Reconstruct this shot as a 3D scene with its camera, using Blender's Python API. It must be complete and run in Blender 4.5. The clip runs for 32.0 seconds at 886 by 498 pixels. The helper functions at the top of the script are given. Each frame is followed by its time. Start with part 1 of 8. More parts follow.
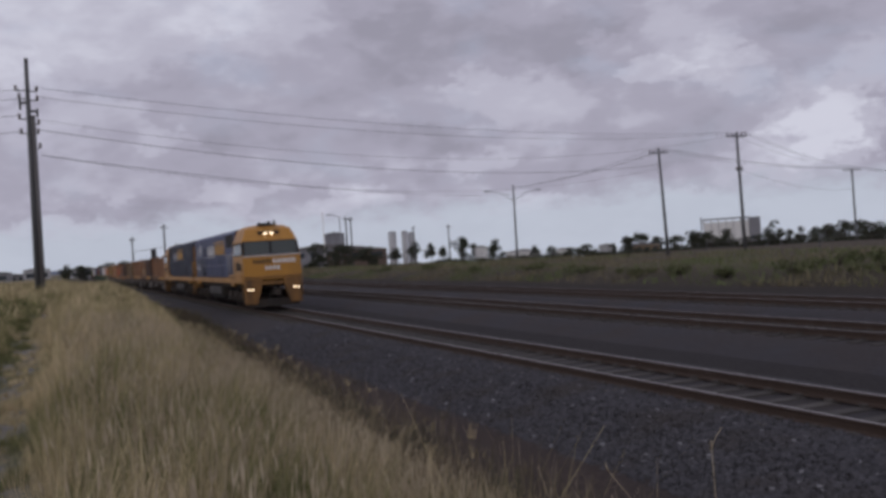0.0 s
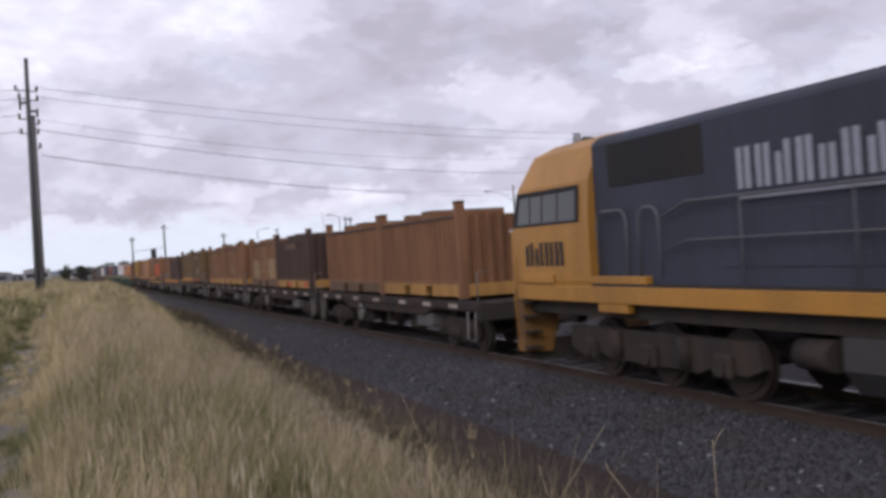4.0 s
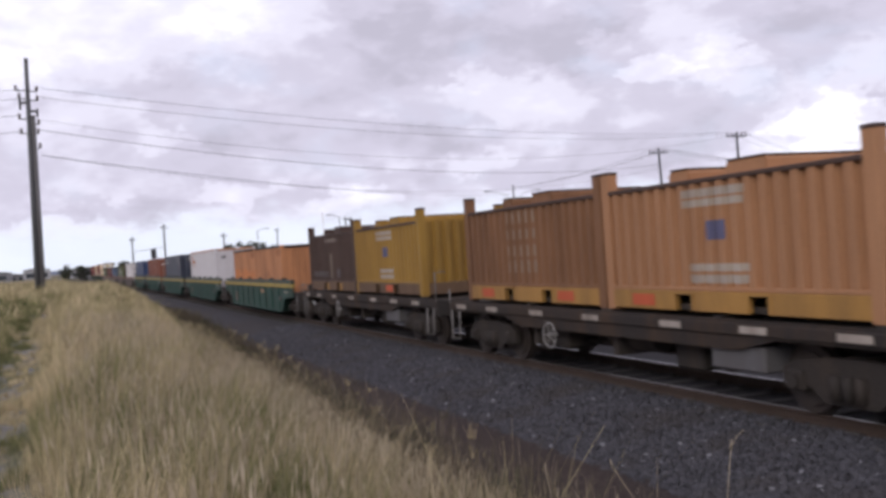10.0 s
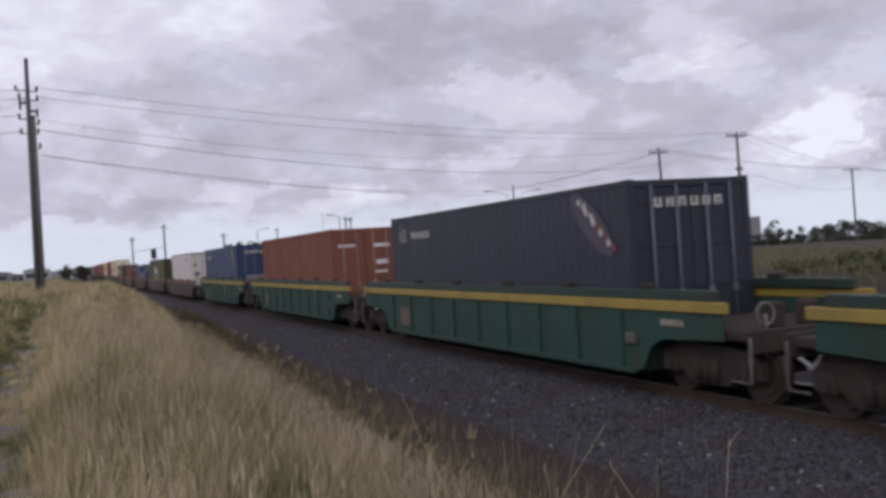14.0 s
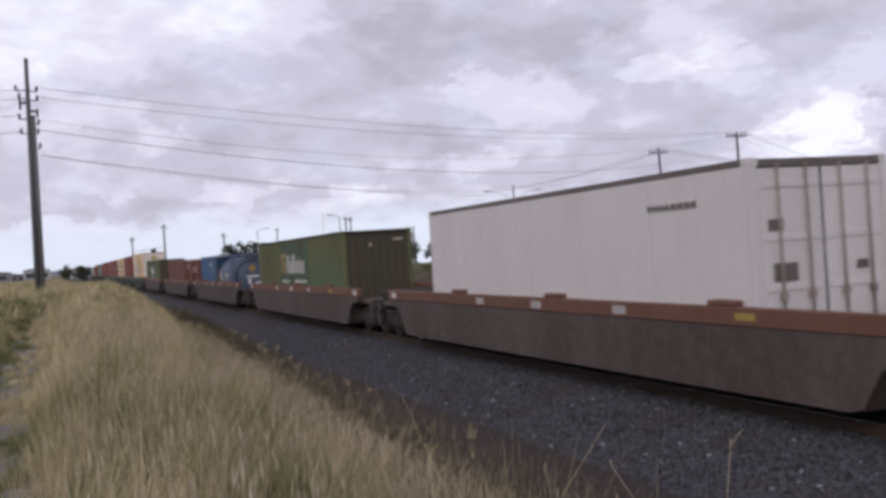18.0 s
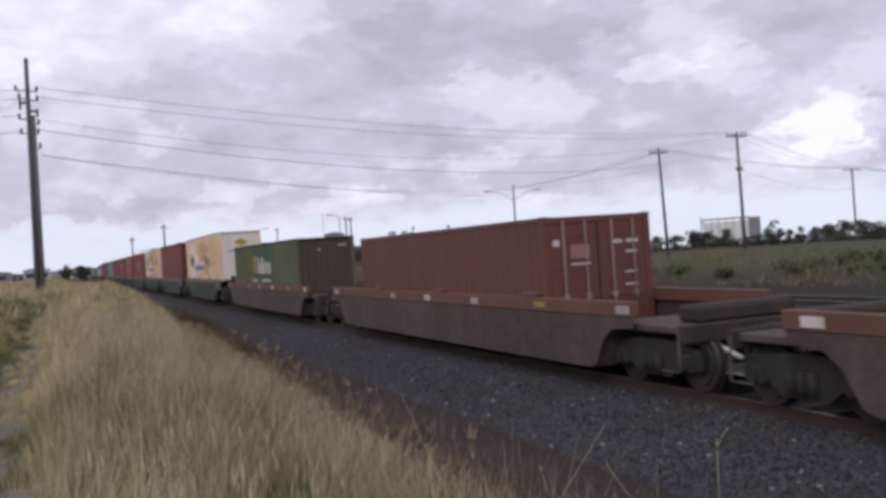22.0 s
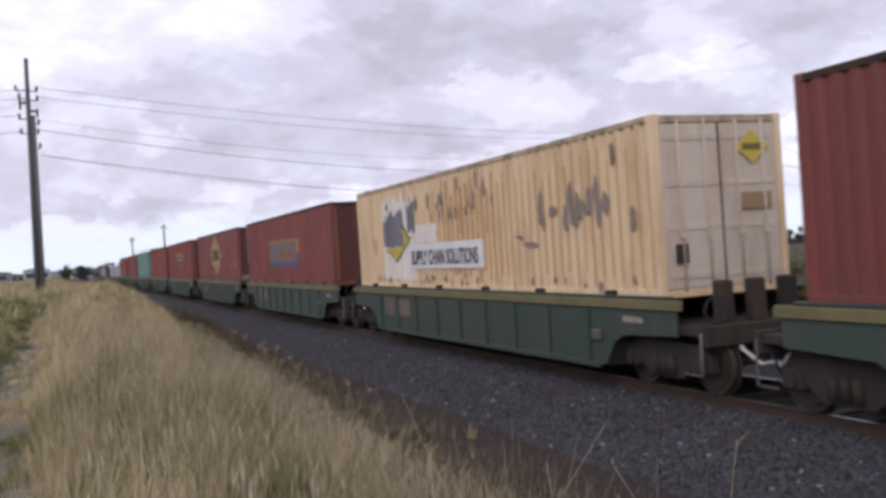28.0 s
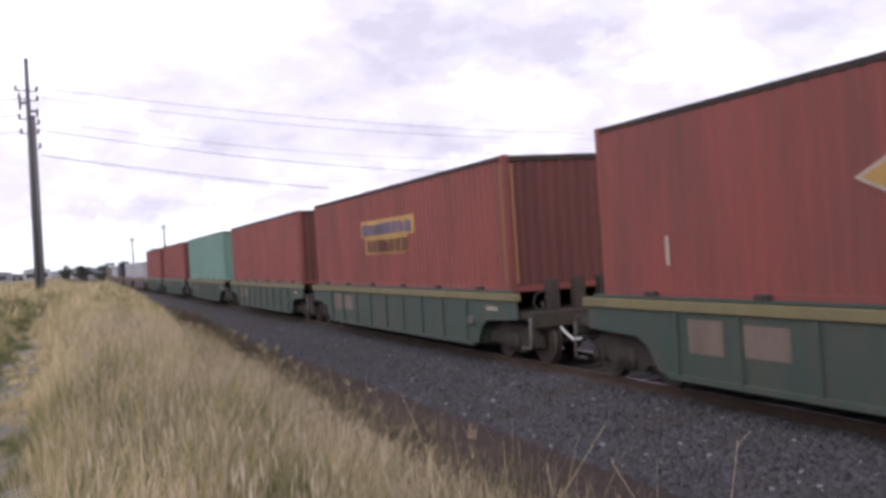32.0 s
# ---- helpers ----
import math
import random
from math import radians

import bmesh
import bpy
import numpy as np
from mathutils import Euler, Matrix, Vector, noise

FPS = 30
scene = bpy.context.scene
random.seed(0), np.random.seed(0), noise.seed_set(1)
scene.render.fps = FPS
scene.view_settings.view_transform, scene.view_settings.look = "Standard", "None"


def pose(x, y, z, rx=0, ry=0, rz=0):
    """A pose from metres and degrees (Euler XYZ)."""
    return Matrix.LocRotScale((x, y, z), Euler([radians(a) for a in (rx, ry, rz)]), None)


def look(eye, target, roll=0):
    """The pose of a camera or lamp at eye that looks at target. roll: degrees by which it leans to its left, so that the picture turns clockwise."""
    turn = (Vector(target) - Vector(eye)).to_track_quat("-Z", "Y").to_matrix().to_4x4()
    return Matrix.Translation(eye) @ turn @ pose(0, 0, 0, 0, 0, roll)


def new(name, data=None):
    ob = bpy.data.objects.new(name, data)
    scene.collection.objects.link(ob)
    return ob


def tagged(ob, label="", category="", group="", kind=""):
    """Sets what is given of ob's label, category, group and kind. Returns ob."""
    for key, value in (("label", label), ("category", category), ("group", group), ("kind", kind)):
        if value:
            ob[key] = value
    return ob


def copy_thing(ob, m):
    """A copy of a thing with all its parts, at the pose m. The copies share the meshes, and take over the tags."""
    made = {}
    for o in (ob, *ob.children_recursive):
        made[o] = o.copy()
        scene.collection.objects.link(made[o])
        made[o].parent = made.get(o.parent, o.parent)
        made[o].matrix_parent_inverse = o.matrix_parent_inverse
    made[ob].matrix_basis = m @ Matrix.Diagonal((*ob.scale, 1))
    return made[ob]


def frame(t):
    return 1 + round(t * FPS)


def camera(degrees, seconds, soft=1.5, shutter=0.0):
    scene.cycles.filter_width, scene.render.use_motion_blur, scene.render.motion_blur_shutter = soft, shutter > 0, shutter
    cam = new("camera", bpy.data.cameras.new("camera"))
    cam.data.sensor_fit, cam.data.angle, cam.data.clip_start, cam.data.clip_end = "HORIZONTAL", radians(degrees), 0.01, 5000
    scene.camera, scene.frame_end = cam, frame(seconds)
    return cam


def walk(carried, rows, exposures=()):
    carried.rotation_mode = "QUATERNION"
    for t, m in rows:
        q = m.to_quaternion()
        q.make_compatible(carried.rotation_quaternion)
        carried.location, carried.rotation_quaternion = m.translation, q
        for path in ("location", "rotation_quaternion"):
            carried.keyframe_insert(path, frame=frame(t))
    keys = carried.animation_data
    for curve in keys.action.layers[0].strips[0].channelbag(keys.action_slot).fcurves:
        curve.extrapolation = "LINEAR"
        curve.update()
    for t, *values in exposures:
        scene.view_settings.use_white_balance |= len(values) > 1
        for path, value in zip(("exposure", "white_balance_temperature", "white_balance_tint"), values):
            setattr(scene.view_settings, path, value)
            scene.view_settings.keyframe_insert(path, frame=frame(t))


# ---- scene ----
# One straight double-track railway: x across the tracks, y along them away from the camera, z = 0 at rail top.
D = 9.816          # centre line of the near track
EYE = (0.0, 0.0, 2.461)


def run(t):
    """Metres that the train has gone by t seconds: it slows gently."""
    return 18.3 * t - 0.085 * t * t


# ---- camera ----
cam = camera(49.17, 32.0, soft=3.6, shutter=0.14)
YAW, PITCH = radians(21.434), radians(0.007)
AIM = (EYE[0] + 100 * math.sin(YAW), EYE[1] + 100 * math.cos(YAW), EYE[2] + 100 * math.tan(PITCH))
STAND = look(EYE, AIM, -3.779)
walk(cam, [(0.0, STAND), (32.0, STAND)],
     exposures=[(0.0, -0.52, 6380, 10), (2.0, -0.12, 6430, 10), (3.5, 0.16, 6480, 10), (6.0, 0.26, 6500, 10), (9.0, 0.36, 6500, 10), (10.0, 0.34, 6500, 10), (11.5, 0.2, 6480, 10),
                (13.0, 0.08, 6420, 10), (14.0, -0.04, 6430, 10), (17.0, 0.14, 6430, 10), (20.0, 0.16, 6430, 10), (25.0, 0.12, 6430, 10), (28.0, 0.36, 6400, 10), (29.0, 0.48, 6400, 10), (30.0, 0.72, 6500, 11), (32.0, 0.80, 6500, 12)])

# ---- world and sun ----
SUN_EL, SUN_AZ = radians(28), radians(222)
world = bpy.data.worlds.new("evening_sky")
scene.world = world
world.use_nodes = True
wt = world.node_tree
wt.nodes.clear()


def wn(kind):
    return wt.nodes.new(kind)


def wmath(op, a, b=None):
    n = wn("ShaderNodeMath")
    n.operation = op
    for i, v in enumerate((a, b)):
        if v is None:
            continue
        if isinstance(v, (int, float)):
            n.inputs[i].default_value = v
        else:
            wt.links.new(v, n.inputs[i])
    return n.outputs[0]


def wramp(fac, stops):
    n = wn("ShaderNodeValToRGB")
    while len(n.color_ramp.elements) < len(stops):
        n.color_ramp.elements.new(0.5)
    for e, (p, c) in zip(n.color_ramp.elements, stops):
        e.position, e.color = p, (*c, 1)
    n.color_ramp.interpolation = "EASE"
    wt.links.new(fac, n.inputs[0])
    return n.outputs[0]


def wmix(fac, a, b):
    n = wn("ShaderNodeMix")
    n.data_type = "RGBA"
    for i, v in ((0, fac), (6, a), (7, b)):
        if isinstance(v, (int, float)):
            n.inputs[i].default_value = v
        elif isinstance(v, tuple):
            n.inputs[i].default_value = (*v, 1)
        else:
            wt.links.new(v, n.inputs[i])
    return n.outputs[2]


tc = wn("ShaderNodeTexCoord")
sep = wn("ShaderNodeSeparateXYZ")
wt.links.new(tc.outputs["Generated"], sep.inputs[0])
up = wmath("MAXIMUM", sep.outputs[2], 0.0)
# bearing and height over the horizon, in degrees
bearing = wmath("MULTIPLY", wmath("ARCTAN2", sep.outputs[0], sep.outputs[1]), 57.2958)
height = wmath("MULTIPLY", wmath("ARCSINE", sep.outputs[2]), 57.2958)
comb = wn("ShaderNodeCombineXYZ")
wt.links.new(bearing, comb.inputs[0])
wt.links.new(wmath("MULTIPLY", height, 1.9), comb.inputs[1])


def wnoise(scale, detail, rough, dist, colour=False):
    n = wn("ShaderNodeTexNoise")
    n.inputs["Scale"].default_value, n.inputs["Detail"].default_value = scale, detail
    n.inputs["Roughness"].default_value, n.inputs["Distortion"].default_value = rough, dist
    wt.links.new(comb.outputs[0], n.inputs["Vector"])
    return n.outputs[1 if colour else 0]


sky = wn("ShaderNodeTexSky")
sky.sky_type, sky.sun_disc, sky.sun_elevation, sky.sun_rotation = "NISHITA", False, SUN_EL, SUN_AZ
cloud_big = wnoise(0.13, 7.0, 0.5, 0.3)
cloud_small = wnoise(0.5, 4.0, 0.5, 0.2)
# ragged edges: bearings and heights are pushed about by noise
ragged = wn("ShaderNodeSeparateXYZ")
wt.links.new(wnoise(0.42, 5.0, 0.62, 0.0, True), ragged.inputs[0])
push_a = wmath("ADD", bearing, wmath("MULTIPLY", wmath("SUBTRACT", ragged.outputs[0], 0.5), 7.0))
push_h = wmath("ADD", height, wmath("MULTIPLY", wmath("SUBTRACT", ragged.outputs[1], 0.5), 3.4))


def mass(az, el, wide, tall, amount):
    """A bank of lighter or darker cloud round a bearing and height (degrees)."""
    da = wmath("DIVIDE", wmath("SUBTRACT", push_a, az), wide)
    de = wmath("DIVIDE", wmath("SUBTRACT", push_h, el), tall)
    m = wn("ShaderNodeMapRange")
    m.interpolation_type = "SMOOTHSTEP"
    m.inputs[1].default_value, m.inputs[2].default_value = 1.0, 0.05
    m.inputs[3].default_value, m.inputs[4].default_value = 0.0, amount
    wt.links.new(wmath("ADD", wmath("MULTIPLY", da, da), wmath("MULTIPLY", de, de)), m.inputs[0])
    return m.outputs[0]


cloud = wmath("ADD", wmath("MULTIPLY", cloud_big, 0.46), wmath("MULTIPLY", cloud_small, 0.22))
cloud = wmath("ADD", cloud, 0.175)
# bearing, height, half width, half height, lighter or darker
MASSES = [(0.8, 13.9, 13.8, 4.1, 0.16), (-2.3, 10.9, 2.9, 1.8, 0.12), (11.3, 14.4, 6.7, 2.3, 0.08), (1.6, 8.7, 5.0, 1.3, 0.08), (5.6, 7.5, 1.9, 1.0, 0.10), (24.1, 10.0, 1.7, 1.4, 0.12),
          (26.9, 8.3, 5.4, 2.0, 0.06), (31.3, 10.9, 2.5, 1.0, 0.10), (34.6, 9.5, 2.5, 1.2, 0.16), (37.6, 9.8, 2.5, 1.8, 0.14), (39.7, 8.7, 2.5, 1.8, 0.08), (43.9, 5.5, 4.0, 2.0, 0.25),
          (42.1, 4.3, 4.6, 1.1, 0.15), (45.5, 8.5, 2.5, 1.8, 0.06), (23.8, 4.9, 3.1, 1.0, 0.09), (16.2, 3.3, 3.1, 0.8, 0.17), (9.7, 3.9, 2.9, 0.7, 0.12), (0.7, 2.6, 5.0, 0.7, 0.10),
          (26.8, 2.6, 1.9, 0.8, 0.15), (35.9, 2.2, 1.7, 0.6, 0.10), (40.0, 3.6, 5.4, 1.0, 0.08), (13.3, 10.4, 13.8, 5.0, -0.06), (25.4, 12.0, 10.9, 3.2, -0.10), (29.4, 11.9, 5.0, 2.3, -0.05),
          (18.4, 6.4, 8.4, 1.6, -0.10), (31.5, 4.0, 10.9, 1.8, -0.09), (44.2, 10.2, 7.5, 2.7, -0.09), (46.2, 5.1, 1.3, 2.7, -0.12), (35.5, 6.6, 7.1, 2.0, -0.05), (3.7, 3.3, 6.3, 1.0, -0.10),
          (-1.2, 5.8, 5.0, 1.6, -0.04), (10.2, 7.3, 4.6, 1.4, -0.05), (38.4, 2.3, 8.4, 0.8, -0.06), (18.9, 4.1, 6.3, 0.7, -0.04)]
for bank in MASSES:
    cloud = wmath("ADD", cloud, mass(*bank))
cloud_col = wramp(cloud, [(0.34, (0.45, 0.43, 0.525)), (0.46, (0.545, 0.52, 0.635)), (0.57, (0.675, 0.655, 0.78)), (0.80, (0.89, 0.885, 1.01))])
gaps = wnoise(0.15, 5.0, 0.5, 0.3)
gap_fac = wramp(gaps, [(0.50, (0, 0, 0)), (0.82, (1, 1, 1))])
sky_dim = wn("ShaderNodeVectorMath")
sky_dim.operation = "SCALE"
sky_dim.inputs["Scale"].default_value = 0.10
wt.links.new(sky.outputs[0], sky_dim.inputs[0])
pale = wmix(0.7, sky_dim.outputs[0], (0.70, 0.77, 0.98))
with_gaps = wmix(wmath("MULTIPLY", gap_fac, 0.42), cloud_col, pale)
# clear pale air under the flat cloud bases
low = wramp(wmath("DIVIDE", push_h, 10.0), [(0.16, (1, 1, 1)), (0.36, (0, 0, 0))])
sky_col = wmix(wmath("MULTIPLY", low, 0.8), with_gaps, (0.735, 0.79, 0.905))
bg = wn("ShaderNodeBackground")
bg.inputs["Strength"].default_value = 1.0
wt.links.new(sky_col, bg.inputs["Color"])
wo = wn("ShaderNodeOutputWorld")
wt.links.new(bg.outputs[0], wo.inputs["Surface"])

sun_data = bpy.data.lights.new("sun", "SUN")
sun_data.energy, sun_data.angle, sun_data.color = 0.8, radians(25), (1.0, 0.95, 0.90)
sun = new("sun", sun_data)
sun_dir = Vector((math.sin(SUN_AZ) * math.cos(SUN_EL), math.cos(SUN_AZ) * math.cos(SUN_EL), math.sin(SUN_EL)))
sun.matrix_world = look(sun_dir * 50, (0, 0, 0))

# ---- materials ----


def surf(name, base, rough=0.6, metal=0.0, var=0.25, scale=1.2, dirt=(0.06, 0.045, 0.035), dirt_amt=0.35, fine=40.0,
         bump=0.15, streak=True, rand=0.0, spec=0.5):
    """A worn surface: base colour, broad stains that run down, fine grain and relief."""
    m = bpy.data.materials.new(name)
    m.use_nodes = True
    nt = m.node_tree
    p = nt.nodes["Principled BSDF"]
    coord = nt.nodes.new("ShaderNodeTexCoord")
    mapping = nt.nodes.new("ShaderNodeMapping")
    nt.links.new(coord.outputs["Object"], mapping.inputs[0])
    if streak:
        mapping.inputs["Scale"].default_value = (1.0, 1.0, 0.22)
    n1 = nt.nodes.new("ShaderNodeTexNoise")
    n1.inputs["Scale"].default_value, n1.inputs["Detail"].default_value = scale, 7.0
    n1.inputs["Roughness"].default_value = 0.65
    nt.links.new(mapping.outputs[0], n1.inputs["Vector"])
    n2 = nt.nodes.new("ShaderNodeTexNoise")
    n2.inputs["Scale"].default_value, n2.inputs["Detail"].default_value = fine, 3.0
    nt.links.new(coord.outputs["Object"], n2.inputs["Vector"])
    ramp = nt.nodes.new("ShaderNodeValToRGB")
    ramp.color_ramp.elements[0].position, ramp.color_ramp.elements[1].position = 0.42, 0.72
    nt.links.new(n1.outputs[0], ramp.inputs[0])
    amt = nt.nodes.new("ShaderNodeMath")
    amt.operation = "MULTIPLY"
    amt.inputs[1].default_value = dirt_amt
    nt.links.new(ramp.outputs[0], amt.inputs[0])
    mix = nt.nodes.new("ShaderNodeMix")
    mix.data_type = "RGBA"
    mix.inputs[6].default_value, mix.inputs[7].default_value = (*base, 1), (*dirt, 1)
    nt.links.new(amt.outputs[0], mix.inputs[0])
    hsv = nt.nodes.new("ShaderNodeHueSaturation")
    mr = nt.nodes.new("ShaderNodeMapRange")
    mr.inputs[1].default_value, mr.inputs[2].default_value = 0.25, 0.75
    mr.inputs[3].default_value, mr.inputs[4].default_value = 1 - var, 1 + var
    nt.links.new(n2.outputs[0], mr.inputs[0])
    val = mr.outputs[0]
    if rand:
        info = nt.nodes.new("ShaderNodeObjectInfo")
        rr = nt.nodes.new("ShaderNodeMapRange")
        rr.inputs[3].default_value, rr.inputs[4].default_value = 1 - rand, 1 + rand
        nt.links.new(info.outputs["Random"], rr.inputs[0])
        mm = nt.nodes.new("ShaderNodeMath")
        mm.operation = "MULTIPLY"
        nt.links.new(val, mm.inputs[0])
        nt.links.new(rr.outputs[0], mm.inputs[1])
        val = mm.outputs[0]
    nt.links.new(mix.outputs[2], hsv.inputs["Color"])
    nt.links.new(val, hsv.inputs["Value"])
    nt.links.new(hsv.outputs[0], p.inputs["Base Color"])
    rm = nt.nodes.new("ShaderNodeMapRange")
    rm.inputs[3].default_value, rm.inputs[4].default_value = max(rough - 0.12, 0.05), min(rough + 0.2, 1)
    nt.links.new(n1.outputs[0], rm.inputs[0])
    nt.links.new(rm.outputs[0], p.inputs["Roughness"])
    p.inputs["Metallic"].default_value = metal
    p.inputs["Specular IOR Level"].default_value = spec
    if bump:
        b = nt.nodes.new("ShaderNodeBump")
        b.inputs["Strength"].default_value, b.inputs["Distance"].default_value = bump, 0.02
        nt.links.new(n2.outputs[0], b.inputs["Height"])
        nt.links.new(b.outputs[0], p.inputs["Normal"])
    return m


def glow(name, col, power):
    m = bpy.data.materials.new(name)
    m.use_nodes = True
    p = m.node_tree.nodes["Principled BSDF"]
    p.inputs["Base Color"].default_value = (*col, 1)
    p.inputs["Emission Color"].default_value = (*col, 1)
    p.inputs["Emission Strength"].default_value = power
    return m


def leafy(name, dark, light, other, patch=0.12, spots=None, thin=0.0):
    """Blades and leaves: colour by blade and by broad patches of the field."""
    m = bpy.data.materials.new(name)
    m.use_nodes = True
    nt = m.node_tree
    p = nt.nodes["Principled BSDF"]
    geo = nt.nodes.new("ShaderNodeNewGeometry")
    ramp = nt.nodes.new("ShaderNodeValToRGB")
    ramp.color_ramp.elements[0].color, ramp.color_ramp.elements[1].color = (*dark, 1), (*light, 1)
    nt.links.new(geo.outputs["Random Per Island"], ramp.inputs[0])
    n = nt.nodes.new("ShaderNodeTexNoise")
    n.inputs["Scale"].default_value, n.inputs["Detail"].default_value = patch, 4.0
    nt.links.new(geo.outputs["Position"], n.inputs["Vector"])
    r2 = nt.nodes.new("ShaderNodeValToRGB")
    r2.color_ramp.elements[0].position, r2.color_ramp.elements[1].position = spots or (0.48, 0.66)
    nt.links.new(n.outputs[0], r2.inputs[0])
    mix = nt.nodes.new("ShaderNodeMix")
    mix.data_type = "RGBA"
    mix.inputs[7].default_value = (*other, 1)
    nt.links.new(r2.outputs[0], mix.inputs[0])
    nt.links.new(ramp.outputs[0], mix.inputs[6])
    nt.links.new(mix.outputs[2], p.inputs["Base Color"])
    p.inputs["Roughness"].default_value = 0.8
    p.inputs["Specular IOR Level"].default_value = 0.2
    if thin:
        # light shines through dry blades
        tr = nt.nodes.new("ShaderNodeBsdfTranslucent")
        nt.links.new(mix.outputs[2], tr.inputs["Color"])
        both = nt.nodes.new("ShaderNodeMixShader")
        both.inputs[0].default_value = thin
        nt.links.new(p.outputs[0], both.inputs[1])
        nt.links.new(tr.outputs[0], both.inputs[2])
        nt.links.new(both.outputs[0], nt.nodes["Material Output"].inputs["Surface"])
    return m


M_YELLOW = surf("loco_yellow_paint", (0.45, 0.215, 0.033), 0.42, dirt_amt=0.45, scale=0.9, dirt=(0.12, 0.07, 0.03))
M_BLUE = surf("loco_blue_paint", (0.029, 0.044, 0.122), 0.44, dirt_amt=0.4, scale=0.8, dirt=(0.04, 0.04, 0.055), spec=0.36)
M_HAND = surf("dull_handrail_paint", (0.27, 0.275, 0.30), 0.6, dirt_amt=0.4)
M_LOCODARK = surf("loco_black_grille", (0.012, 0.012, 0.014), 0.85, fine=90, bump=0.4)
M_UNDER = surf("grimy_underframe_steel", (0.042, 0.037, 0.034), 0.8, dirt=(0.090, 0.066, 0.050), dirt_amt=0.6, scale=2.2, spec=0.15)
M_PILOT = surf("grimy_yellow_pilot_paint", (0.24, 0.115, 0.028), 0.65, dirt=(0.05, 0.035, 0.025), dirt_amt=0.85, scale=2.2)
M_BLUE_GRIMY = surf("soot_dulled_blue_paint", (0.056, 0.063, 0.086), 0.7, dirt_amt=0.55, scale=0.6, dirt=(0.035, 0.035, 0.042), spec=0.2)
M_HANDDULL = surf("sooty_handrail_paint", (0.105, 0.11, 0.125), 0.65, dirt_amt=0.4)
M_BLUE_PALE = surf("dusty_pale_blue_paint", (0.062, 0.072, 0.108), 0.55, dirt_amt=0.5, scale=0.8, dirt=(0.06, 0.058, 0.06))
M_RAILWHITE = surf("white_grab_rail_paint", (0.46, 0.47, 0.50), 0.5, dirt_amt=0.3)
M_STAR = surf("pale_grey_star_paint", (0.34, 0.36, 0.42), 0.6, dirt_amt=0.3)
M_TANK = surf("grey_fuel_tank_paint", (0.050, 0.048, 0.047), 0.55)
M_WHEEL = surf("worn_wheel_steel", (0.06, 0.05, 0.045), 0.55, metal=0.4, dirt=(0.10, 0.06, 0.035))
M_WHITE = surf("white_paint", (0.74, 0.73, 0.72), 0.5, dirt_amt=0.25, dirt=(0.25, 0.22, 0.2))
M_GOLD = surf("gold_lettering", (0.62, 0.33, 0.06), 0.5, dirt_amt=0.25)
M_GLASS = surf("dark_cab_glass", (0.060, 0.070, 0.066), 0.05, var=0.05, dirt_amt=0.1, bump=0.0, streak=False)
M_LAMP = glow("lit_headlight", (1.0, 0.78, 0.52), 4.0)
M_BLACK = surf("black_rubber_and_hose", (0.015, 0.015, 0.015), 0.6, streak=False)
M_RAILHEAD = surf("polished_rail_steel", (0.30, 0.28, 0.27), 0.3, metal=0.9, var=0.1, dirt_amt=0.2, streak=False, bump=0.03)
M_RAILWEB = surf("rusty_rail_web", (0.055, 0.035, 0.025), 0.85, dirt=(0.03, 0.02, 0.015), streak=False)
M_SLEEPER = surf("dusty_concrete_sleeper", (0.075, 0.068, 0.062), 0.9, dirt=(0.045, 0.04, 0.037), dirt_amt=0.7, streak=False, rand=0.2)
M_BALLAST = surf("dark_ballast_bed", (0.046, 0.044, 0.049), 0.95, var=0.4, scale=0.35, fine=26, dirt=(0.055, 0.042, 0.034), dirt_amt=0.6, bump=1.0, streak=False, spec=0.2)
M_POLE = surf("weathered_timber_pole", (0.092, 0.094, 0.098), 0.9, fine=60, bump=0.3)
M_STUB = surf("paler_timber_pole", (0.13, 0.125, 0.125), 0.9, fine=60, bump=0.3)
M_GALV = surf("galvanised_steel", (0.30, 0.31, 0.33), 0.45, metal=0.6, streak=False)
M_WIRE = surf("black_wire", (0.02, 0.02, 0.022), 0.7, streak=False, bump=0)
M_INSUL = surf("brown_insulator", (0.08, 0.05, 0.04), 0.35, streak=False)
M_BARK = surf("tree_bark", (0.07, 0.055, 0.045), 0.95, fine=30, bump=0.5)
M_LEAF = leafy("eucalypt_leaves", (0.028, 0.034, 0.022), (0.066, 0.070, 0.046), (0.045, 0.042, 0.030))
M_GRASS = leafy("dry_standing_grass", (0.17, 0.135, 0.075), (0.85, 0.705, 0.44), (0.34, 0.30, 0.145), 1.1, (0.46, 0.68), 0.22)
M_GRASSGREEN = leafy("short_green_grass", (0.075, 0.085, 0.035), (0.25, 0.25, 0.11), (0.34, 0.29, 0.16), 0.9, (0.56, 0.76), 0.25)
M_BANKVEG = leafy("bank_scrub", (0.11, 0.095, 0.062), (0.23, 0.20, 0.128), (0.12, 0.145, 0.062), 0.10, (0.47, 0.6))
M_WEED = leafy("dead_weeds", (0.055, 0.046, 0.036), (0.21, 0.17, 0.12), (0.075, 0.078, 0.042), 0.9)
M_FARWALL = surf("pale_shed_cladding", (0.42, 0.42, 0.43), 0.6, dirt_amt=0.2)
M_FARGREY = surf("grey_concrete_wall", (0.22, 0.22, 0.24), 0.8, dirt_amt=0.3)
M_FARROOF = surf("dull_roof_sheet", (0.16, 0.15, 0.15), 0.6)
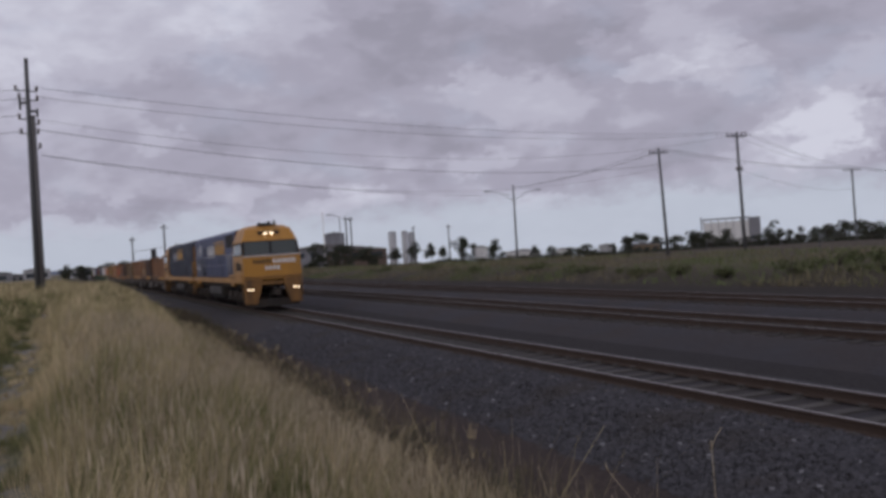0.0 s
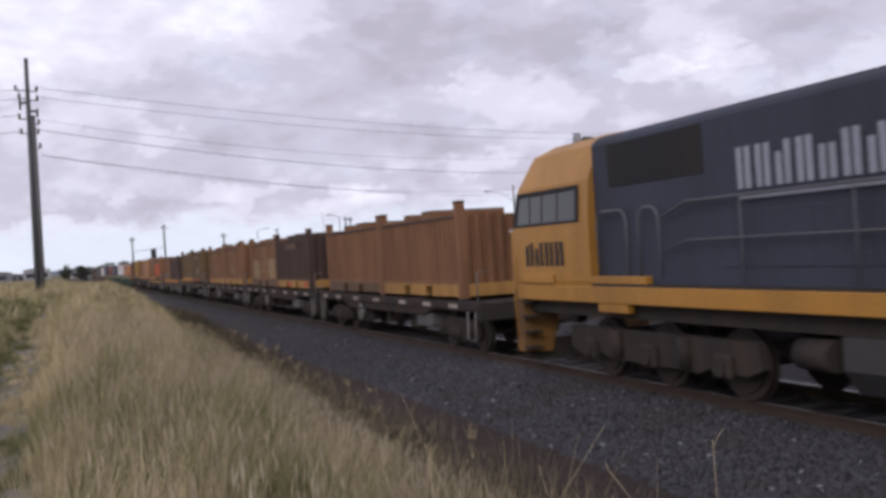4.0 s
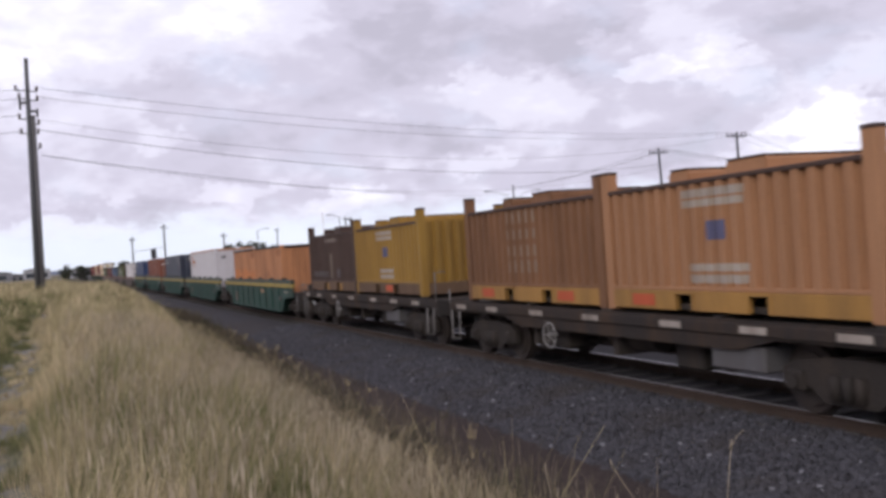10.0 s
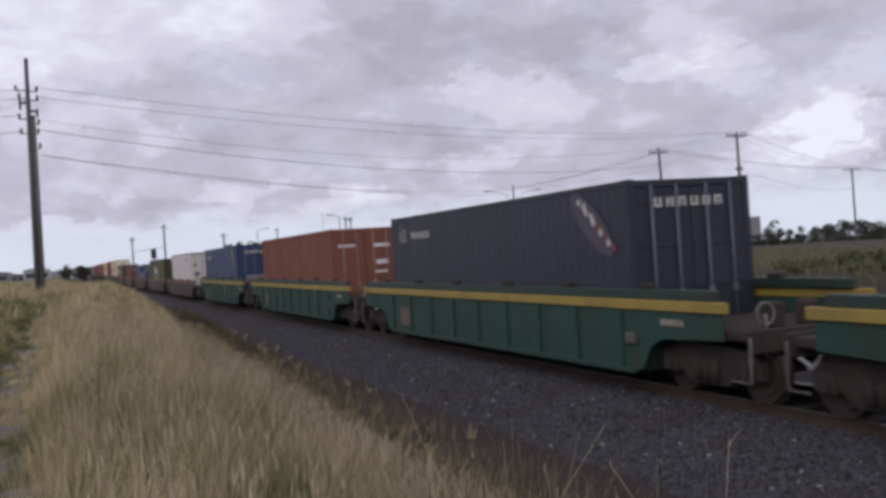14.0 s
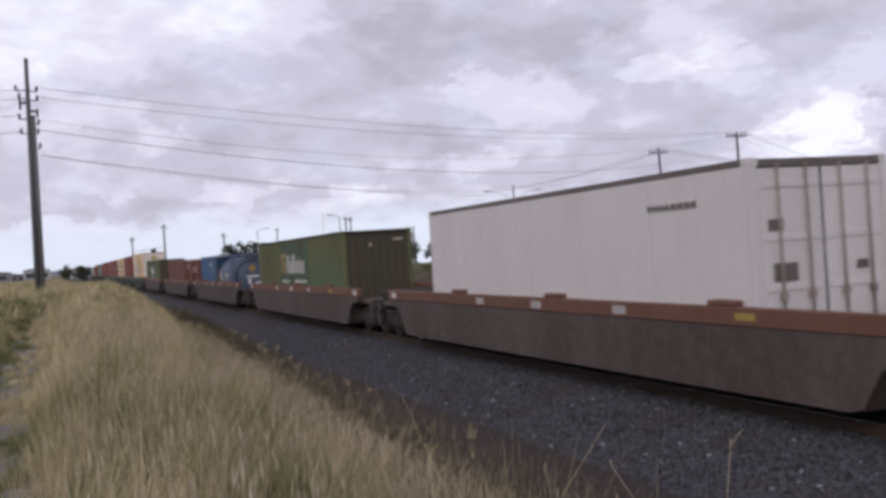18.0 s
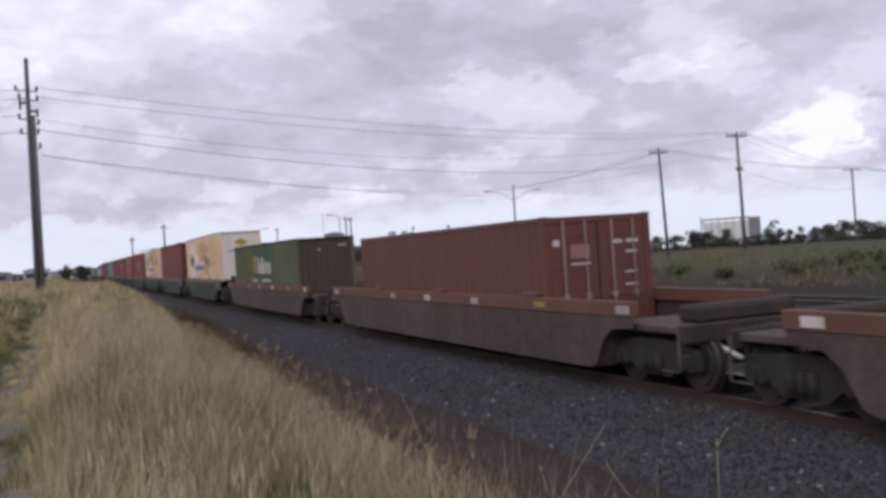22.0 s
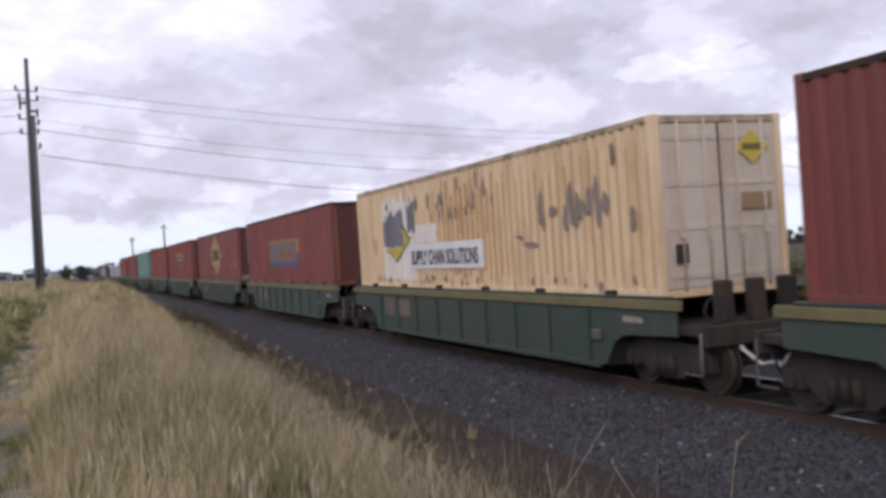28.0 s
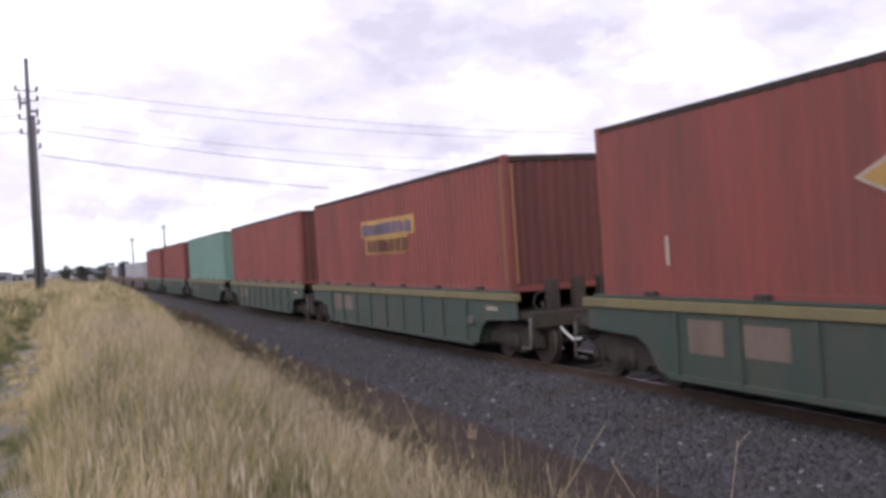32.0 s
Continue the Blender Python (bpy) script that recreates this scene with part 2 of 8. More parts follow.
M_FARGLASS = surf("far_window_glass", (0.04, 0.05, 0.06), 0.15, streak=False, bump=0)
M_BRICK = surf("brown_brick_wall", (0.12, 0.085, 0.07), 0.9)

# ---- geometry helpers ----


class Geo:
    """Collects vertices and faces for one mesh."""

    def __init__(self):
        self.v, self.f, self.s = [], [], []

    def face(self, idx, smooth=False):
        self.f.append(tuple(idx))
        self.s.append(smooth)

    def quad(self, a, b, c, d):
        n = len(self.v)
        self.v += [a, b, c, d]
        self.face((n, n + 1, n + 2, n + 3))
        return self

    def box(self, x0, x1, y0, y1, z0, z1, bev=0.0):
        if bev <= 0:
            n = len(self.v)
            self.v += [(x, y, z) for z in (z0, z1) for y in (y0, y1) for x in (x0, x1)]
            for q in ((0, 2, 3, 1), (4, 5, 7, 6), (0, 1, 5, 4), (2, 6, 7, 3), (0, 4, 6, 2), (1, 3, 7, 5)):
                self.face([n + i for i in q])
            return self
        lo, hi, n = (x0, y0, z0), (x1, y1, z1), len(self.v)
        bev = min(bev, *[(h - l) * 0.45 for l, h in zip(lo, hi)])
        mid = [(l + h) / 2 for l, h in zip(lo, hi)]
        ids = {}
        for c in range(8):
            for a in range(3):
                pt = []
                for k in range(3):
                    s = (c >> k) & 1
                    e = hi[k] if s else lo[k]
                    pt.append(e if k == a else e + (-bev if s else bev))
                ids[c, a] = len(self.v)
                self.v.append(tuple(pt))
        fs = []
        for a in range(3):
            b, d = (a + 1) % 3, (a + 2) % 3
            for s in (0, 1):
                cs = [s << a, s << a | 1 << b, s << a | 1 << b | 1 << d, s << a | 1 << d]
                fs.append([ids[c, a] for c in cs])
            for c in range(8):
                if not (c >> a) & 1:
                    e = c | 1 << a
                    fs.append([ids[c, b], ids[e, b], ids[e, d], ids[c, d]])
        fs += [[ids[c, 0], ids[c, 1], ids[c, 2]] for c in range(8)]
        for f in fs:
            p = [Vector(self.v[i]) for i in f]
            nn = (p[1] - p[0]).cross(p[2] - p[0])
            if nn.dot(sum(p, Vector()) / len(p) - Vector(mid)) < 0:
                f.reverse()
            self.face(f)
        return self

    def tube(self, a, b, r, n=8, r2=None, cap=True):
        a, b = Vector(a), Vector(b)
        r2 = r if r2 is None else r2
        d = (b - a).normalized()
        u = d.orthogonal().normalized()
        w = d.cross(u)
        k = len(self.v)
        for p, rr in ((a, r), (b, r2)):
            self.v += [tuple(p + (u * math.cos(2 * math.pi * i / n) + w * math.sin(2 * math.pi * i / n)) * rr) for i in range(n)]
        for i in range(n):
            j = (i + 1) % n
            self.face((k + i, k + j, k + n + j, k + n + i), True)
        if cap:
            self.face([k + i for i in reversed(range(n))])
            self.face([k + n + i for i in range(n)])
        return self

    def path(self, pts, r, n=6):
        """A bent round bar along points, in one piece."""
        pts = [Vector(p) for p in pts]
        k = len(self.v)
        u = None
        for i, p in enumerate(pts):
            d = (pts[min(i + 1, len(pts) - 1)] - pts[max(i - 1, 0)]).normalized()
            u = d.orthogonal().normalized() if u is None else (u - d * u.dot(d)).normalized()
            w = d.cross(u)
            self.v += [tuple(p + (u * math.cos(2 * math.pi * j / n) + w * math.sin(2 * math.pi * j / n)) * r) for j in range(n)]
        for i in range(len(pts) - 1):
            for j in range(n):
                a, b = k + i * n + j, k + i * n + (j + 1) % n
                self.face((a, b, b + n, a + n), True)
        self.face([k + j for j in reversed(range(n))])
        self.face([k + (len(pts) - 1) * n + j for j in range(n)])
        return self

    def ring(self, c, axis, r, thick, n=20):
        """A hoop of round bar about an axis through c."""
        c, axis = Vector(c), Vector(axis).normalized()
        u = axis.orthogonal().normalized()
        w = axis.cross(u)
        pts = [c + (u * math.cos(2 * math.pi * i / n) + w * math.sin(2 * math.pi * i / n)) * r for i in range(n + 1)]
        return self.path(pts, thick, 5)

    def prism(self, prof, axis, a, b):
        """A closed outline drawn out along an axis from a to b: for 'x' the outline is (y, z), for 'y' (x, z), for 'z' (x, y)."""
        put = {"x": lambda p, t: (t, p[0], p[1]), "y": lambda p, t: (p[0], t, p[1]), "z": lambda p, t: (p[0], p[1], t)}[axis]
        k, n = len(self.v), len(prof)
        self.v += [put(p, a) for p in prof] + [put(p, b) for p in prof]
        for i in range(n):
            j = (i + 1) % n
            self.face((k + i, k + j, k + n + j, k + n + i))
        self.face([k + i for i in reversed(range(n))])
        self.face([k + n + i for i in range(n)])
        return self


MESHES = {}


def mesh_of(name, g, mat):
    me = bpy.data.meshes.new(name)
    me.from_pydata(g.v, [], g.f)
    me.polygons.foreach_set("use_smooth", g.s)
    me.materials.append(mat)
    bm = bmesh.new()
    bm.from_mesh(me)
    bmesh.ops.recalc_face_normals(bm, faces=bm.faces)
    bm.to_mesh(me)
    bm.free()
    return me


def part(name, g, mat, parent=None, label=""):
    """One mesh object, under a thing or part where one is given."""
    ob = new(name, g if isinstance(g, bpy.types.Mesh) else mesh_of(name, g, mat))
    if parent is not None:
        ob.parent = parent
    if label:
        tagged(ob, label)
    if "lettering" in name or name in ("number_panel", "serial_panel", "graffiti", "star_emblem", "nose_number"):
        tagged(ob, kind="stuff")
    return ob


def thing(name, label, category, group="", kind=""):
    return tagged(new(name), label, category, group, kind)


def big_mesh(name, verts, quads, mat):
    """A mesh of many quads from arrays."""
    me = bpy.data.meshes.new(name)
    me.vertices.add(len(verts))
    me.vertices.foreach_set("co", np.asarray(verts, np.float32).ravel())
    me.loops.add(quads.size)
    me.loops.foreach_set("vertex_index", quads.astype(np.int32).ravel())
    me.polygons.add(len(quads))
    me.polygons.foreach_set("loop_start", np.arange(0, quads.size, 4, dtype=np.int32))
    me.update(calc_edges=True)
    me.validate()
    me.materials.append(mat)
    return me


MOVERS = []        # (thing, place along the train, height, turn)


def rides(ob, s, z=0.0, turn=0.0):
    """Puts a thing on the near track at s metres from the camera's square at the start, to move with the train."""
    ob.matrix_world = pose(D, s, z, 0, 0, turn)
    MOVERS.append((ob, s, z, turn))
    return ob

# ---- running gear shared by the train ----


def wheel_mesh(r=0.46):
    key = ("wheel", r)
    if key not in MESHES:
        g = Geo()
        for s in (-1, 1):
            g.tube((s * 0.69, 0, 0), (s * 0.72, 0, 0), r + 0.028, 24)
            g.tube((s * 0.72, 0, 0), (s * 0.83, 0, 0), r, 24, r - 0.006)
            g.tube((s * 0.83, 0, 0), (s * 0.86, 0, 0), r * 0.80, 20, r * 0.78)
            g.tube((s * 0.835, 0, 0), (s * 0.90, 0, 0), r * 0.32, 14)
        g.tube((-1.02, 0, 0), (1.02, 0, 0), 0.075, 10)
        MESHES[key] = mesh_of("wheelset", g, M_WHEEL)
    return MESHES[key]


def frame_mesh():
    if "side_frame" not in MESHES:
        g = Geo()
        prof = [(-1.16, 0.62), (-0.92, 0.74), (-0.35, 0.80), (0.35, 0.80), (0.92, 0.74), (1.16, 0.62), (1.16, 0.36), (0.72, 0.42),
                (0.42, 0.22), (-0.42, 0.22), (-0.72, 0.42), (-1.16, 0.36)]
        g.prism(prof, "x", -0.06, 0.06)
        for y in (-0.9, 0.9):
            g.box(-0.12, 0.10, y - 0.15, y + 0.15, 0.33, 0.60, 0.03)
            g.tube((-0.13, y, 0.46), (-0.17, y, 0.46), 0.10, 12)
        for y in (-0.2, 0.0, 0.2):
            g.tube((-0.09, y, 0.28), (-0.09, y, 0.60), 0.075, 10)
        MESHES["side_frame"] = mesh_of("side_frame", g, M_UNDER)
    return MESHES["side_frame"]


def bolster_mesh():
    if "bolster" not in MESHES:
        g = Geo()
        g.box(-0.95, 0.95, -0.18, 0.18, 0.55, 0.82, 0.03).tube((0, 0, 0.82), (0, 0, 0.90), 0.25, 14)
        g.box(-0.7, 0.7, -0.62, -0.50, 0.42, 0.52).box(-0.7, 0.7, 0.50, 0.62, 0.42, 0.52)
        MESHES["bolster"] = mesh_of("bogie", g, M_UNDER)
    return MESHES["bolster"]


def bogie(parent, y):
    b = part("bogie", bolster_mesh(), None, parent)
    b.location = (0, y, 0)
    for s in (-1, 1):
        f = part("side_frame", frame_mesh(), None, b)
        f.location = (s * 1.0, 0, 0)
        f.rotation_euler = (0, 0, 0 if s < 0 else math.pi)
    for dy in (-0.9, 0.9):
        w = part("wheelset", wheel_mesh(), None, b)
        w.matrix_parent_inverse = Matrix.Translation((0, dy, 0.46))
    return b


def coupler(parent, y, s, back=0.0):
    g = Geo().box(-0.12, 0.12, min(y - s * back, y + s * 0.5), max(y - s * back, y + s * 0.5), 0.78, 0.98, 0.02)
    g.box(-0.16, 0.14, min(y + s * 0.42, y + s * 0.72), max(y + s * 0.42, y + s * 0.72), 0.72, 1.04, 0.04)
    part("coupler", g, M_UNDER, parent)
    h = Geo().path([(-0.3, y, 0.85), (-0.34, y + s * 0.25, 0.55), (-0.32, y + s * 0.5, 0.45), (-0.2, y + s * 0.72, 0.5)], 0.022)
    part("brake_hose", h, M_BLACK, parent)


# ---- locomotives ----


def star(g, y, z, r, x, half=None):
    """An eight-pointed star on the side, or every other facet of it."""
    n = len(g.v)
    pts = []
    for i in range(16):
        a = 2 * math.pi * i / 16 + 0.12
        rr = r if i % 2 == 0 else r * 0.54
        pts.append((y + rr * math.sin(a), z + rr * math.cos(a)))
    sgn = 1 if x > 0 else -1
    g.v += [(x, y, z)] + [(x - sgn * 0.002, p[0], p[1]) for p in pts]
    for i in range(16):
        if half is None or (i % 2) == half:
            g.face((n, n + 1 + i, n + 1 + (i + 1) % 16))


def letters(g, x, y0, y1, z0, z1, n, gap=0.3, seed=1):
    """Plain upright bars in place of a word."""
    rng = random.Random(seed)
    w = (y1 - y0) / n
    for i in range(n):
        a = y0 + i * w
        b = a + w * (1 - gap)
        top = z1 - (z1 - z0) * rng.choice((0, 0, 0.12, 0.25))
        g.box(x - 0.003, x + 0.003, a, a + (b - a) * 0.40, z0, top)
        g.box(x - 0.003, x + 0.003, a + (b - a) * 0.60, b, z0, z1 if rng.random() > 0.3 else top)
    return g


def cab_shell():
    """Full-width driving cab: flat nose, raked windscreen, brow and chamfered roof."""
    g = Geo()
    prof = [(1.42, 1.42, 0.0), (1.46, 1.75, 0.0), (1.46, 2.70, 0.0), (1.46, 2.76, 0.10), (1.40, 3.50, 0.30), (1.16, 4.10, 0.62), (0.92, 4.26, 1.05), (0.5, 4.31, 1.2)]
    rings = []
    for full in (None, 1.3, 3.05):
        ring = []
        for side in (-1, 1):
            row = []
            for w, z, y in prof:
                row.append(len(g.v))
                g.v.append((side * w, y if full is None else max(full, y), z))
            ring.append(row)
        rings.append(ring)
    n = len(prof)
    for a, b in zip(rings, rings[1:]):
        for s in (0, 1):
            for k in range(n - 1):
                g.face((a[s][k], a[s][k + 1], b[s][k + 1], b[s][k]))
        g.face((a[0][-1], a[1][-1], b[1][-1], b[0][-1]))
        g.face((a[0][0], a[1][0], b[1][0], b[0][0]))
    for k in range(n - 1):
        g.face((rings[0][0][k], rings[0][1][k], rings[0][1][k + 1], rings[0][0][k + 1]))
        g.face((rings[2][0][k], rings[2][1][k], rings[2][1][k + 1], rings[2][0][k + 1]))
    return g


def locomotive():
    """Front at y = 0, rear at y = 20.3."""
    L = thing("diesel_locomotive", "blue and yellow six-axle diesel freight locomotive with lit headlights", "locomotive", "locomotives of the train")
    part("cab", cab_shell(), M_YELLOW, L, "yellow driving cab with chamfered roof")
    # windscreens and side windows in black surrounds
    def on_front(x, z, out=0.0):
        """A point on the raked screen."""
        t = (z - 2.76) / 0.74
        return (x, 0.10 + 0.20 * t - out, z)
    for x0, x1 in ((-1.33, -0.07), (0.07, 1.33)):
        t0, t1 = 2.80, 3.44
        g = Geo().quad(on_front(x0, t0, 0.012), on_front(x1, t0, 0.012), on_front(x1 * 0.97, t1, 0.012), on_front(x0 * 0.97, t1, 0.012))
        part("windscreen", g, M_GLASS, L, "dark tinted windscreen pane")
    g = Geo()
    for a, b, c, d in ((-1.44, 1.44, 2.765, 2.80), (-1.40, 1.40, 3.44, 3.49)):
        g.quad(on_front(a, c, 0.009), on_front(b, c, 0.009), on_front(b, d, 0.009), on_front(a, d, 0.009))
    for a, b in ((-1.44, -1.32), (-0.08, 0.08), (1.32, 1.44)):
        g.quad(on_front(a, 2.79, 0.009), on_front(b, 2.79, 0.009), on_front(b * 0.985, 3.46, 0.009), on_front(a * 0.985, 3.46, 0.009))
    part("windscreen_surround", g, M_LOCODARK, L)
    part("sill_trim", Geo().box(-1.48, 1.48, -0.03, 0.08, 2.705, 2.755, 0.01), M_WHITE, L, "bright trim strip under the windscreen")
    for s in (-1, 1):
        x0, x1 = s * 1.475, s * 1.435
        part("window_surround", Geo().quad((x0 - s * 0.006, 0.115, 2.775), (x0 - s * 0.006, 2.74, 2.775), (x1 - s * 0.002, 2.74, 3.43), (x1 - s * 0.002, 0.30, 3.43)), M_LOCODARK, L, "black window surround")
        g = Geo().quad((x0, 0.34, 2.82), (x0, 2.62, 2.82), (x1, 2.62, 3.38), (x1, 0.46, 3.38))
        part("side_window", g, M_GLASS, L)
        for y in (0.85, 1.35, 1.95):
            part("window_post", Geo().quad((x0 + s * 0.005, y, 2.80), (x0 + s * 0.005, y + 0.05, 2.80), (x1 + s * 0.005, y + 0.05, 3.38), (x1 + s * 0.005, y, 3.38)), M_UNDER, L)
        part("number_panel", letters(Geo(), s * 1.468, 0.62, 2.2, 2.02, 2.46, 4, 0.2, 7), M_BLACK, L, "black numerals as plain bars")
        part("cab_step_panel", Geo().box(min(s * 1.46, s * 1.50), max(s * 1.46, s * 1.50), 0.45, 1.75, 1.70, 1.86, 0.01), M_YELLOW, L)
    # headlight cluster in the brow, lamps low on the pilot
    for x in (-0.42, -0.16, 0.16, 0.42):
        lit = abs(x) < 0.2
        g = Geo().tube((x, 0.55, 3.88), (x, 0.42, 3.86), 0.068, 14)
        part("headlight" if lit else "marker_light", g, M_LAMP if lit else M_BLACK, L, "lit headlight" if lit else "")
    part("lamp_housing", Geo().box(-0.55, 0.55, 0.47, 0.70, 3.77, 3.98, 0.02), M_LOCODARK, L)
    for x in (-1.17, 1.17):
        for dx in (-0.09, 0.09):
            part("ditch_light", Geo().tube((x + dx, -0.03, 1.05), (x + dx, -0.09, 1.05), 0.042, 14), M_LAMP, L, "lit lamp")
        part("ditch_light_box", Geo().box(x - 0.24, x + 0.24, -0.04, 0.16, 0.92, 1.18, 0.02), M_LOCODARK, L)
    # nose lettering as bars
    front = Geo()
    for i in range(6):
        front.box(-0.95 + i * 0.16, -0.85 + i * 0.16, -0.006, 0.0, 2.33, 2.55)
    part("nose_lettering", front, M_BLACK, L, "dark lettering as plain bars")
    front = Geo()
    for i in range(8):
        front.box(0.05 + i * 0.15, 0.15 + i * 0.15, -0.006, 0.0, 2.33, 2.55)
    part("nose_lettering", front, M_WHITE, L, "white lettering as plain bars")
    front = Geo()
    for i in range(4):
        front.box(-0.36 + i * 0.2, -0.22 + i * 0.2, -0.006, 0.0, 2.02, 2.2)
    part("nose_number", front, M_WHITE, L)
    part("nose_band", Geo().box(-1.45, 1.45, -0.02, 0.12, 1.60, 1.70, 0.02), M_PILOT, L)
    # pilot: two yellow wings beside a dark coupler pocket
    for s in (-1, 1):
        g = Geo().prism([(s * 1.44, 1.58), (s * 1.44, 0.34), (s * 0.85, 0.30), (s * 0.72, 0.75), (s * 0.50, 1.58)], "y", -0.05, 0.30)
        part("pilot_plate", g, M_PILOT, L, "yellow pilot wing with steps")
        for z in (0.42, 0.72, 1.02, 1.30):
            part("step", Geo().box(min(s * 1.2, s * 1.48), max(s * 1.2, s * 1.48), 0.3, 0.62, z, z + 0.03), M_UNDER, L)
        part("grab_rail", Geo().path([(s * 1.5, 0.15, 0.6), (s * 1.52, 0.12, 1.5), (s * 1.5, 0.14, 2.2)], 0.018), M_YELLOW, L)
    part("pilot_beam", Geo().box(-1.0, 1.0, 0.0, 0.25, 1.25, 1.56, 0.02), M_PILOT, L)
    part("plough", Geo().prism([(-1.35, 0.55), (1.35, 0.55), (1.30, 0.16), (-1.30, 0.16)], "y", 0.05, 0.2), M_UNDER, L)
    coupler(L, -0.42, -1, 0.5)
    part("air_horn", Geo().tube((-0.35, 1.1, 4.38), (-0.35, 0.8, 4.39), 0.02, 8, 0.06).tube((-0.1, 1.1, 4.37), (-0.1, 0.8, 4.38), 0.02, 8, 0.055)
         .tube((0.12, 1.15, 4.42), (0.12, 0.82, 4.43), 0.02, 8, 0.07).box(-0.45, 0.3, 0.95, 1.03, 4.26, 4.40), M_BLACK, L, "black roof horns")
    part("roof_aerial", Geo().tube((0.45, 1.1, 4.27), (0.45, 1.1, 4.52), 0.10, 12, 0.07), M_GALV, L)
    # long hood with chamfered roof, divided by door panels
    W = 1.30
    hood = [(-W, 1.70), (-W, 4.03), (-W + 0.03, 4.09), (-1.14, 4.19), (-0.55, 4.28), (0.55, 4.28), (1.14, 4.19), (W - 0.03, 4.09), (W, 4.03), (W, 1.70)]
    part("hood", Geo().prism(hood, "y", 3.05, 19.45), M_BLUE, L, "dark blue engine hood")
    for s in (-1, 1):
        x = s * (W + 0.012)
        part("intake_grille", Geo().box(min(x, x - s * 0.05), max(x, x - s * 0.05), 3.55, 6.1, 3.30, 4.0), M_LOCODARK, L, "black air intake grille")
        for y in np.arange(6.4, 14.2, 0.92):
            part("hood_door", Geo().box(min(x, x - s * 0.02), max(x, x - s * 0.02), y, y + 0.88, 1.95, 2.72, 0.006), M_BLUE, L)
        for y, w in ((14.55, 0.5),):
            part("hood_vent", Geo().box(min(x, x - s * 0.03), max(x, x - s * 0.03), y, y + w, 3.08, 3.50), M_LOCODARK, L)
        part("equipment_panel", Geo().box(min(x, x - s * 0.03), max(x, x - s * 0.03), 15.75, 19.4, 1.75, 2.80, 0.004), M_BLUE_PALE, L, "dusty paler blue equipment panel")
        part("equipment_recess", Geo().box(min(x, x - s * 0.03), max(x, x - s * 0.03), 15.15, 15.70, 1.75, 2.42), M_LOCODARK, L, "dark equipment recess")
        # lettering: white then gold, with a line above and below
        x = s * (W + 0.018)
        a, b = (10.5, 13.6) if s < 0 else (6.85, 9.9)
        c, d = (6.8, 10.4) if s < 0 else (10.0, 13.5)
        part("lettering", letters(Geo(), x, a, b, 3.0, 3.56, 8, 0.28, 3), M_WHITE, L, "white lettering as plain bars")
        part("lettering", letters(Geo(), x, c, d, 3.0, 3.60, 9, 0.32, 4), M_GOLD, L, "gold lettering as plain bars")
        part("lettering_line", Geo().box(x - 0.004, x + 0.004, c - 0.05, d + 0.1, 3.67, 3.74).box(x - 0.004, x + 0.004, c - 0.16, c - 0.09, 2.95, 3.74), M_GOLD, L)
        part("lettering_line", Geo().box(x - 0.004, x + 0.004, a, b + 0.2, 2.86, 2.93), M_WHITE, L)
        g, gg = Geo(), Geo()
        for yy, zz, r in ((16.6, 3.42, 0.52), (17.7, 3.34, 0.36), (18.45, 3.16, 0.13), (18.75, 3.18, 0.08), (17.7, 2.26, 0.36), (18.5, 2.28, 0.2), (18.8, 2.22, 0.13)):
            star(g, yy, zz, r, x)
            star(gg, yy, zz, r, x + s * 0.005, 1)
            star(gg, yy + r * 0.15, zz - r * 0.1, r * 0.55, x + s * 0.006)
        part("star_emblem", g, M_STAR, L, "pale grey painted stars")
        part("star_emblem", gg, M_WHITE, L, "white star facets")
        # walkway, sill stripe and handrail
        part("walkway", Geo().box(min(s * 1.25, s * 1.46), max(s * 1.25, s * 1.46), 3.05, 19.95, 1.66, 1.70), M_UNDER, L)
        part("sill", Geo().box(min(s * 1.30, s * 1.47), max(s * 1.30, s * 1.47), 0.1, 19.95, 1.38, 1.66, 0.01), M_YELLOW, L, "yellow frame sill")
        part("sill_bracket", Geo().box(min(s * 1.30, s * 1.46), max(s * 1.30, s * 1.46), 3.2, 4.1, 1.22, 1.38, 0.02), M_YELLOW, L)
        part("sill_bracket", Geo().box(min(s * 1.30, s * 1.46), max(s * 1.30, s * 1.46), 17.2, 18.1, 1.22, 1.38, 0.02), M_YELLOW, L)
        hx = s * 1.43
        part("handrail", Geo().path([(hx, 5.2, 2.72), (hx, 5.8, 2.92), (hx, 19.4, 2.92)], 0.022), M_HAND, L, "grey handrail")
        part("handrail", Geo().path([(hx, 5.2, 2.22), (hx, 5.8, 2.36), (hx, 15.9, 2.36)], 0.016), M_HAND, L)
        for y, w in ((3.3, 0.9), (4.55, 0.55)):
            part("hoop_rail", Geo().path([(hx, y, 1.83), (hx, y, 2.70), (hx, y + 0.06, 2.84), (hx, y + 0.16, 2.90), (hx, y + w - 0.16, 2.90), (hx, y + w - 0.06, 2.84), (hx, y + w, 2.70), (hx, y + w, 1.83)], 0.026), M_RAILWHITE, L, "white hooped grab rail")
        for y in (7.0, 9.0, 11.0, 13.0, 13.9, 14.6, 15.3, 15.9):
            part("handrail_post", Geo().tube((hx, y, 1.68), (hx, y, 2.92), 0.014), M_HANDDULL, L)
    # low step behind the cab door
    for s in (-1, 1):
        part("cab_side_step", Geo().box(min(s * 1.33, s * 1.462), max(s * 1.33, s * 1.462), 3.05, 4.7, 1.702, 1.83, 0.01), M_YELLOW, L)
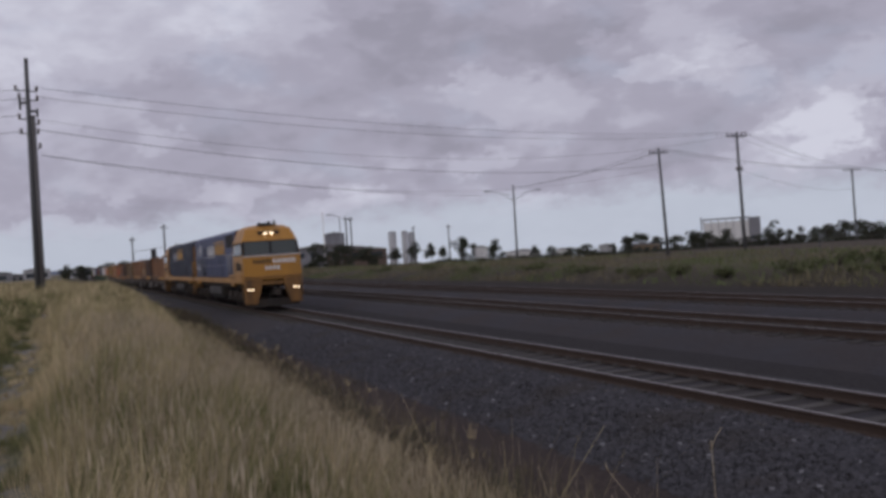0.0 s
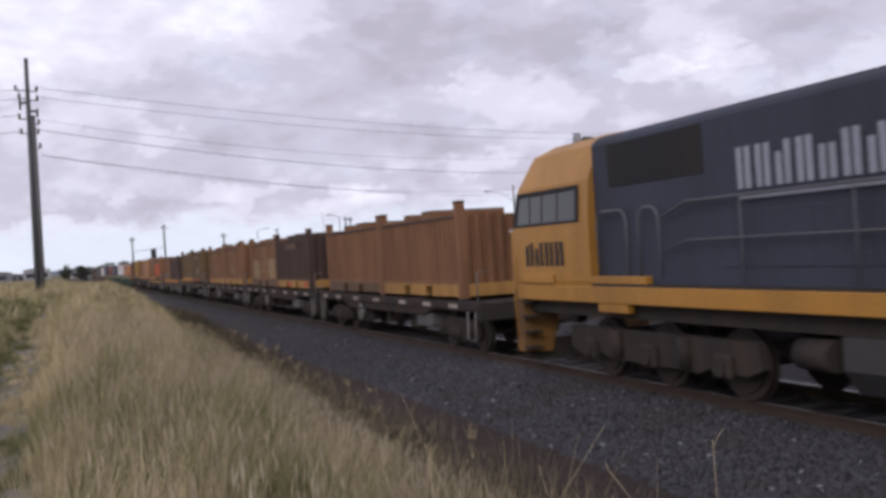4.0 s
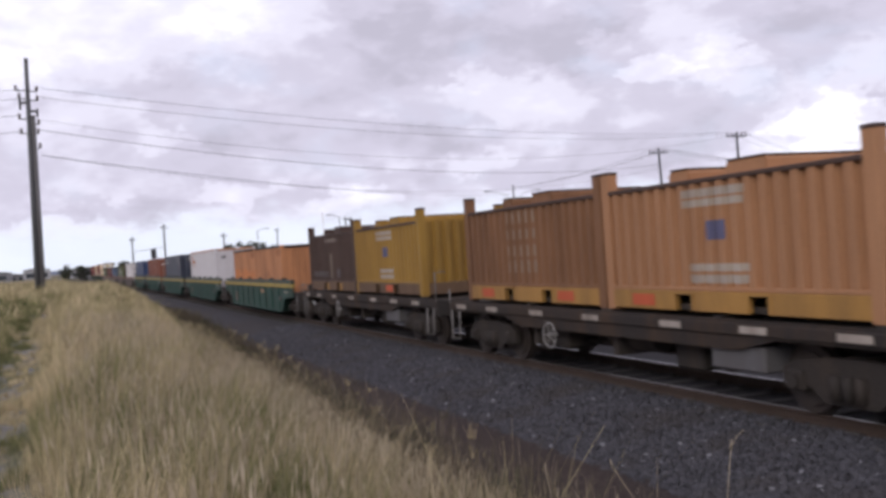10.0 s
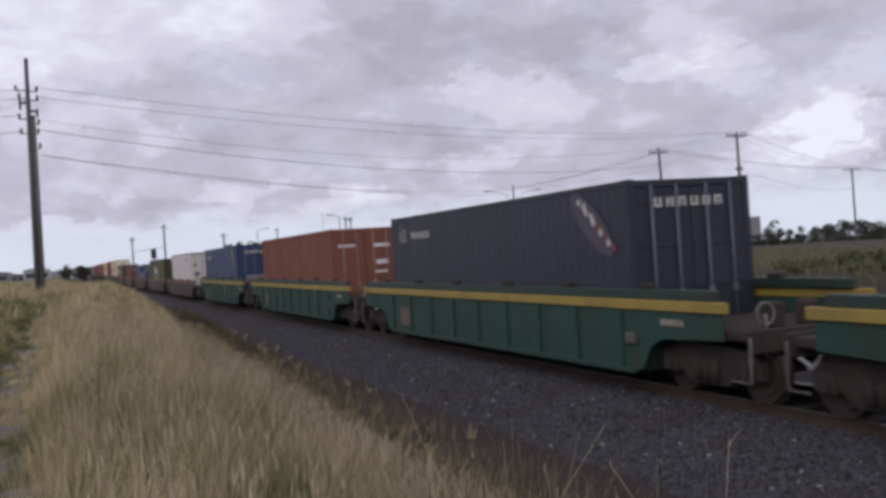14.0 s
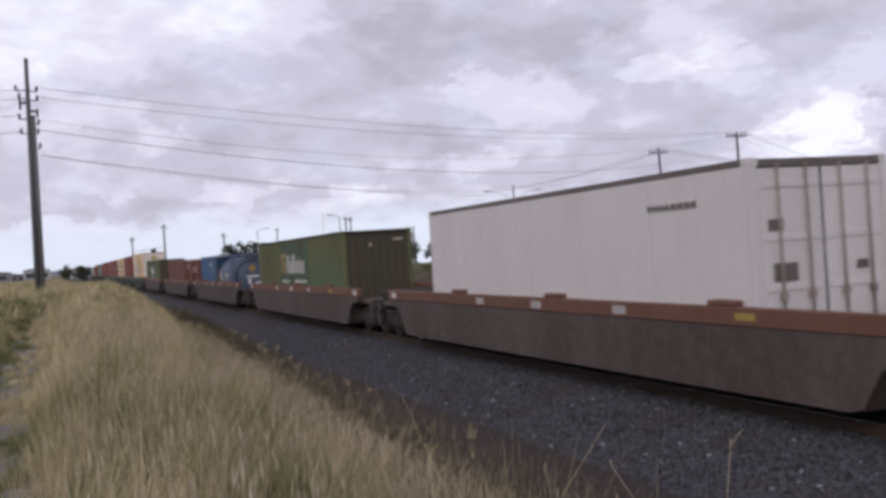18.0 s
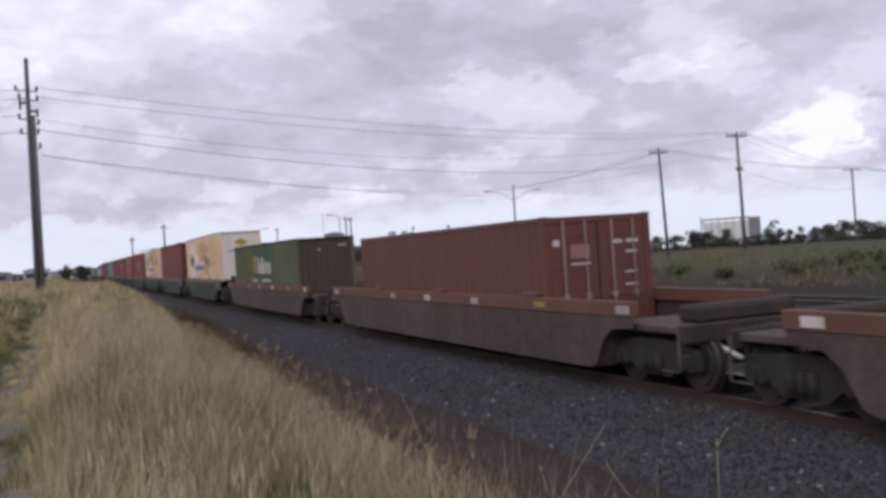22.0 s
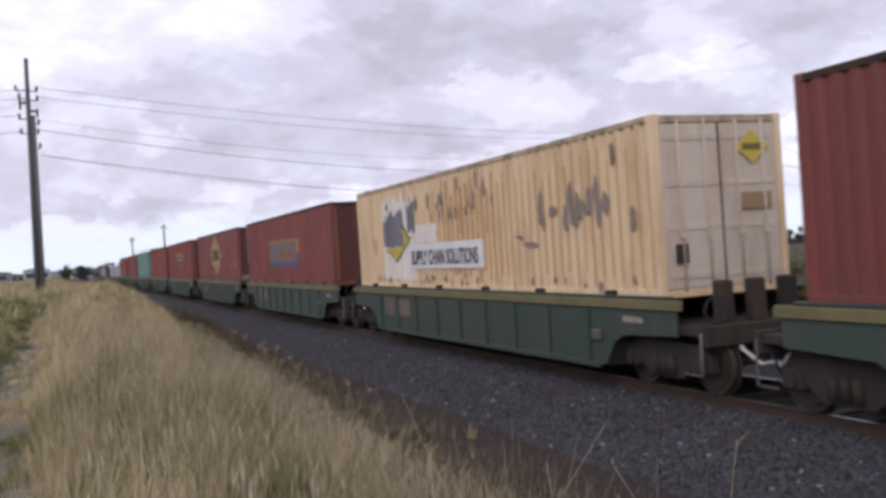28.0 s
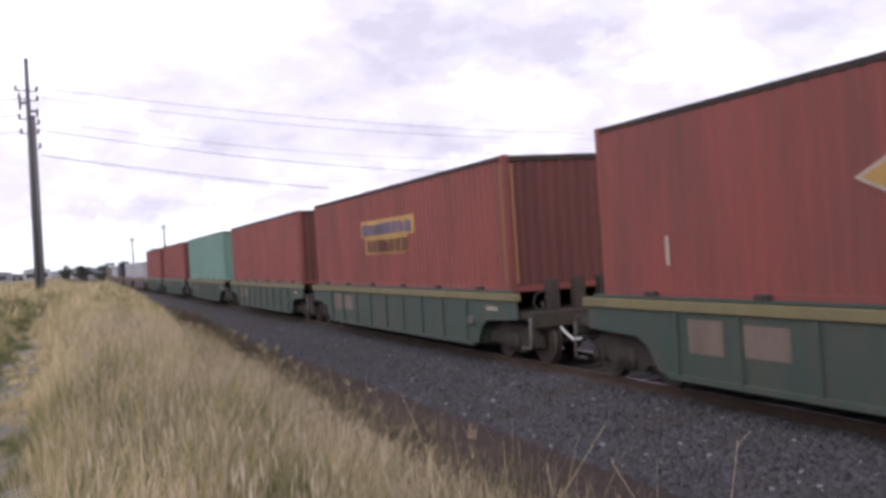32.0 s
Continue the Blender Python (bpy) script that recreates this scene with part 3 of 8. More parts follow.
    # rear end: yellow bulkhead with steps, rails and louvres
    part("rear_bulkhead", Geo().prism([(-1.26, 1.7), (-1.26, 3.70), (-1.0, 4.06), (1.0, 4.06), (1.26, 3.70), (1.26, 1.7)], "y", 19.454, 19.50), M_PILOT, L, "grimy yellow rear bulkhead")
    for z in (2.2, 2.7, 3.2, 3.6):
        part("rear_louvre", Geo().box(-0.9, 0.9, 19.50, 19.53, z, z + 0.18, 0.01), M_PILOT, L)
    for s in (-1, 1):
        part("rear_steps", Geo().box(min(s * 0.85, s * 1.45), max(s * 0.85, s * 1.45), 19.62, 19.95, 0.95, 1.38, 0.02), M_PILOT, L)
        for z in (0.42, 0.68):
            part("rear_step", Geo().box(min(s * 0.9, s * 1.45), max(s * 0.9, s * 1.45), 19.62, 19.93, z, z + 0.04), M_UNDER, L)
        for yy in (19.62, 19.93):
            part("step_hanger", Geo().tube((s * 1.44, yy, 0.42), (s * 1.44, yy, 1.38), 0.018, 6), M_PILOT, L)
        for xx in (0.95, 1.2):
            part("end_rail_post", Geo().tube((s * xx, 19.93, 1.66), (s * xx, 19.93, 2.7), 0.018, 6), M_YELLOW, L)
        part("rear_handrail", Geo().path([(s * 1.42, 19.9, 0.6), (s * 1.42, 19.92, 2.7), (s * 0.6, 19.92, 2.7), (s * 0.6, 19.92, 1.7)], 0.024), M_YELLOW, L, "yellow end handrail")
    part("rear_platform", Geo().box(-1.44, 1.44, 19.45, 19.95, 1.40, 1.66, 0.01), M_PILOT, L)
    part("rear_roof_light", Geo().box(-0.35, 0.35, 19.4, 19.55, 3.9, 4.2, 0.02), M_LOCODARK, L)
    coupler(L, 19.72, 1)
    # underframe
    part("underframe", Geo().box(-1.25, 1.25, 0.3, 19.9, 1.12, 1.38), M_UNDER, L)
    part("fuel_tank", Geo().prism([(-1.36, 1.12), (-1.36, 0.72), (-1.15, 0.42), (1.15, 0.42), (1.36, 0.72), (1.36, 1.12)], "y", 8.6, 13.2), M_TANK, L, "grey fuel tank")
    for y in (8.1, 13.5):
        for s in (-1, 1):
            part("air_reservoir", Geo().tube((s * 1.2, y - 0.35, 0.85), (s * 1.2, y + 0.25, 0.85), 0.2, 14), M_UNDER, L)
    for yc in (4.3, 16.6):
        b = part("bogie", Geo().box(-1.0, 1.0, yc - 2.3, yc + 2.3, 0.62, 0.80, 0.03).box(-0.5, 0.5, yc - 0.6, yc + 0.6, 0.8, 1.12), M_UNDER, L)
        for s in (-1, 1):
            prof = [(yc - 2.55, 0.92), (yc + 2.55, 0.92), (yc + 2.65, 0.55), (yc + 2.3, 0.42), (yc + 1.6, 0.50), (yc + 1.2, 0.38), (yc + 0.5, 0.40), (yc, 0.36), (yc - 0.5, 0.40), (yc - 1.2, 0.38), (yc - 1.6, 0.50), (yc - 2.3, 0.42), (yc - 2.65, 0.55)]
            part("side_frame", Geo().prism(prof, "x", s * 1.05, s * 1.17), M_UNDER, b)
            for dy in (-1.85, 0, 1.85):
                part("axle_box", Geo().box(min(s * 1.15, s * 1.28), max(s * 1.15, s * 1.28), yc + dy - 0.2, yc + dy + 0.2, 0.36, 0.72, 0.04)
                     .tube((s * 1.28, yc + dy, 0.53), (s * 1.32, yc + dy, 0.53), 0.13, 12), M_UNDER, b)
            for dy in (-0.95, 0.95):
                part("spring", Geo().tube((s * 1.22, yc + dy, 0.45), (s * 1.22, yc + dy, 0.9), 0.1, 10), M_UNDER, b)
        for dy in (-1.85, 0, 1.85):
            w = part("wheelset", wheel_mesh(0.53), None, b)
            w.matrix_parent_inverse = Matrix.Translation((0, yc + dy, 0.53))
    return L


# ---- containers ----


def corrugated(y0, y1, z0, z1, x, depth, pitch=0.28, out=-1):
    """An upright sheet of pressed steel with trapezoid ribs; ridges at x, valleys depth inside."""
    g = Geo()
    n = max(1, round((y1 - y0) / pitch))
    p = (y1 - y0) / n
    ys = []
    for i in range(n):
        a = y0 + i * p
        ys += [(a, 1), (a + p * 0.28, 1), (a + p * 0.40, 0), (a + p * 0.76, 0), (a + p * 0.88, 1)]
    ys.append((y1, 1))
    for yy, ridge in ys:
        xx = x if ridge else x - out * depth
        g.v += [(xx, yy, z0), (xx, yy, z1)]
    for i in range(len(ys) - 1):
        g.face((2 * i, 2 * i + 2, 2 * i + 3, 2 * i + 1))
    return g


def on_ribs(L, W, pitch, depth, y0, y1, z0, z1, out=0.004, ridges=False):
    """Paint that follows the ribs of a container's side (or lies on its ridges alone), W wide and L long."""
    g = Geo()
    h, x = L / 2, W / 2 - 0.006
    n = max(1, round((L - 0.2) / pitch))
    p = (L - 0.2) / n
    ys = []
    for i in range(n):
        a = -h + 0.1 + i * p
        ys += [(a, 1), (a + p * 0.28, 1), (a + p * 0.40, 0), (a + p * 0.76, 0), (a + p * 0.88, 1)]
    ys.append((h - 0.1, 1))
    for (a, ra), (b, rb) in zip(ys, ys[1:]):
        if ridges and not (ra and rb):
            continue
        c, d = max(a, y0), min(b, y1)
        if d <= c:
            continue
        k = [(ra + (rb - ra) * (v - a) / (b - a)) for v in (c, d)]
        xs = [-(x - depth * (1 - q)) - out for q in k]
        g.quad((xs[0], c, z0), (xs[1], d, z0), (xs[1], d, z1), (xs[0], c, z1))
    return g


def turned(g):
    """The same sheet turned to face along -y: x and y change places."""
    g.v = [(y, x, z) for x, y, z in g.v]
    return g


def container(label, L, H, paint, end="doors", end_paint=None, post=None, smooth=False, top=None, bars=None, group="containers on the train", W=2.44, depth=0.036, pitch=0.28):
    """A shipping container, centred in x and y, its bottom at z = 0; its doors or plain end face -y."""
    T = thing("shipping_container", label, "container", group)
    post, end_paint, top = post or paint, end_paint or paint, top or post or paint
    h, w = L / 2, W / 2
    for s in (-1, 1):
        if smooth:
            g = Geo().box(min(s * (w - 0.03), s * (w - 0.008)), max(s * (w - 0.03), s * (w - 0.008)), -h + 0.1, h - 0.1, 0.12, H - 0.1)
            for y in np.arange(-h + 0.6, h - 0.3, 0.6):
                part("panel_seam", Geo().box(min(s * (w - 0.01), s * (w - 0.003)), max(s * (w - 0.01), s * (w - 0.003)), y, y + 0.03, 0.14, H - 0.12), paint, T)
        else:
            g = corrugated(-h + 0.1, h - 0.1, 0.14, H - 0.1, s * (w - 0.006), depth, pitch, s)
        part("side_panel", g, paint, T)
        part("top_rail", Geo().box(min(s * (w - 0.07), s * w), max(s * (w - 0.07), s * w), -h + 0.1, h - 0.1, H - 0.11, H - 0.01, 0.008), top, T)
        part("bottom_rail", Geo().box(min(s * (w - 0.07), s * w), max(s * (w - 0.07), s * w), -h + 0.1, h - 0.1, 0.02, 0.16, 0.008), post, T)
        for e in (-1, 1):
            g = Geo().box(min(s * (w - 0.14), s * w), max(s * (w - 0.14), s * w), min(e * (h - 0.12), e * h), max(e * (h - 0.12), e * h), 0.1, H - 0.1, 0.01)
            for z in (0, H - 0.12):
                g.box(min(s * (w - 0.165), s * (w + 0.003)), max(s * (w - 0.165), s * (w + 0.003)), min(e * (h - 0.175), e * (h + 0.003)), max(e * (h - 0.175), e * (h + 0.003)), z, z + 0.12, 0.015)
            part("corner_post", g, post, T)
    part("roof", Geo().box(-w + 0.06, w - 0.06, -h + 0.05, h - 0.05, H - 0.06, H - 0.015, 0.01), paint, T)
    part("floor", Geo().box(-w + 0.06, w - 0.06, -h + 0.06, h - 0.06, 0.06, 0.14), M_UNDER, T)
    part("rear_panel", turned(corrugated(-w + 0.13, w - 0.13, 0.12, H - 0.1, h - 0.02, 0.036, 0.28, 1)), paint, T)
    part("end_header", Geo().box(-w + 0.14, w - 0.14, -h, -h + 0.08, H - 0.14, H - 0.02, 0.008), top, T)
    part("end_sill", Geo().box(-w + 0.14, w - 0.14, -h, -h + 0.08, 0.02, 0.14, 0.008), post, T)
    if end == "panel":
        part("front_panel", turned(corrugated(-w + 0.13, w - 0.13, 0.13, H - 0.12, -h + 0.02, 0.036, 0.26, -1)), end_paint, T)
    elif end == "flat":
        part("front_panel", Geo().box(-w + 0.13, w - 0.13, -h + 0.01, -h + 0.05, 0.13, H - 0.12, 0.01), end_paint, T)
    else:
        for s in (-1, 1):
            x0, x1 = (-w + 0.145, -0.012) if s < 0 else (0.012, w - 0.145)
            d = part("door", Geo().box(x0, x1, -h + 0.012, -h + 0.05, 0.15, H - 0.15, 0.01), end_paint, T, "")
            for z in (0.3, 0.34 + (H - 0.7) * 0.33, 0.3 + (H - 0.7) * 0.66, H - 0.42):
                part("door_rib", Geo().box(x0 + 0.06, x1 - 0.06, -h - 0.004, -h + 0.014, z, z + 0.09, 0.004), end_paint, d)
            for fx in (0.28, 0.74):
                xb = x0 + (x1 - x0) * fx
                part("locking_bar", Geo().tube((xb, -h - 0.03, 0.10), (xb, -h - 0.03, H - 0.1), 0.02, 8).box(xb - 0.05, xb + 0.05, -h - 0.05, -h - 0.005, 0.95, 1.06), bars or end_paint, d)
        part("door_seal", Geo().box(-0.012, 0.012, -h + 0.006, -h + 0.05, 0.15, H - 0.15), M_BLACK, T)
    return T


def side_rect(T, name, W, y0, y1, z0, z1, mat, label="", out=0.004, side=-1):
    x = side * (W / 2 + out)
    return part(name, Geo().box(x - 0.003, x + 0.003, y0, y1, z0, z1), mat, T, label)


def end_rect(T, name, h, x0, x1, z0, z1, mat, label="", out=0.006):
    return part(name, Geo().box(x0, x1, -h - out - 0.003, -h - out + 0.003, z0, z1), mat, T, label)


def side_shape(T, name, W, pts, mat, label="", out=0.004, side=-1):
    """A flat sign of any outline on the side."""
    x = side * (W / 2 + out)
    return part(name, Geo().prism(pts, "x", x - 0.003, x + 0.003), mat, T, label)


def words(T, name, text, height, mat, x, y, z, label="", width=None):
    """Readable words on the camera's side: read from +y to -y when seen from -x."""
    cu = bpy.data.curves.new(name, "FONT")
    cu.body, cu.size, cu.extrude, cu.offset = text, height, 0.003, 0.014
    tmp = bpy.data.objects.new(name, cu)
    scene.collection.objects.link(tmp)
    me = bpy.data.meshes.new_from_object(tmp.evaluated_get(bpy.context.evaluated_depsgraph_get()))
    bpy.data.objects.remove(tmp)
    xs = [v.co.x for v in me.vertices]
    k = (width / max(max(xs), 0.01)) if width else 1.0
    me.transform(Matrix(((0, 0, -1, x), (-k, 0, 0, y), (0, 1, 0, z), (0, 0, 0, 1))))
    me.materials.clear()
    me.materials.append(mat)
    ob = part(name, me, None, T, label)
    return ob


def paint(name, c, rough=0.5, amt=0.4, dirt=(0.07, 0.045, 0.03), **k):
    k.setdefault("var", 0.10)
    return surf(name, c, rough, dirt=dirt, dirt_amt=amt, rand=0.06, **k)


# ---- ore containers on flat wagons ----
P_BROWN = paint("rusty_brown_paint", (0.22, 0.104, 0.047), 0.75, 0.65, (0.07, 0.036, 0.02))
P_TAN = paint("tan_brown_paint", (0.40, 0.20, 0.095), 0.7, 0.5, (0.22, 0.11, 0.055))
P_DARK = paint("dark_brown_paint", (0.066, 0.037, 0.027), 0.75, 0.5, (0.03, 0.018, 0.014))
P_OLIVE = paint("olive_brown_paint", (0.142, 0.088, 0.036), 0.75, 0.75, (0.062, 0.040, 0.024))
P_MUSTARD = paint("mustard_paint", (0.31, 0.175, 0.028), 0.7, 0.5, (0.14, 0.07, 0.02))
P_RAILMUS = paint("mustard_base_rail", (0.39, 0.205, 0.05), 0.7, 0.6)
P_RAILBRN = paint("brown_base_rail", (0.13, 0.075, 0.04), 0.75, 0.6)
P_RED = paint("faded_orange_red_patch", (0.50, 0.095, 0.035), 0.7, 0.35, (0.2, 0.07, 0.03))
P_CHALKY = paint("worn_chalk_lettering", (0.27, 0.185, 0.125), 0.8, 0.6, (0.17, 0.09, 0.05))
P_OFFWHITE = paint("chalky_white_paint", (0.42, 0.36, 0.30), 0.8, 0.55, (0.17, 0.1, 0.06))
P_CREAMPATCH = paint("cream_patch", (0.30, 0.21, 0.115), 0.8, 0.5, (0.15, 0.08, 0.04))


def ore_container(label, body, rail, hatches=(("hatch_hood", -0.98, -0.12, 2.17), ("low_hatch", 0.75, 1.25, 2.15))):
    """A low 20-foot bin with tall corner posts, forklift pockets and hatches on its roof. Its bottom at z = 0."""
    T = thing("ore_container", label, "container", "ore containers on flat wagons")
    h, w, H, b = 3.0, 1.22, 1.98, 0.34
    for s in (-1, 1):
        part("side_panel", corrugated(-h + 0.12, h - 0.12, b, H - 0.05, s * (w - 0.01), 0.085, 0.30, s), body, T)
        cuts = [-h + 0.12, -1.06, -0.62, 0.62, 1.06, h - 0.12]
        for a, c in zip(cuts[::2], cuts[1::2]):
            part("base_rail", Geo().box(min(s * (w - 0.1), s * w), max(s * (w - 0.1), s * w), a, c, 0.04, b, 0.012), rail, T, "worn painted base rail")
        part("rail_cap", Geo().box(min(s * (w - 0.1), s * (w - 0.002)), max(s * (w - 0.1), s * (w - 0.002)), -h + 0.12, h - 0.12, b, b + 0.06, 0.01), body, T)
        for y in (-0.84, 0.84):
            q = Geo().box(min(s * (w - 0.02), s * (w + 0.012)), max(s * (w - 0.02), s * (w + 0.012)), y - 0.26, y - 0.2, 0.05, b - 0.02)
            q.box(min(s * (w - 0.02), s * (w + 0.012)), max(s * (w - 0.02), s * (w + 0.012)), y + 0.2, y + 0.26, 0.05, b - 0.02)
            q.box(min(s * (w - 0.02), s * (w + 0.012)), max(s * (w - 0.02), s * (w + 0.012)), y - 0.26, y + 0.26, b - 0.05, b)
            part("fork_pocket", q, rail, T, "rimmed forklift pocket")
        part("top_rail", Geo().box(min(s * (w - 0.08), s * w), max(s * (w - 0.08), s * w), -h + 0.12, h - 0.12, H - 0.07, H, 0.012), P_DARK, T, "blackened top rail")
        for e in (-1, 1):
            g = Geo().box(min(s * (w - 0.2), s * (w + 0.004)), max(s * (w - 0.2), s * (w + 0.004)), min(e * (h - 0.22), e * (h + 0.003)), max(e * (h - 0.22), e * (h + 0.003)), 0, 2.30, 0.015)
            part("corner_post", g, body, T)
            part("post_cap", Geo().box(min(s * (w - 0.205), s * (w + 0.009)), max(s * (w - 0.205), s * (w + 0.009)), min(e * (h - 0.225), e * (h + 0.008)), max(e * (h - 0.225), e * (h + 0.008)), 2.25, 2.31, 0.01), P_DARK, T)
    for e in (-1, 1):
        part("end_rail", Geo().box(-w + 0.2, w - 0.2, min(e * (h - 0.1), e * h), max(e * (h - 0.1), e * h), 0.04, b, 0.012), rail, T)
        part("end_panel", turned(corrugated(-w + 0.2, w - 0.2, 0.1, H - 0.02, e * (h - 0.03), 0.085, 0.28, e)), body, T)
    part("floor", Geo().box(-w + 0.1, w - 0.1, -h + 0.1, h - 0.1, 0.05, 0.13), M_UNDER, T)
    part("roof", Geo().box(-w + 0.08, w - 0.08, -h + 0.1, h - 0.1, H - 0.06, H - 0.02), body, T)
    for name, y0, y1, top in hatches:
        q = part(name, Geo().prism([(y0, H - 0.03), (y1, H - 0.03), (y1, top - 0.06), (y1 - 0.08, top), (y0 + 0.05, top), (y0, top - 0.05)], "x", -1.05, 0.95), body, T, "raised loading hatch across the roof")
        part("hatch_lid", Geo().box(-1.08, 0.98, y0 + 0.03, y1 - 0.06, top - 0.005, top + 0.025, 0.008), P_DARK, q, "dark hatch lid")
        for sx in (-1.062, 0.952):
            part("hatch_end", Geo().prism([(y0 + 0.02, H), (y1 - 0.02, H), (y1 - 0.02, top - 0.07), (y1 - 0.1, top - 0.01), (y0 + 0.06, top - 0.01), (y0 + 0.02, top - 0.06)], "x", sx, sx + 0.01), body, q)
    return T


RIB_ORE = (5.96, 2.432, 0.30, 0.085)


def chalk_words(T, y0, y1, rows, mat, seed, x=-1.226):
    """Worn lettering: rows of plain bars."""
    for i, (z0, z1, n) in enumerate(rows):
        part("lettering", on_ribs(*RIB_ORE, y0, y1, z0, z1, 0.004, True), mat, T, "worn lettering as plain bars")


LABELS = {"brown": "dirty rust-brown ribbed 20-foot ore container with roof hatches", "dark": "very dark brown ribbed ore container with roof hatches",
          "olive": "grimy olive-brown ribbed ore container with roof hatches", "mustard": "mustard-yellow ribbed ore container with pale labels",
          "tan": "sun-faded tan ribbed ore container with pale label", "patch": "rust-brown ore container with a large orange-red patch"}
PAINTS = {"brown": P_BROWN, "dark": P_DARK, "olive": P_OLIVE, "mustard": P_MUSTARD, "tan": P_TAN, "patch": P_BROWN}
# flat wagons: middle of the load, front bin, rear bin, base rails
FLATS = [(98.75, "brown", "brown", P_RAILMUS, P_RAILBRN, 0), (113.70, "dark", "brown", P_RAILMUS, P_RAILBRN, 0), (128.30, "brown", "brown", P_RAILMUS, P_RAILMUS, 0),
         (143.45, "olive", "olive", P_RAILBRN, P_RAILMUS, 0), (158.65, "dark", "brown", P_RAILMUS, P_RAILMUS, 0), (173.75, "patch", "brown", P_RAILBRN, P_RAILMUS, 1),
         (188.90, "tan", "brown", P_RAILMUS, P_RAILMUS, 0), (204.05, "mustard", "dark", P_RAILBRN, P_RAILBRN, 0)]
DECK = 1.26


def flat_wagon(yellow, low=0.0):
    T = thing("flat_wagon", "low container flat wagon with yellow sills" if yellow else "grimy low container flat wagon with pale tags on its sills", "railway wagon", "flat wagons of the train")
    sill = M_YELLOWSILL if yellow else M_DARKSILL
    for s in (-1, 1):
        g = Geo().prism([(-7.15, 1.22 - low), (7.15, 1.22 - low), (7.15, 0.98 - low), (4.2, 0.98 - low), (3.4, 0.80), (-3.4, 0.80), (-4.2, 0.98 - low), (-7.15, 0.98 - low)], "x", s * 1.12, s * 1.26)
        part("side_sill", g, M_DARKSILL, T)
        part("sill_flange", Geo().box(min(s * 1.10, s * 1.30), max(s * 1.10, s * 1.30), -7.15, 7.15, 1.02 - low, 1.18 - low, 0.01), sill, T, "yellow sill" if yellow else "dark sill")
        for y in (-5.9, -4.1, -2.2, 0.2, 2.3, 4.4, 6.1):
            part("sill_tag", Geo().box(min(s * 1.302, s * 1.308), max(s * 1.302, s * 1.308), y, y + 0.55, 1.05 - low, 1.15 - low), P_TAGDULL, T, "pale reflective tag")
        # grab irons at the corners
        for e in (-1, 1):
            g = Geo().path([(s * 1.3, e * 6.95, 1.0), (s * 1.32, e * 6.95, 0.35), (s * 1.32, e * 6.5, 0.35), (s * 1.3, e * 6.5, 1.0)], 0.024)
            part("step_iron", g, M_GRAB, T, "pale step iron")
            part("grab_rail", Geo().path([(s * 1.28, e * 7.1, 1.1), (s * 1.28, e * 7.12, 1.9), (s * 1.0, e * 7.12, 1.9)] if e < 0 else [(s * 1.28, e * 7.1, 1.1), (s * 1.28, e * 7.1, 1.5)], 0.02), M_GRAB, T)
    part("deck", Geo().box(-1.1, 1.1, -7.1, 7.1, 1.10 - low, 1.20 - low), M_UNDER, T)
    # sill drawn deep so its dark steel stands in for shade underneath
    part("centre_sill", Geo().prism([(-7.1, 1.10 - low), (7.1, 1.10 - low), (7.1, 0.70), (3.8, 0.66), (3.2, 0.42), (-3.2, 0.42), (-3.8, 0.66), (-7.1, 0.70)], "x", -0.3, 0.3), M_UNDER, T)
    part("brake_rod", Geo().tube((-0.55, -4.2, 0.5), (-0.55, 3.4, 0.55), 0.03, 6), M_UNDER, T)
    part("equipment_box", Geo().box(-1.2, -0.62, -3.9, -2.75, 0.50, 0.86, 0.03), M_EQUIP, T, "grey equipment box")
    for y in (-3.0, 0.0, 3.0):
        part("cross_bearer", Geo().box(-1.1, 1.1, y - 0.08, y + 0.08, 0.45, 1.1 - low), M_UNDER, T)
    for e in (-1, 1):
        part("headstock", Geo().box(-1.28, 1.28, min(e * 7.0, e * 7.18), max(e * 7.0, e * 7.18), 0.80, 1.2 - low, 0.015), M_UNDER, T)
        coupler(T, e * 7.18, e)
        for y in (e * 3.0, e * 0.08, e * 5.97):
            part("container_lock", Geo().box(-1.24, -1.05, y - 0.08, y + 0.08, 1.2 - low, 1.262 - low), M_UNDER, T)
            part("container_lock", Geo().box(1.05, 1.24, y - 0.08, y + 0.08, 1.2 - low, 1.262 - low), M_UNDER, T)
    # two dark boxes added to fill the gap that lies in shade
    part("brake_gear", Geo().box(-0.95, 0.95, -2.2, -1.5, 0.35, 0.8, 0.05), M_UNDER, T)
    part("valve_gear", Geo().box(-1.0, -0.3, 1.9, 2.9, 0.4, 0.8, 0.05), M_UNDER, T)
    part("air_reservoir", Geo().tube((-0.75, -0.9, 0.72), (-0.75, 0.5, 0.72), 0.2, 14), M_UNDER, T)
    part("brake_cylinder", Geo().tube((0.6, 1.2, 0.78), (0.6, 1.9, 0.78), 0.17, 12), M_UNDER, T)
    hy, hz = (-1.15, 0.6) if low else (2.0, 0.7)
    w = Geo().ring((-1.33, hy, hz), (1, 0, 0), 0.24, 0.018)
    for i in range(5):
        a = 2 * math.pi * i / 5
        w.tube((-1.33, hy, hz), (-1.33, hy + 0.24 * math.cos(a), hz + 0.24 * math.sin(a)), 0.012, 5)
    part("handbrake_wheel", w.tube((-1.36, hy, hz), (-1.15, hy, hz), 0.035, 8), M_WHEELWHITE, T, "pale handbrake wheel")
    bogie(T, -5.25)
    bogie(T, 5.25)
    return T


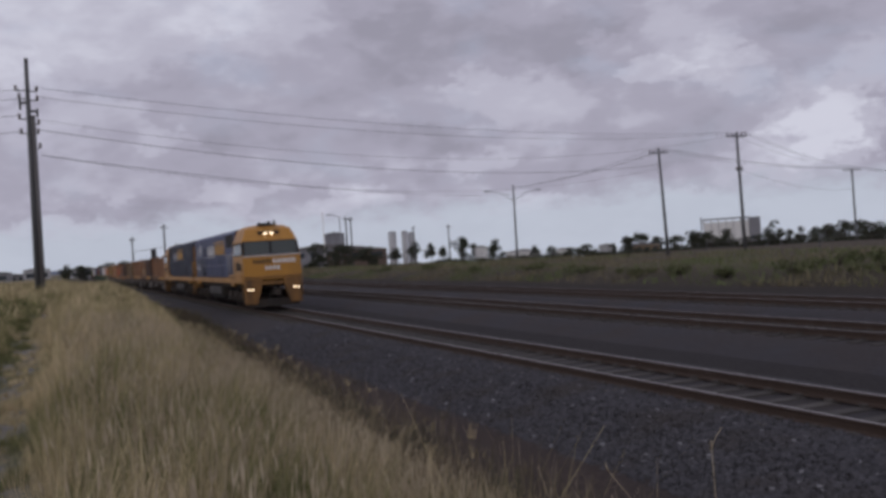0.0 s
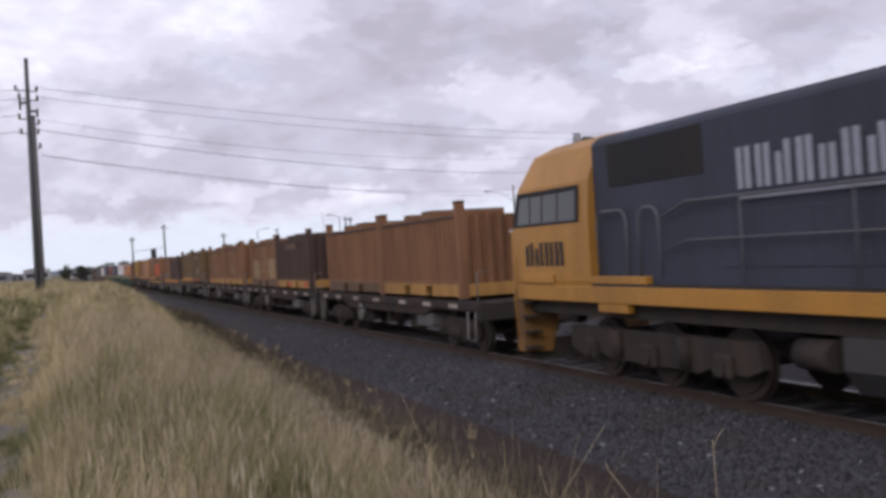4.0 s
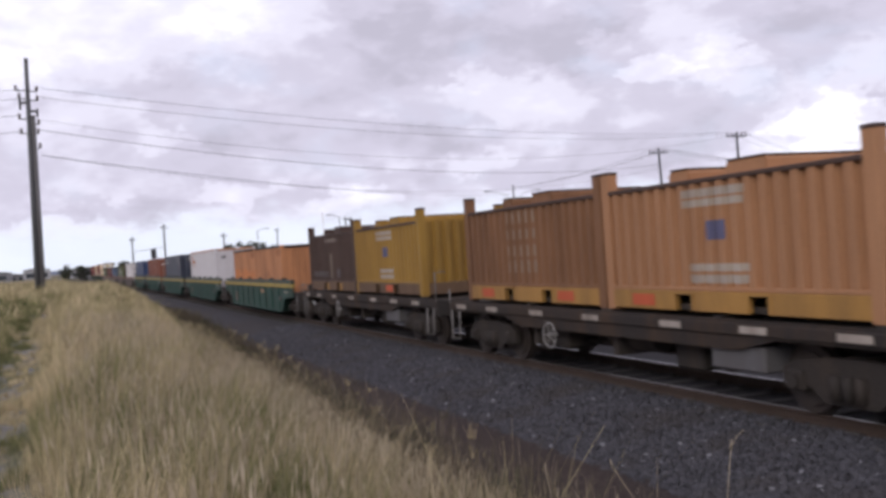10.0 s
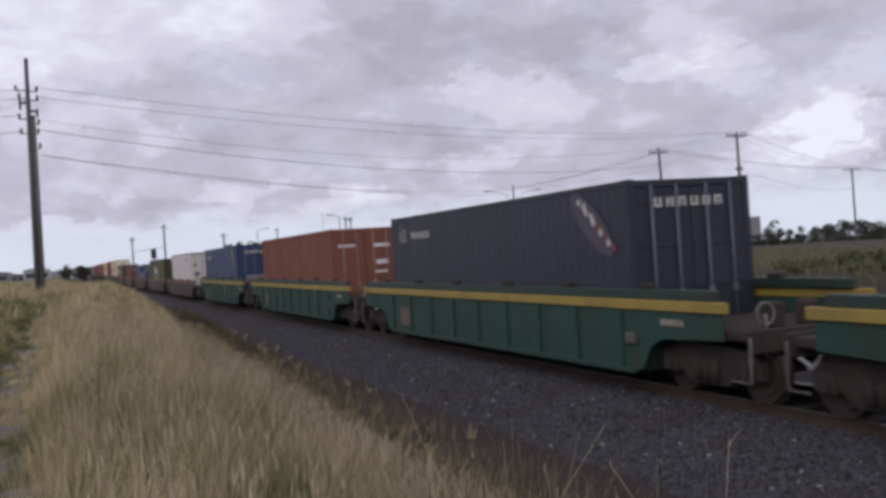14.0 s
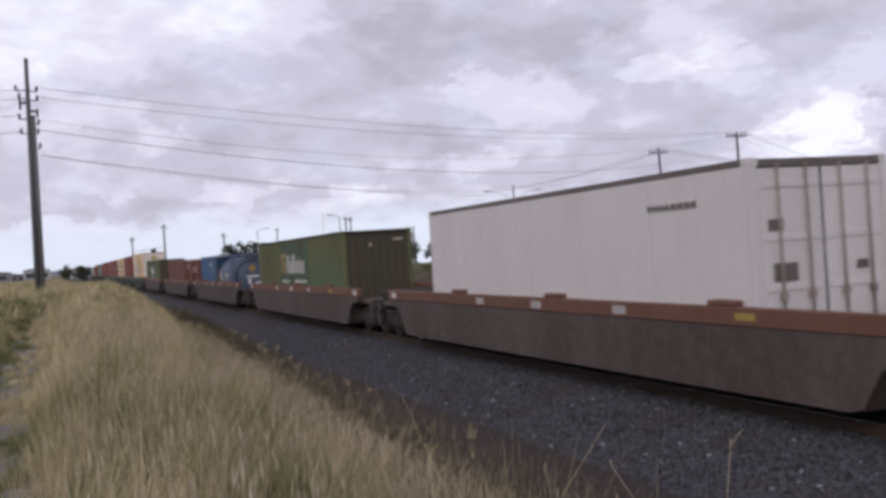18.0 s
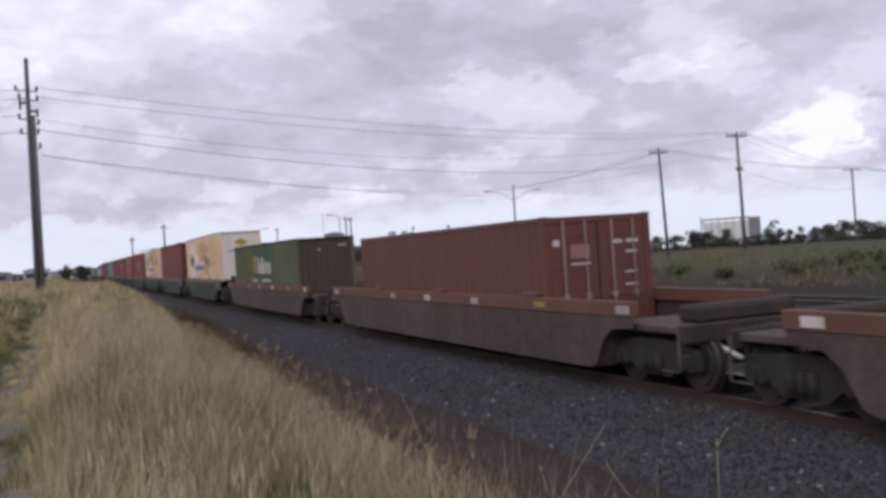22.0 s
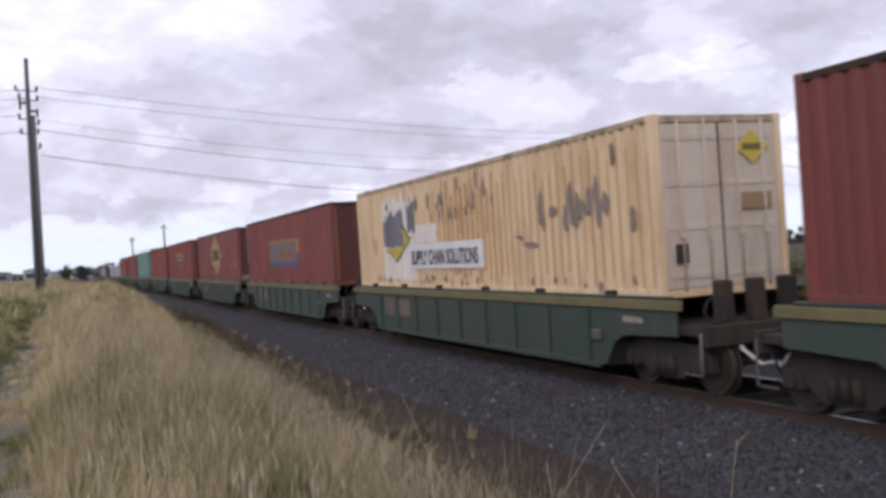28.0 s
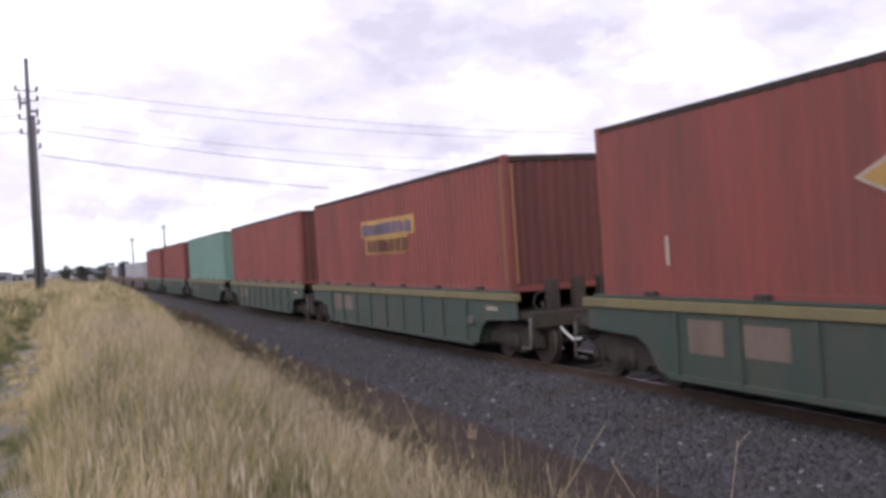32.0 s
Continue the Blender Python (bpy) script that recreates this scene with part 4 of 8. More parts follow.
M_EQUIP = surf("pale_grey_equipment_paint", (0.115, 0.11, 0.112), 0.7, dirt_amt=0.6)
P_TAGDULL = paint("grimed_pale_tag", (0.38, 0.33, 0.28), 0.8, 0.7, (0.08, 0.05, 0.035))
M_YELLOWSILL = paint("yellow_wagon_sill", (0.46, 0.24, 0.035), 0.6, 0.5)
M_DARKSILL = surf("dark_wagon_sill", (0.040, 0.034, 0.031), 0.8, dirt=(0.10, 0.06, 0.036), dirt_amt=0.6, scale=2.0, spec=0.15)
M_WHEELWHITE = surf("pale_handbrake_paint", (0.30, 0.285, 0.27), 0.7, dirt_amt=0.6)
M_GRABDULL = surf("dull_iron", (0.10, 0.09, 0.085), 0.7, dirt_amt=0.5)
M_GRAB = surf("pale_grab_iron_paint", (0.20, 0.185, 0.175), 0.7, dirt_amt=0.6)

# ---- well wagons ----
M_GREEN = paint("well_wagon_green", (0.022, 0.066, 0.050), 0.6, 0.75, (0.040, 0.043, 0.032), scale=1.3, spec=0.35)
M_GREEN_OLD = paint("faded_well_wagon_green", (0.036, 0.062, 0.048), 0.65, 0.85, (0.085, 0.070, 0.054), scale=1.5)
M_GREENRAIL = paint("dark_green_top_rail", (0.014, 0.040, 0.030), 0.55, 0.35)
M_STRIPE_OLD = paint("grimed_yellow_stripe", (0.17, 0.145, 0.065), 0.7, 0.6, (0.09, 0.08, 0.05))
M_STRIPE = paint("dirty_yellow_stripe", (0.34, 0.245, 0.05), 0.6, 0.55, (0.12, 0.10, 0.045))
M_WELLBROWN = paint("grimy_brown_wagon_side", (0.078, 0.058, 0.050), 0.75, 0.85, (0.132, 0.110, 0.098), scale=0.5, spec=0.3, fine=7.0, var=0.22)
M_WELLRAIL = paint("rust_orange_top_rail", (0.15, 0.068, 0.042), 0.7, 0.55, (0.11, 0.05, 0.03))
M_TAG = surf("white_reflector_tag", (0.68, 0.67, 0.66), 0.5, dirt_amt=0.2)
M_TAGOLD = surf("grimed_reflector_tag", (0.50, 0.46, 0.43), 0.6, dirt_amt=0.6, dirt=(0.15, 0.08, 0.05), rand=0.35)
M_ORANGETAG = surf("orange_graffiti", (0.30, 0.13, 0.045), 0.7, dirt_amt=0.75, scale=4.0, dirt=(0.05, 0.06, 0.045))
P_BUFFLABEL = paint("faded_buff_label", (0.33, 0.22, 0.13), 0.75, 0.6)
P_DATA = paint("faded_data_panel", (0.16, 0.125, 0.10), 0.75, 0.6)

M_RESERVOIR = surf("dusty_grey_reservoir", (0.12, 0.115, 0.11), 0.65, dirt_amt=0.6, dirt=(0.07, 0.06, 0.05))


def green_wagon(side, stripe, panels, n_ribs=9, low_rail=0.0):
    T = thing("well_wagon", "green container well wagon with a yellow stripe along its sides", "railway wagon", "green well wagons of the train")
    W = 1.40
    rib = Geo().box(-0.05, 0.0, -0.035, 0.035, 0.36, 1.28, 0.006)
    rib_mesh = mesh_of("rib", rib, side)
    for s in (-1, 1):
        prof = [(-8.5, 1.30), (8.5, 1.30), (8.5, 0.92), (7.0, 0.86), (6.7, 0.72), (6.45, 0.36), (6.2, 0.30), (-6.2, 0.30), (-6.45, 0.36), (-6.7, 0.72), (-7.0, 0.86), (-8.5, 0.92)]
        part("side_wall", Geo().prism(prof, "x", s * (W - 0.09), s * (W - 0.05)), side, T, "")
        part("yellow_stripe", Geo().box(min(s * (W - 0.12), s * W), max(s * (W - 0.12), s * W), -8.6, 8.6, 1.30, 1.46, 0.012), stripe, T, "yellow painted side rail")
        part("top_rail", Geo().box(min(s * (W - 0.2), s * (W - 0.05)), max(s * (W - 0.2), s * (W - 0.05)), -8.3, 8.3, 1.46, 1.62 - low_rail, 0.015), M_GREENRAIL, T, "dark green upper rail")
        for i in range(n_ribs):
            r = part("rib", rib_mesh, None, T)
            r.location = (s * (W - 0.05) + (0 if s < 0 else 0.05), -5.9 + 11.8 * i / (n_ribs - 1), 0)
        part("bottom_chord", Geo().box(min(s * (W - 0.12), s * (W - 0.02)), max(s * (W - 0.12), s * (W - 0.02)), -6.2, 6.2, 0.26, 0.36, 0.01), side, T)
        for y in (-6.6, -4.0, -1.4, 1.4, 4.0, 6.6):
            part("guide_block", Geo().box(min(s * (W - 0.22), s * (W - 0.06)), max(s * (W - 0.22), s * (W - 0.06)), y - 0.14, y + 0.14, 1.62 - low_rail, 1.70 - low_rail, 0.015), M_UNDER, T)
        for y0, y1, z0, z1 in panels:
            part("data_panel", Geo().box(min(s * (W - 0.049), s * (W - 0.042)), max(s * (W - 0.049), s * (W - 0.042)), y0, y1, z0, z1), P_DATA, T, "faded pinkish-grey data panel")
        part("valve_box", Geo().box(min(s * (W - 0.05), s * (W + 0.02)), max(s * (W - 0.05), s * (W + 0.02)), -6.35, -6.05, 0.74, 0.92, 0.02), M_GRABDULL, T)
        part("serial_panel", letters(Geo(), s * (W - 0.04), -7.6, -7.0, 1.08, 1.18, 5, 0.3, 11), P_OFFWHITE, T)
    part("well_floor", Geo().box(-1.3, 1.3, -6.2, 6.2, 0.28, 0.36), M_UNDER, T)
    for e in (-1, 1):
        part("end_platform", Geo().box(-1.25, 1.25, min(e * 6.4, e * 9.1), max(e * 6.4, e * 9.1), 0.92, 1.06, 0.02), M_UNDER, T)
        part("end_bulkhead", Geo().prism([(e * 6.2, 0.36), (e * 6.6, 0.95), (e * 6.75, 0.95), (e * 6.35, 0.30)], "x", -1.28, 1.28), side, T)
        part("headstock", Geo().box(-1.3, 1.3, min(e * 9.0, e * 9.15), max(e * 9.0, e * 9.15), 0.78, 1.1, 0.02), M_UNDER, T)
        for x in (-0.6, 0.0, 0.6):
            part("end_post", Geo().box(x - 0.12, x + 0.12, min(e * 8.55, e * 8.8), max(e * 8.55, e * 8.8), 1.06, 1.72 if low_rail and e < 0 else 1.42, 0.03), M_UNDER, T)
        for s in (-1, 1):
            part("step_iron", Geo().path([(s * 1.32, e * 9.05, 1.0), (s * 1.34, e * 9.05, 0.38), (s * 1.34, e * 8.65, 0.38)], 0.020), M_GRAB if e < 0 else M_GRABDULL, T)
        part("air_hose", Geo().path([(-0.62, e * 8.9, 0.98), (-0.68, e * 9.15, 0.72), (-0.6, e * 9.45, 0.52), (-0.5, e * 9.6, 0.55)], 0.026), M_TAG, T, "pale air hose")
        coupler(T, e * 9.15, e)
        bogie(T, e * 7.75)
    g = Geo().ring((-1.0, -9.0, 1.3), (0, 1, 0), 0.19 if low_rail else 0.15, 0.018)
    part("handbrake_wheel", g.tube((-1.0, -9.0, 1.0), (-1.0, -9.0, 1.3), 0.025, 6), M_UNDER if low_rail else M_GRAB, T)
    return T


def end_reservoir(T):
    """A thick air reservoir across the platform at the leading end, in two straps."""
    part("air_reservoir", Geo().tube((-1.22, -8.68, 1.60), (1.22, -8.68, 1.60), 0.19, 18), M_RESERVOIR, T, "grey brake air reservoir")
    for x in (-0.62, 0.62):
        part("reservoir_strap", Geo().ring((x, -8.68, 1.60), (1, 0, 0), 0.195, 0.02, 18), M_UNDER, T)


def brown_wagon():
    T = thing("well_wagon", "brown container well wagon with a rust-orange top rail", "railway wagon", "brown well wagons of the train")
    W = 1.40
    for s in (-1, 1):
        prof = [(-9.2, 1.16), (9.2, 1.16), (9.2, 0.98), (8.6, 0.94), (8.3, 0.75), (8.0, 0.30), (7.8, 0.24), (-7.8, 0.24), (-8.0, 0.30), (-8.3, 0.75), (-8.6, 0.94), (-9.2, 0.98)]
        part("side_wall", Geo().prism(prof, "x", s * (W - 0.06), s * (W - 0.02)), M_WELLBROWN, T, "plain grey-brown plate side")
        part("top_rail", Geo().box(min(s * (W - 0.16), s * W), max(s * (W - 0.16), s * W), -9.25, 9.25, 1.16, 1.41, 0.012), M_WELLRAIL, T, "rust-orange top rail")
        for y in (-9.0, -2.9, 0.1, 2.8, 8.7):
            part("reflector_tag", Geo().box(min(s * (W + 0.001), s * (W + 0.007)), max(s * (W + 0.001), s * (W + 0.007)), y - 0.2, y + 0.2, 1.21, 1.35), M_TAGOLD, T, "grimed white reflector tag")
        part("reflector_tag", Geo().box(min(s * (W + 0.001), s * (W + 0.007)), max(s * (W + 0.001), s * (W + 0.007)), -6.25, -5.85, 1.24, 1.34), M_STRIPE, T, "dirty yellow reflector tag")
        for y in (-5.5, -0.5, 4.2):
            part("guide_block", Geo().box(min(s * (W - 0.2), s * (W - 0.02)), max(s * (W - 0.2), s * (W - 0.02)), y - 0.3, y + 0.3, 1.41, 1.50, 0.02), M_WELLRAIL, T)
        for y in (-6.4, -2.1, 2.2, 6.5):
            part("weld_seam", Geo().box(min(s * (W - 0.021), s * (W - 0.015)), max(s * (W - 0.021), s * (W - 0.015)), y, y + 0.03, 0.26, 1.15), M_WELLBROWN, T)
    part("well_floor", Geo().box(-1.3, 1.3, -7.8, 7.8, 0.24, 0.32), M_UNDER, T)
    for e in (-1, 1):
        part("end_platform", Geo().box(-1.2, 1.2, min(e * 8.2, e * 10.45), max(e * 8.2, e * 10.45), 0.92, 1.04, 0.02), M_WELLBROWN, T)
        part("end_bulkhead", Geo().prism([(e * 7.8, 0.32), (e * 8.2, 0.95), (e * 8.35, 0.95), (e * 7.95, 0.26)], "x", -1.3, 1.3), M_WELLBROWN, T)
        part("end_box", Geo().box(-0.7, 1.2, min(e * 9.5, e * 10.1), max(e * 9.5, e * 10.1), 1.04, 1.32, 0.06), M_UNDER, T)
        part("headstock", Geo().box(-1.3, 1.3, min(e * 10.35, e * 10.5), max(e * 10.35, e * 10.5), 0.8, 1.08, 0.02), M_UNDER, T)
        for s in (-1, 1):
            part("step_iron", Geo().path([(s * 1.32, e * 10.4, 1.0), (s * 1.34, e * 10.4, 0.38), (s * 1.34, e * 9.95, 0.38)], 0.020), M_GRABDULL, T)
        part("air_hose", Geo().path([(-0.55, e * 10.2, 0.95), (-0.6, e * 10.45, 0.7), (-0.5, e * 10.8, 0.55)], 0.035), M_TAG, T, "pale air hose")
        coupler(T, e * 10.5, e)
        bogie(T, e * 9.3)
    return T


# ---- containers in the wells ----
P_ORANGE = paint("faded_orange_paint", (0.46, 0.175, 0.06), 0.6, 0.7, (0.27, 0.11, 0.055), scale=0.8)
P_ORANGE2 = paint("bleached_orange_paint", (0.47, 0.205, 0.085), 0.65, 0.95, (0.17, 0.07, 0.032), scale=0.7)
P_WHITE = paint("white_container_paint", (0.60, 0.57, 0.57), 0.5, 0.25, (0.38, 0.33, 0.3))
P_ORANGETRIM = paint("orange_roof_trim", (0.42, 0.17, 0.06), 0.6, 0.3)
P_NAVY = paint("dark_navy_paint", (0.018, 0.023, 0.040), 0.5, 0.35, (0.04, 0.036, 0.04))
P_BLUE = paint("royal_blue_paint", (0.024, 0.042, 0.105), 0.5, 0.4, (0.03, 0.036, 0.065), spec=0.35)
P_RUST = paint("rust_orange_container_paint", (0.20, 0.065, 0.036), 0.6, 0.45, (0.10, 0.04, 0.025))
P_FLASH = paint("dull_violet_flash", (0.085, 0.080, 0.12), 0.6, 0.4)
P_FLASHRED = paint("dull_red_flash", (0.22, 0.065, 0.06), 0.6, 0.3)
P_STEELBAR = paint("dull_blue_grey_bars", (0.14, 0.155, 0.20), 0.5, 0.4)
P_BROWNBAR = paint("grimed_brown_bars", (0.27, 0.215, 0.18), 0.6, 0.5)
P_REEFER = paint("off_white_reefer_paint", (0.62, 0.58, 0.56), 0.45, 0.2, (0.4, 0.34, 0.3))
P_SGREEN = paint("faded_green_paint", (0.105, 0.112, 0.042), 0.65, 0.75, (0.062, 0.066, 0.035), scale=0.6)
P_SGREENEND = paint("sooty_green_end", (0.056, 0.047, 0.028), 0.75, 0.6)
P_SPATCH = paint("repainted_green", (0.082, 0.114, 0.053), 0.65, 0.7, (0.07, 0.085, 0.04))
P_SDARK = paint("dark_green_panel", (0.055, 0.088, 0.050), 0.65, 0.5)
P_EMBLEM = paint("faded_yellow_emblem", (0.30, 0.235, 0.085), 0.7, 0.55)
P_CHALK = paint("faded_white_letters", (0.52, 0.50, 0.46), 0.7, 0.35, (0.25, 0.24, 0.2))
P_SIGNWORN = paint("worn_ochre_sign", (0.24, 0.11, 0.05), 0.7, 0.6, (0.15, 0.045, 0.035))
P_GHOST = paint("nearly_gone_sign", (0.20, 0.085, 0.045), 0.75, 0.6, (0.14, 0.042, 0.034))
P_SIGNGREY = paint("faded_grey_letters", (0.14, 0.075, 0.07), 0.75, 0.5)
P_TANKBLUE = paint("slate_blue_tank_paint", (0.075, 0.10, 0.15), 0.5, 0.7, (0.055, 0.065, 0.085))
P_BLUE20 = paint("bright_blue_paint", (0.034, 0.10, 0.205), 0.5, 0.4, (0.03, 0.065, 0.11))
P_MAROON = paint("red_brown_paint", (0.130, 0.044, 0.030), 0.55, 0.35, (0.075, 0.032, 0.025))
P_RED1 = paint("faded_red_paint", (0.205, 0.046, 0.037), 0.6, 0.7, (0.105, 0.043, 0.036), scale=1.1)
# a darker red than the sides, mostly for the ends
P_REDEND = paint("darker_red_paint", (0.105, 0.030, 0.025), 0.7, 0.5, (0.05, 0.024, 0.02))
P_CREAM = paint("cream_yellow_paint", (0.74, 0.565, 0.36), 0.6, 0.6, (0.44, 0.235, 0.095), scale=2.6)
P_CREAMEND = paint("off_white_end_paint", (0.72, 0.67, 0.62), 0.6, 0.3, (0.38, 0.30, 0.25))
P_TEAL = paint("teal_green_paint", (0.13, 0.24, 0.20), 0.6, 0.45, (0.1, 0.13, 0.1))
P_SCAR = paint("weathered_grey_scar", (0.26, 0.21, 0.18), 0.8, 0.5)
P_SIGNGOLD = paint("ochre_sign_paint", (0.42, 0.25, 0.07), 0.6, 0.35)
P_SIGNYEL = paint("bright_yellow_sign", (0.52, 0.42, 0.06), 0.6, 0.3)
P_SIGNBLUE = paint("faded_blue_letters", (0.11, 0.10, 0.20), 0.7, 0.5)
P_GREYTRIM = paint("grey_brown_frame", (0.13, 0.11, 0.10), 0.6, 0.4)
P_SILVER = paint("grey_box_paint", (0.33, 0.33, 0.35), 0.55, 0.35)


def tank_container():
    T = thing("tank_container", "slate-blue 20-foot tank container in an open steel frame", "tank container", "containers on the train")
    w, h, H, r = 1.22, 3.03, 2.59, 1.12
    g = Geo()
    n, zc = 28, 1.28
    for y, rr in ((-2.75, 0.45), (-2.68, 0.85), (-2.5, r), (2.5, r), (2.68, 0.85), (2.75, 0.45)):
        g.v += [(rr * math.cos(2 * math.pi * i / n), y, zc + rr * math.sin(2 * math.pi * i / n)) for i in range(n)]
    for k in range(5):
        for i in range(n):
            j = (i + 1) % n
            g.face((k * n + i, k * n + j, (k + 1) * n + j, (k + 1) * n + i), True)
    g.face(list(range(n)))
    g.face([5 * n + i for i in range(n)])
    part("barrel", g, P_TANKBLUE, T, "slate-blue tank barrel")
    for y in (-1.9, -0.65, 0.65, 1.9):
        part("barrel_band", Geo().ring((0, y, zc), (0, 1, 0), r + 0.01, 0.035, 28), P_TANKBLUE, T)
    for s in (-1, 1):
        for e in (-1, 1):
            part("corner_post", Geo().box(min(s * (w - 0.14), s * w), max(s * (w - 0.14), s * w), min(e * (h - 0.14), e * h), max(e * (h - 0.14), e * h), 0, H, 0.015), P_TANKBLUE, T)
            part("diagonal_brace", Geo().tube((s * (w - 0.08), e * (h - 0.08), H - 0.3), (s * 0.45, e * (h - 0.08), H - 0.05), 0.05, 8), P_TANKBLUE, T)
            part("diagonal_brace", Geo().tube((s * (w - 0.08), e * (h - 0.08), 0.75), (s * 0.5, e * (h - 0.08), 0.08), 0.05, 8), P_TANKBLUE, T)
        part("top_rail", Geo().box(min(s * (w - 0.1), s * w), max(s * (w - 0.1), s * w), -h + 0.14, h - 0.14, H - 0.12, H, 0.01), P_TANKBLUE, T)
        part("bottom_rail", Geo().box(min(s * (w - 0.1), s * w), max(s * (w - 0.1), s * w), -h + 0.14, h - 0.14, 0.02, 0.16, 0.01), P_TANKBLUE, T)
    for e in (-1, 1):
        part("end_rail", Geo().box(-w + 0.14, w - 0.14, min(e * (h - 0.12), e * h), max(e * (h - 0.12), e * h), H - 0.12, H, 0.01).box(-w + 0.14, w - 0.14, min(e * (h - 0.12), e * h), max(e * (h - 0.12), e * h), 0.02, 0.16, 0.01), P_TANKBLUE, T)
        part("end_ring", Geo().ring((0, e * 2.72, zc), (0, 1, 0), 0.95, 0.07, 28), P_TANKBLUE, T)
    part("walkway", Geo().box(-0.3, 0.3, -2.6, 2.6, H - 0.16, H - 0.12), M_GALV, T)
    part("manhole", Geo().tube((0, 0, 2.34), (0, 0, 2.5), 0.28, 16), M_GALV, T)
    part("hazard_diamond", Geo().prism([(0, 1.95), (0.22, 1.72), (0, 1.49), (-0.22, 1.72)], "y", -2.775, -2.765), P_SIGNGOLD, T, "yellow hazard diamond")
    for x0, x1, z0, z1 in ((-0.35, 0.35, 1.22, 1.32), (-0.25, -0.1, 0.85, 1.15), (0.15, 0.5, 0.85, 0.95)):
        part("data_plate", Geo().box(x0, x1, -2.775, -2.765, z0, z1), M_TAG, T, "white data plate")
    x = -1.135
    part("hazard_diamond", Geo().prism([(2.0, 1.62), (2.2, 1.28), (2.0, 0.94), (1.8, 1.28)], "x", x - 0.03, x - 0.02), P_SIGNGOLD, T, "yellow hazard diamond")
    for y0, y1, z0, z1 in ((0.65, 1.2, 1.15, 1.55), (0.7, 1.2, 0.95, 1.08), (-1.6, -0.7, 1.32, 1.48), (-1.0, -0.75, 1.0, 1.25)):
        part("data_plate", Geo().box(x - 0.03, x - 0.02, y0, y1, z0, z1), P_CHALK, T, "off-white data plate")
    return T


def diamond_sign(T, W, yc, zc, rx, rz, paint_a, bars=True, out=0.006):
    """A gold eight-pointed board with a plain band of dark bars across it."""
    half = [(0.0, 1.0), (0.44, 0.57), (0.71, 0.57), (0.71, 0.24), (1.0, 0.0), (0.71, -0.24), (0.71, -0.52), (0.44, -0.52)]
    pts = half + [(0.0, -1.0)] + [(-a, b) for a, b in half[:0:-1]]
    side_shape(T, "sign_border", W, [(yc + 1.06 * rx * a, zc + 1.06 * rz * b) for a, b in pts], P_OFFWHITE, "", out)
    side_shape(T, "sign_board", W, [(yc + rx * a, zc + rz * b) for a, b in pts], paint_a, "ochre star-shaped sign", out + 0.006)
    if bars:
        x = -W / 2 - out - 0.011
        part("sign_lettering", letters(Geo(), x, yc - 0.66 * rx, yc + 0.66 * rx, zc - 0.28 * rz, zc + 0.34 * rz, 6, 0.18, 5), M_BLACK, T, "dark lettering as plain bars")
        part("sign_line", Geo().box(x - 0.003, x + 0.003, yc - 0.66 * rx, yc + 0.66 * rx, zc + 0.39 * rz, zc + 0.43 * rz).box(x - 0.003, x + 0.003, yc - 0.66 * rx, yc + 0.66 * rx, zc - 0.39 * rz, zc - 0.35 * rz), P_OFFWHITE, T)


def end_diamond(T, h, xc, zc, rx, rz, out=0.01):
    part("end_sign", Geo().prism([(xc, zc + rz), (xc + rx * 0.45, zc + rz * 0.45), (xc + rx, zc), (xc + rx * 0.45, zc - rz * 0.45), (xc, zc - rz), (xc - rx * 0.45, zc - rz * 0.45), (xc - rx, zc), (xc - rx * 0.45, zc + rz * 0.45)], "y", -h - out - 0.004, -h - out + 0.004), P_SIGNYEL, T, "ochre diamond sign")
    g = Geo()
    for i in range(6):
        g.box(xc - rx * 0.5 + i * rx * 0.17, xc - rx * 0.5 + i * rx * 0.17 + rx * 0.11, -h - out - 0.009, -h - out - 0.003, zc - rz * 0.2, zc + rz * 0.2)
    part("end_lettering", g, M_BLACK, T)


def scars(T, W, spots, mat=None, seed=2):
    """Patches where paint has flaked away."""
    rng = random.Random(seed)
    for y, z, a, b in spots:
        n, pts = 9, []
        for i in range(n):
            t = 2 * math.pi * i / n
            k = rng.uniform(0.45, 1.0)
            pts.append((y + a * k * math.cos(t), z + b * k * math.sin(t)))
        side_shape(T, "paint_scar", W, pts, mat or P_SCAR, "", 0.003 + 0.0006 * rng.random())

# ---- ground, ballast and tracks ----


def edge(y):
    """Foot of the grassy bank beside the line."""
    return 3.62 + 0.042 * min(max(y - 13.0, 0.0), 72.0)


def smooth(a, b, x):
    t = min(max((x - a) / (b - a), 0.0), 1.0)
    return t * t * (3 - 2 * t)


def ground_z(x, y):
    e = edge(y)
    z = 0.9 - 1.42 * smooth(e - 3.4, e + 1.0, x)
    z += 0.95 * smooth(28.5, 37.0, x) - 0.18 * smooth(42, 75, x)
    if x < e:
        z += 0.06 * noise.noise((x * 0.5, y * 0.3, 0.0)) - 0.10 * smooth(0.8, 0.25, abs(x + 0.8)) * smooth(-6, 2, y) * smooth(44, 30, y)
    # the field lifts towards the tall pole, and falls away beyond the trees across the line
    z += 0.38 * smooth(24, 52, y) * smooth(1.5, -1.0, x)
    away = math.hypot(x, y)
    z -= (1.6 * smooth(120, 215, away) + 0.021 * max(away - 150.0, 0.0)) * smooth(10.5, 14.0, math.degrees(math.atan2(x, y))) * smooth(40, 70, x)
    if x > 28:
        z += 0.14 * noise.noise((x * 0.12, y * 0.08, 4.0))
    return z


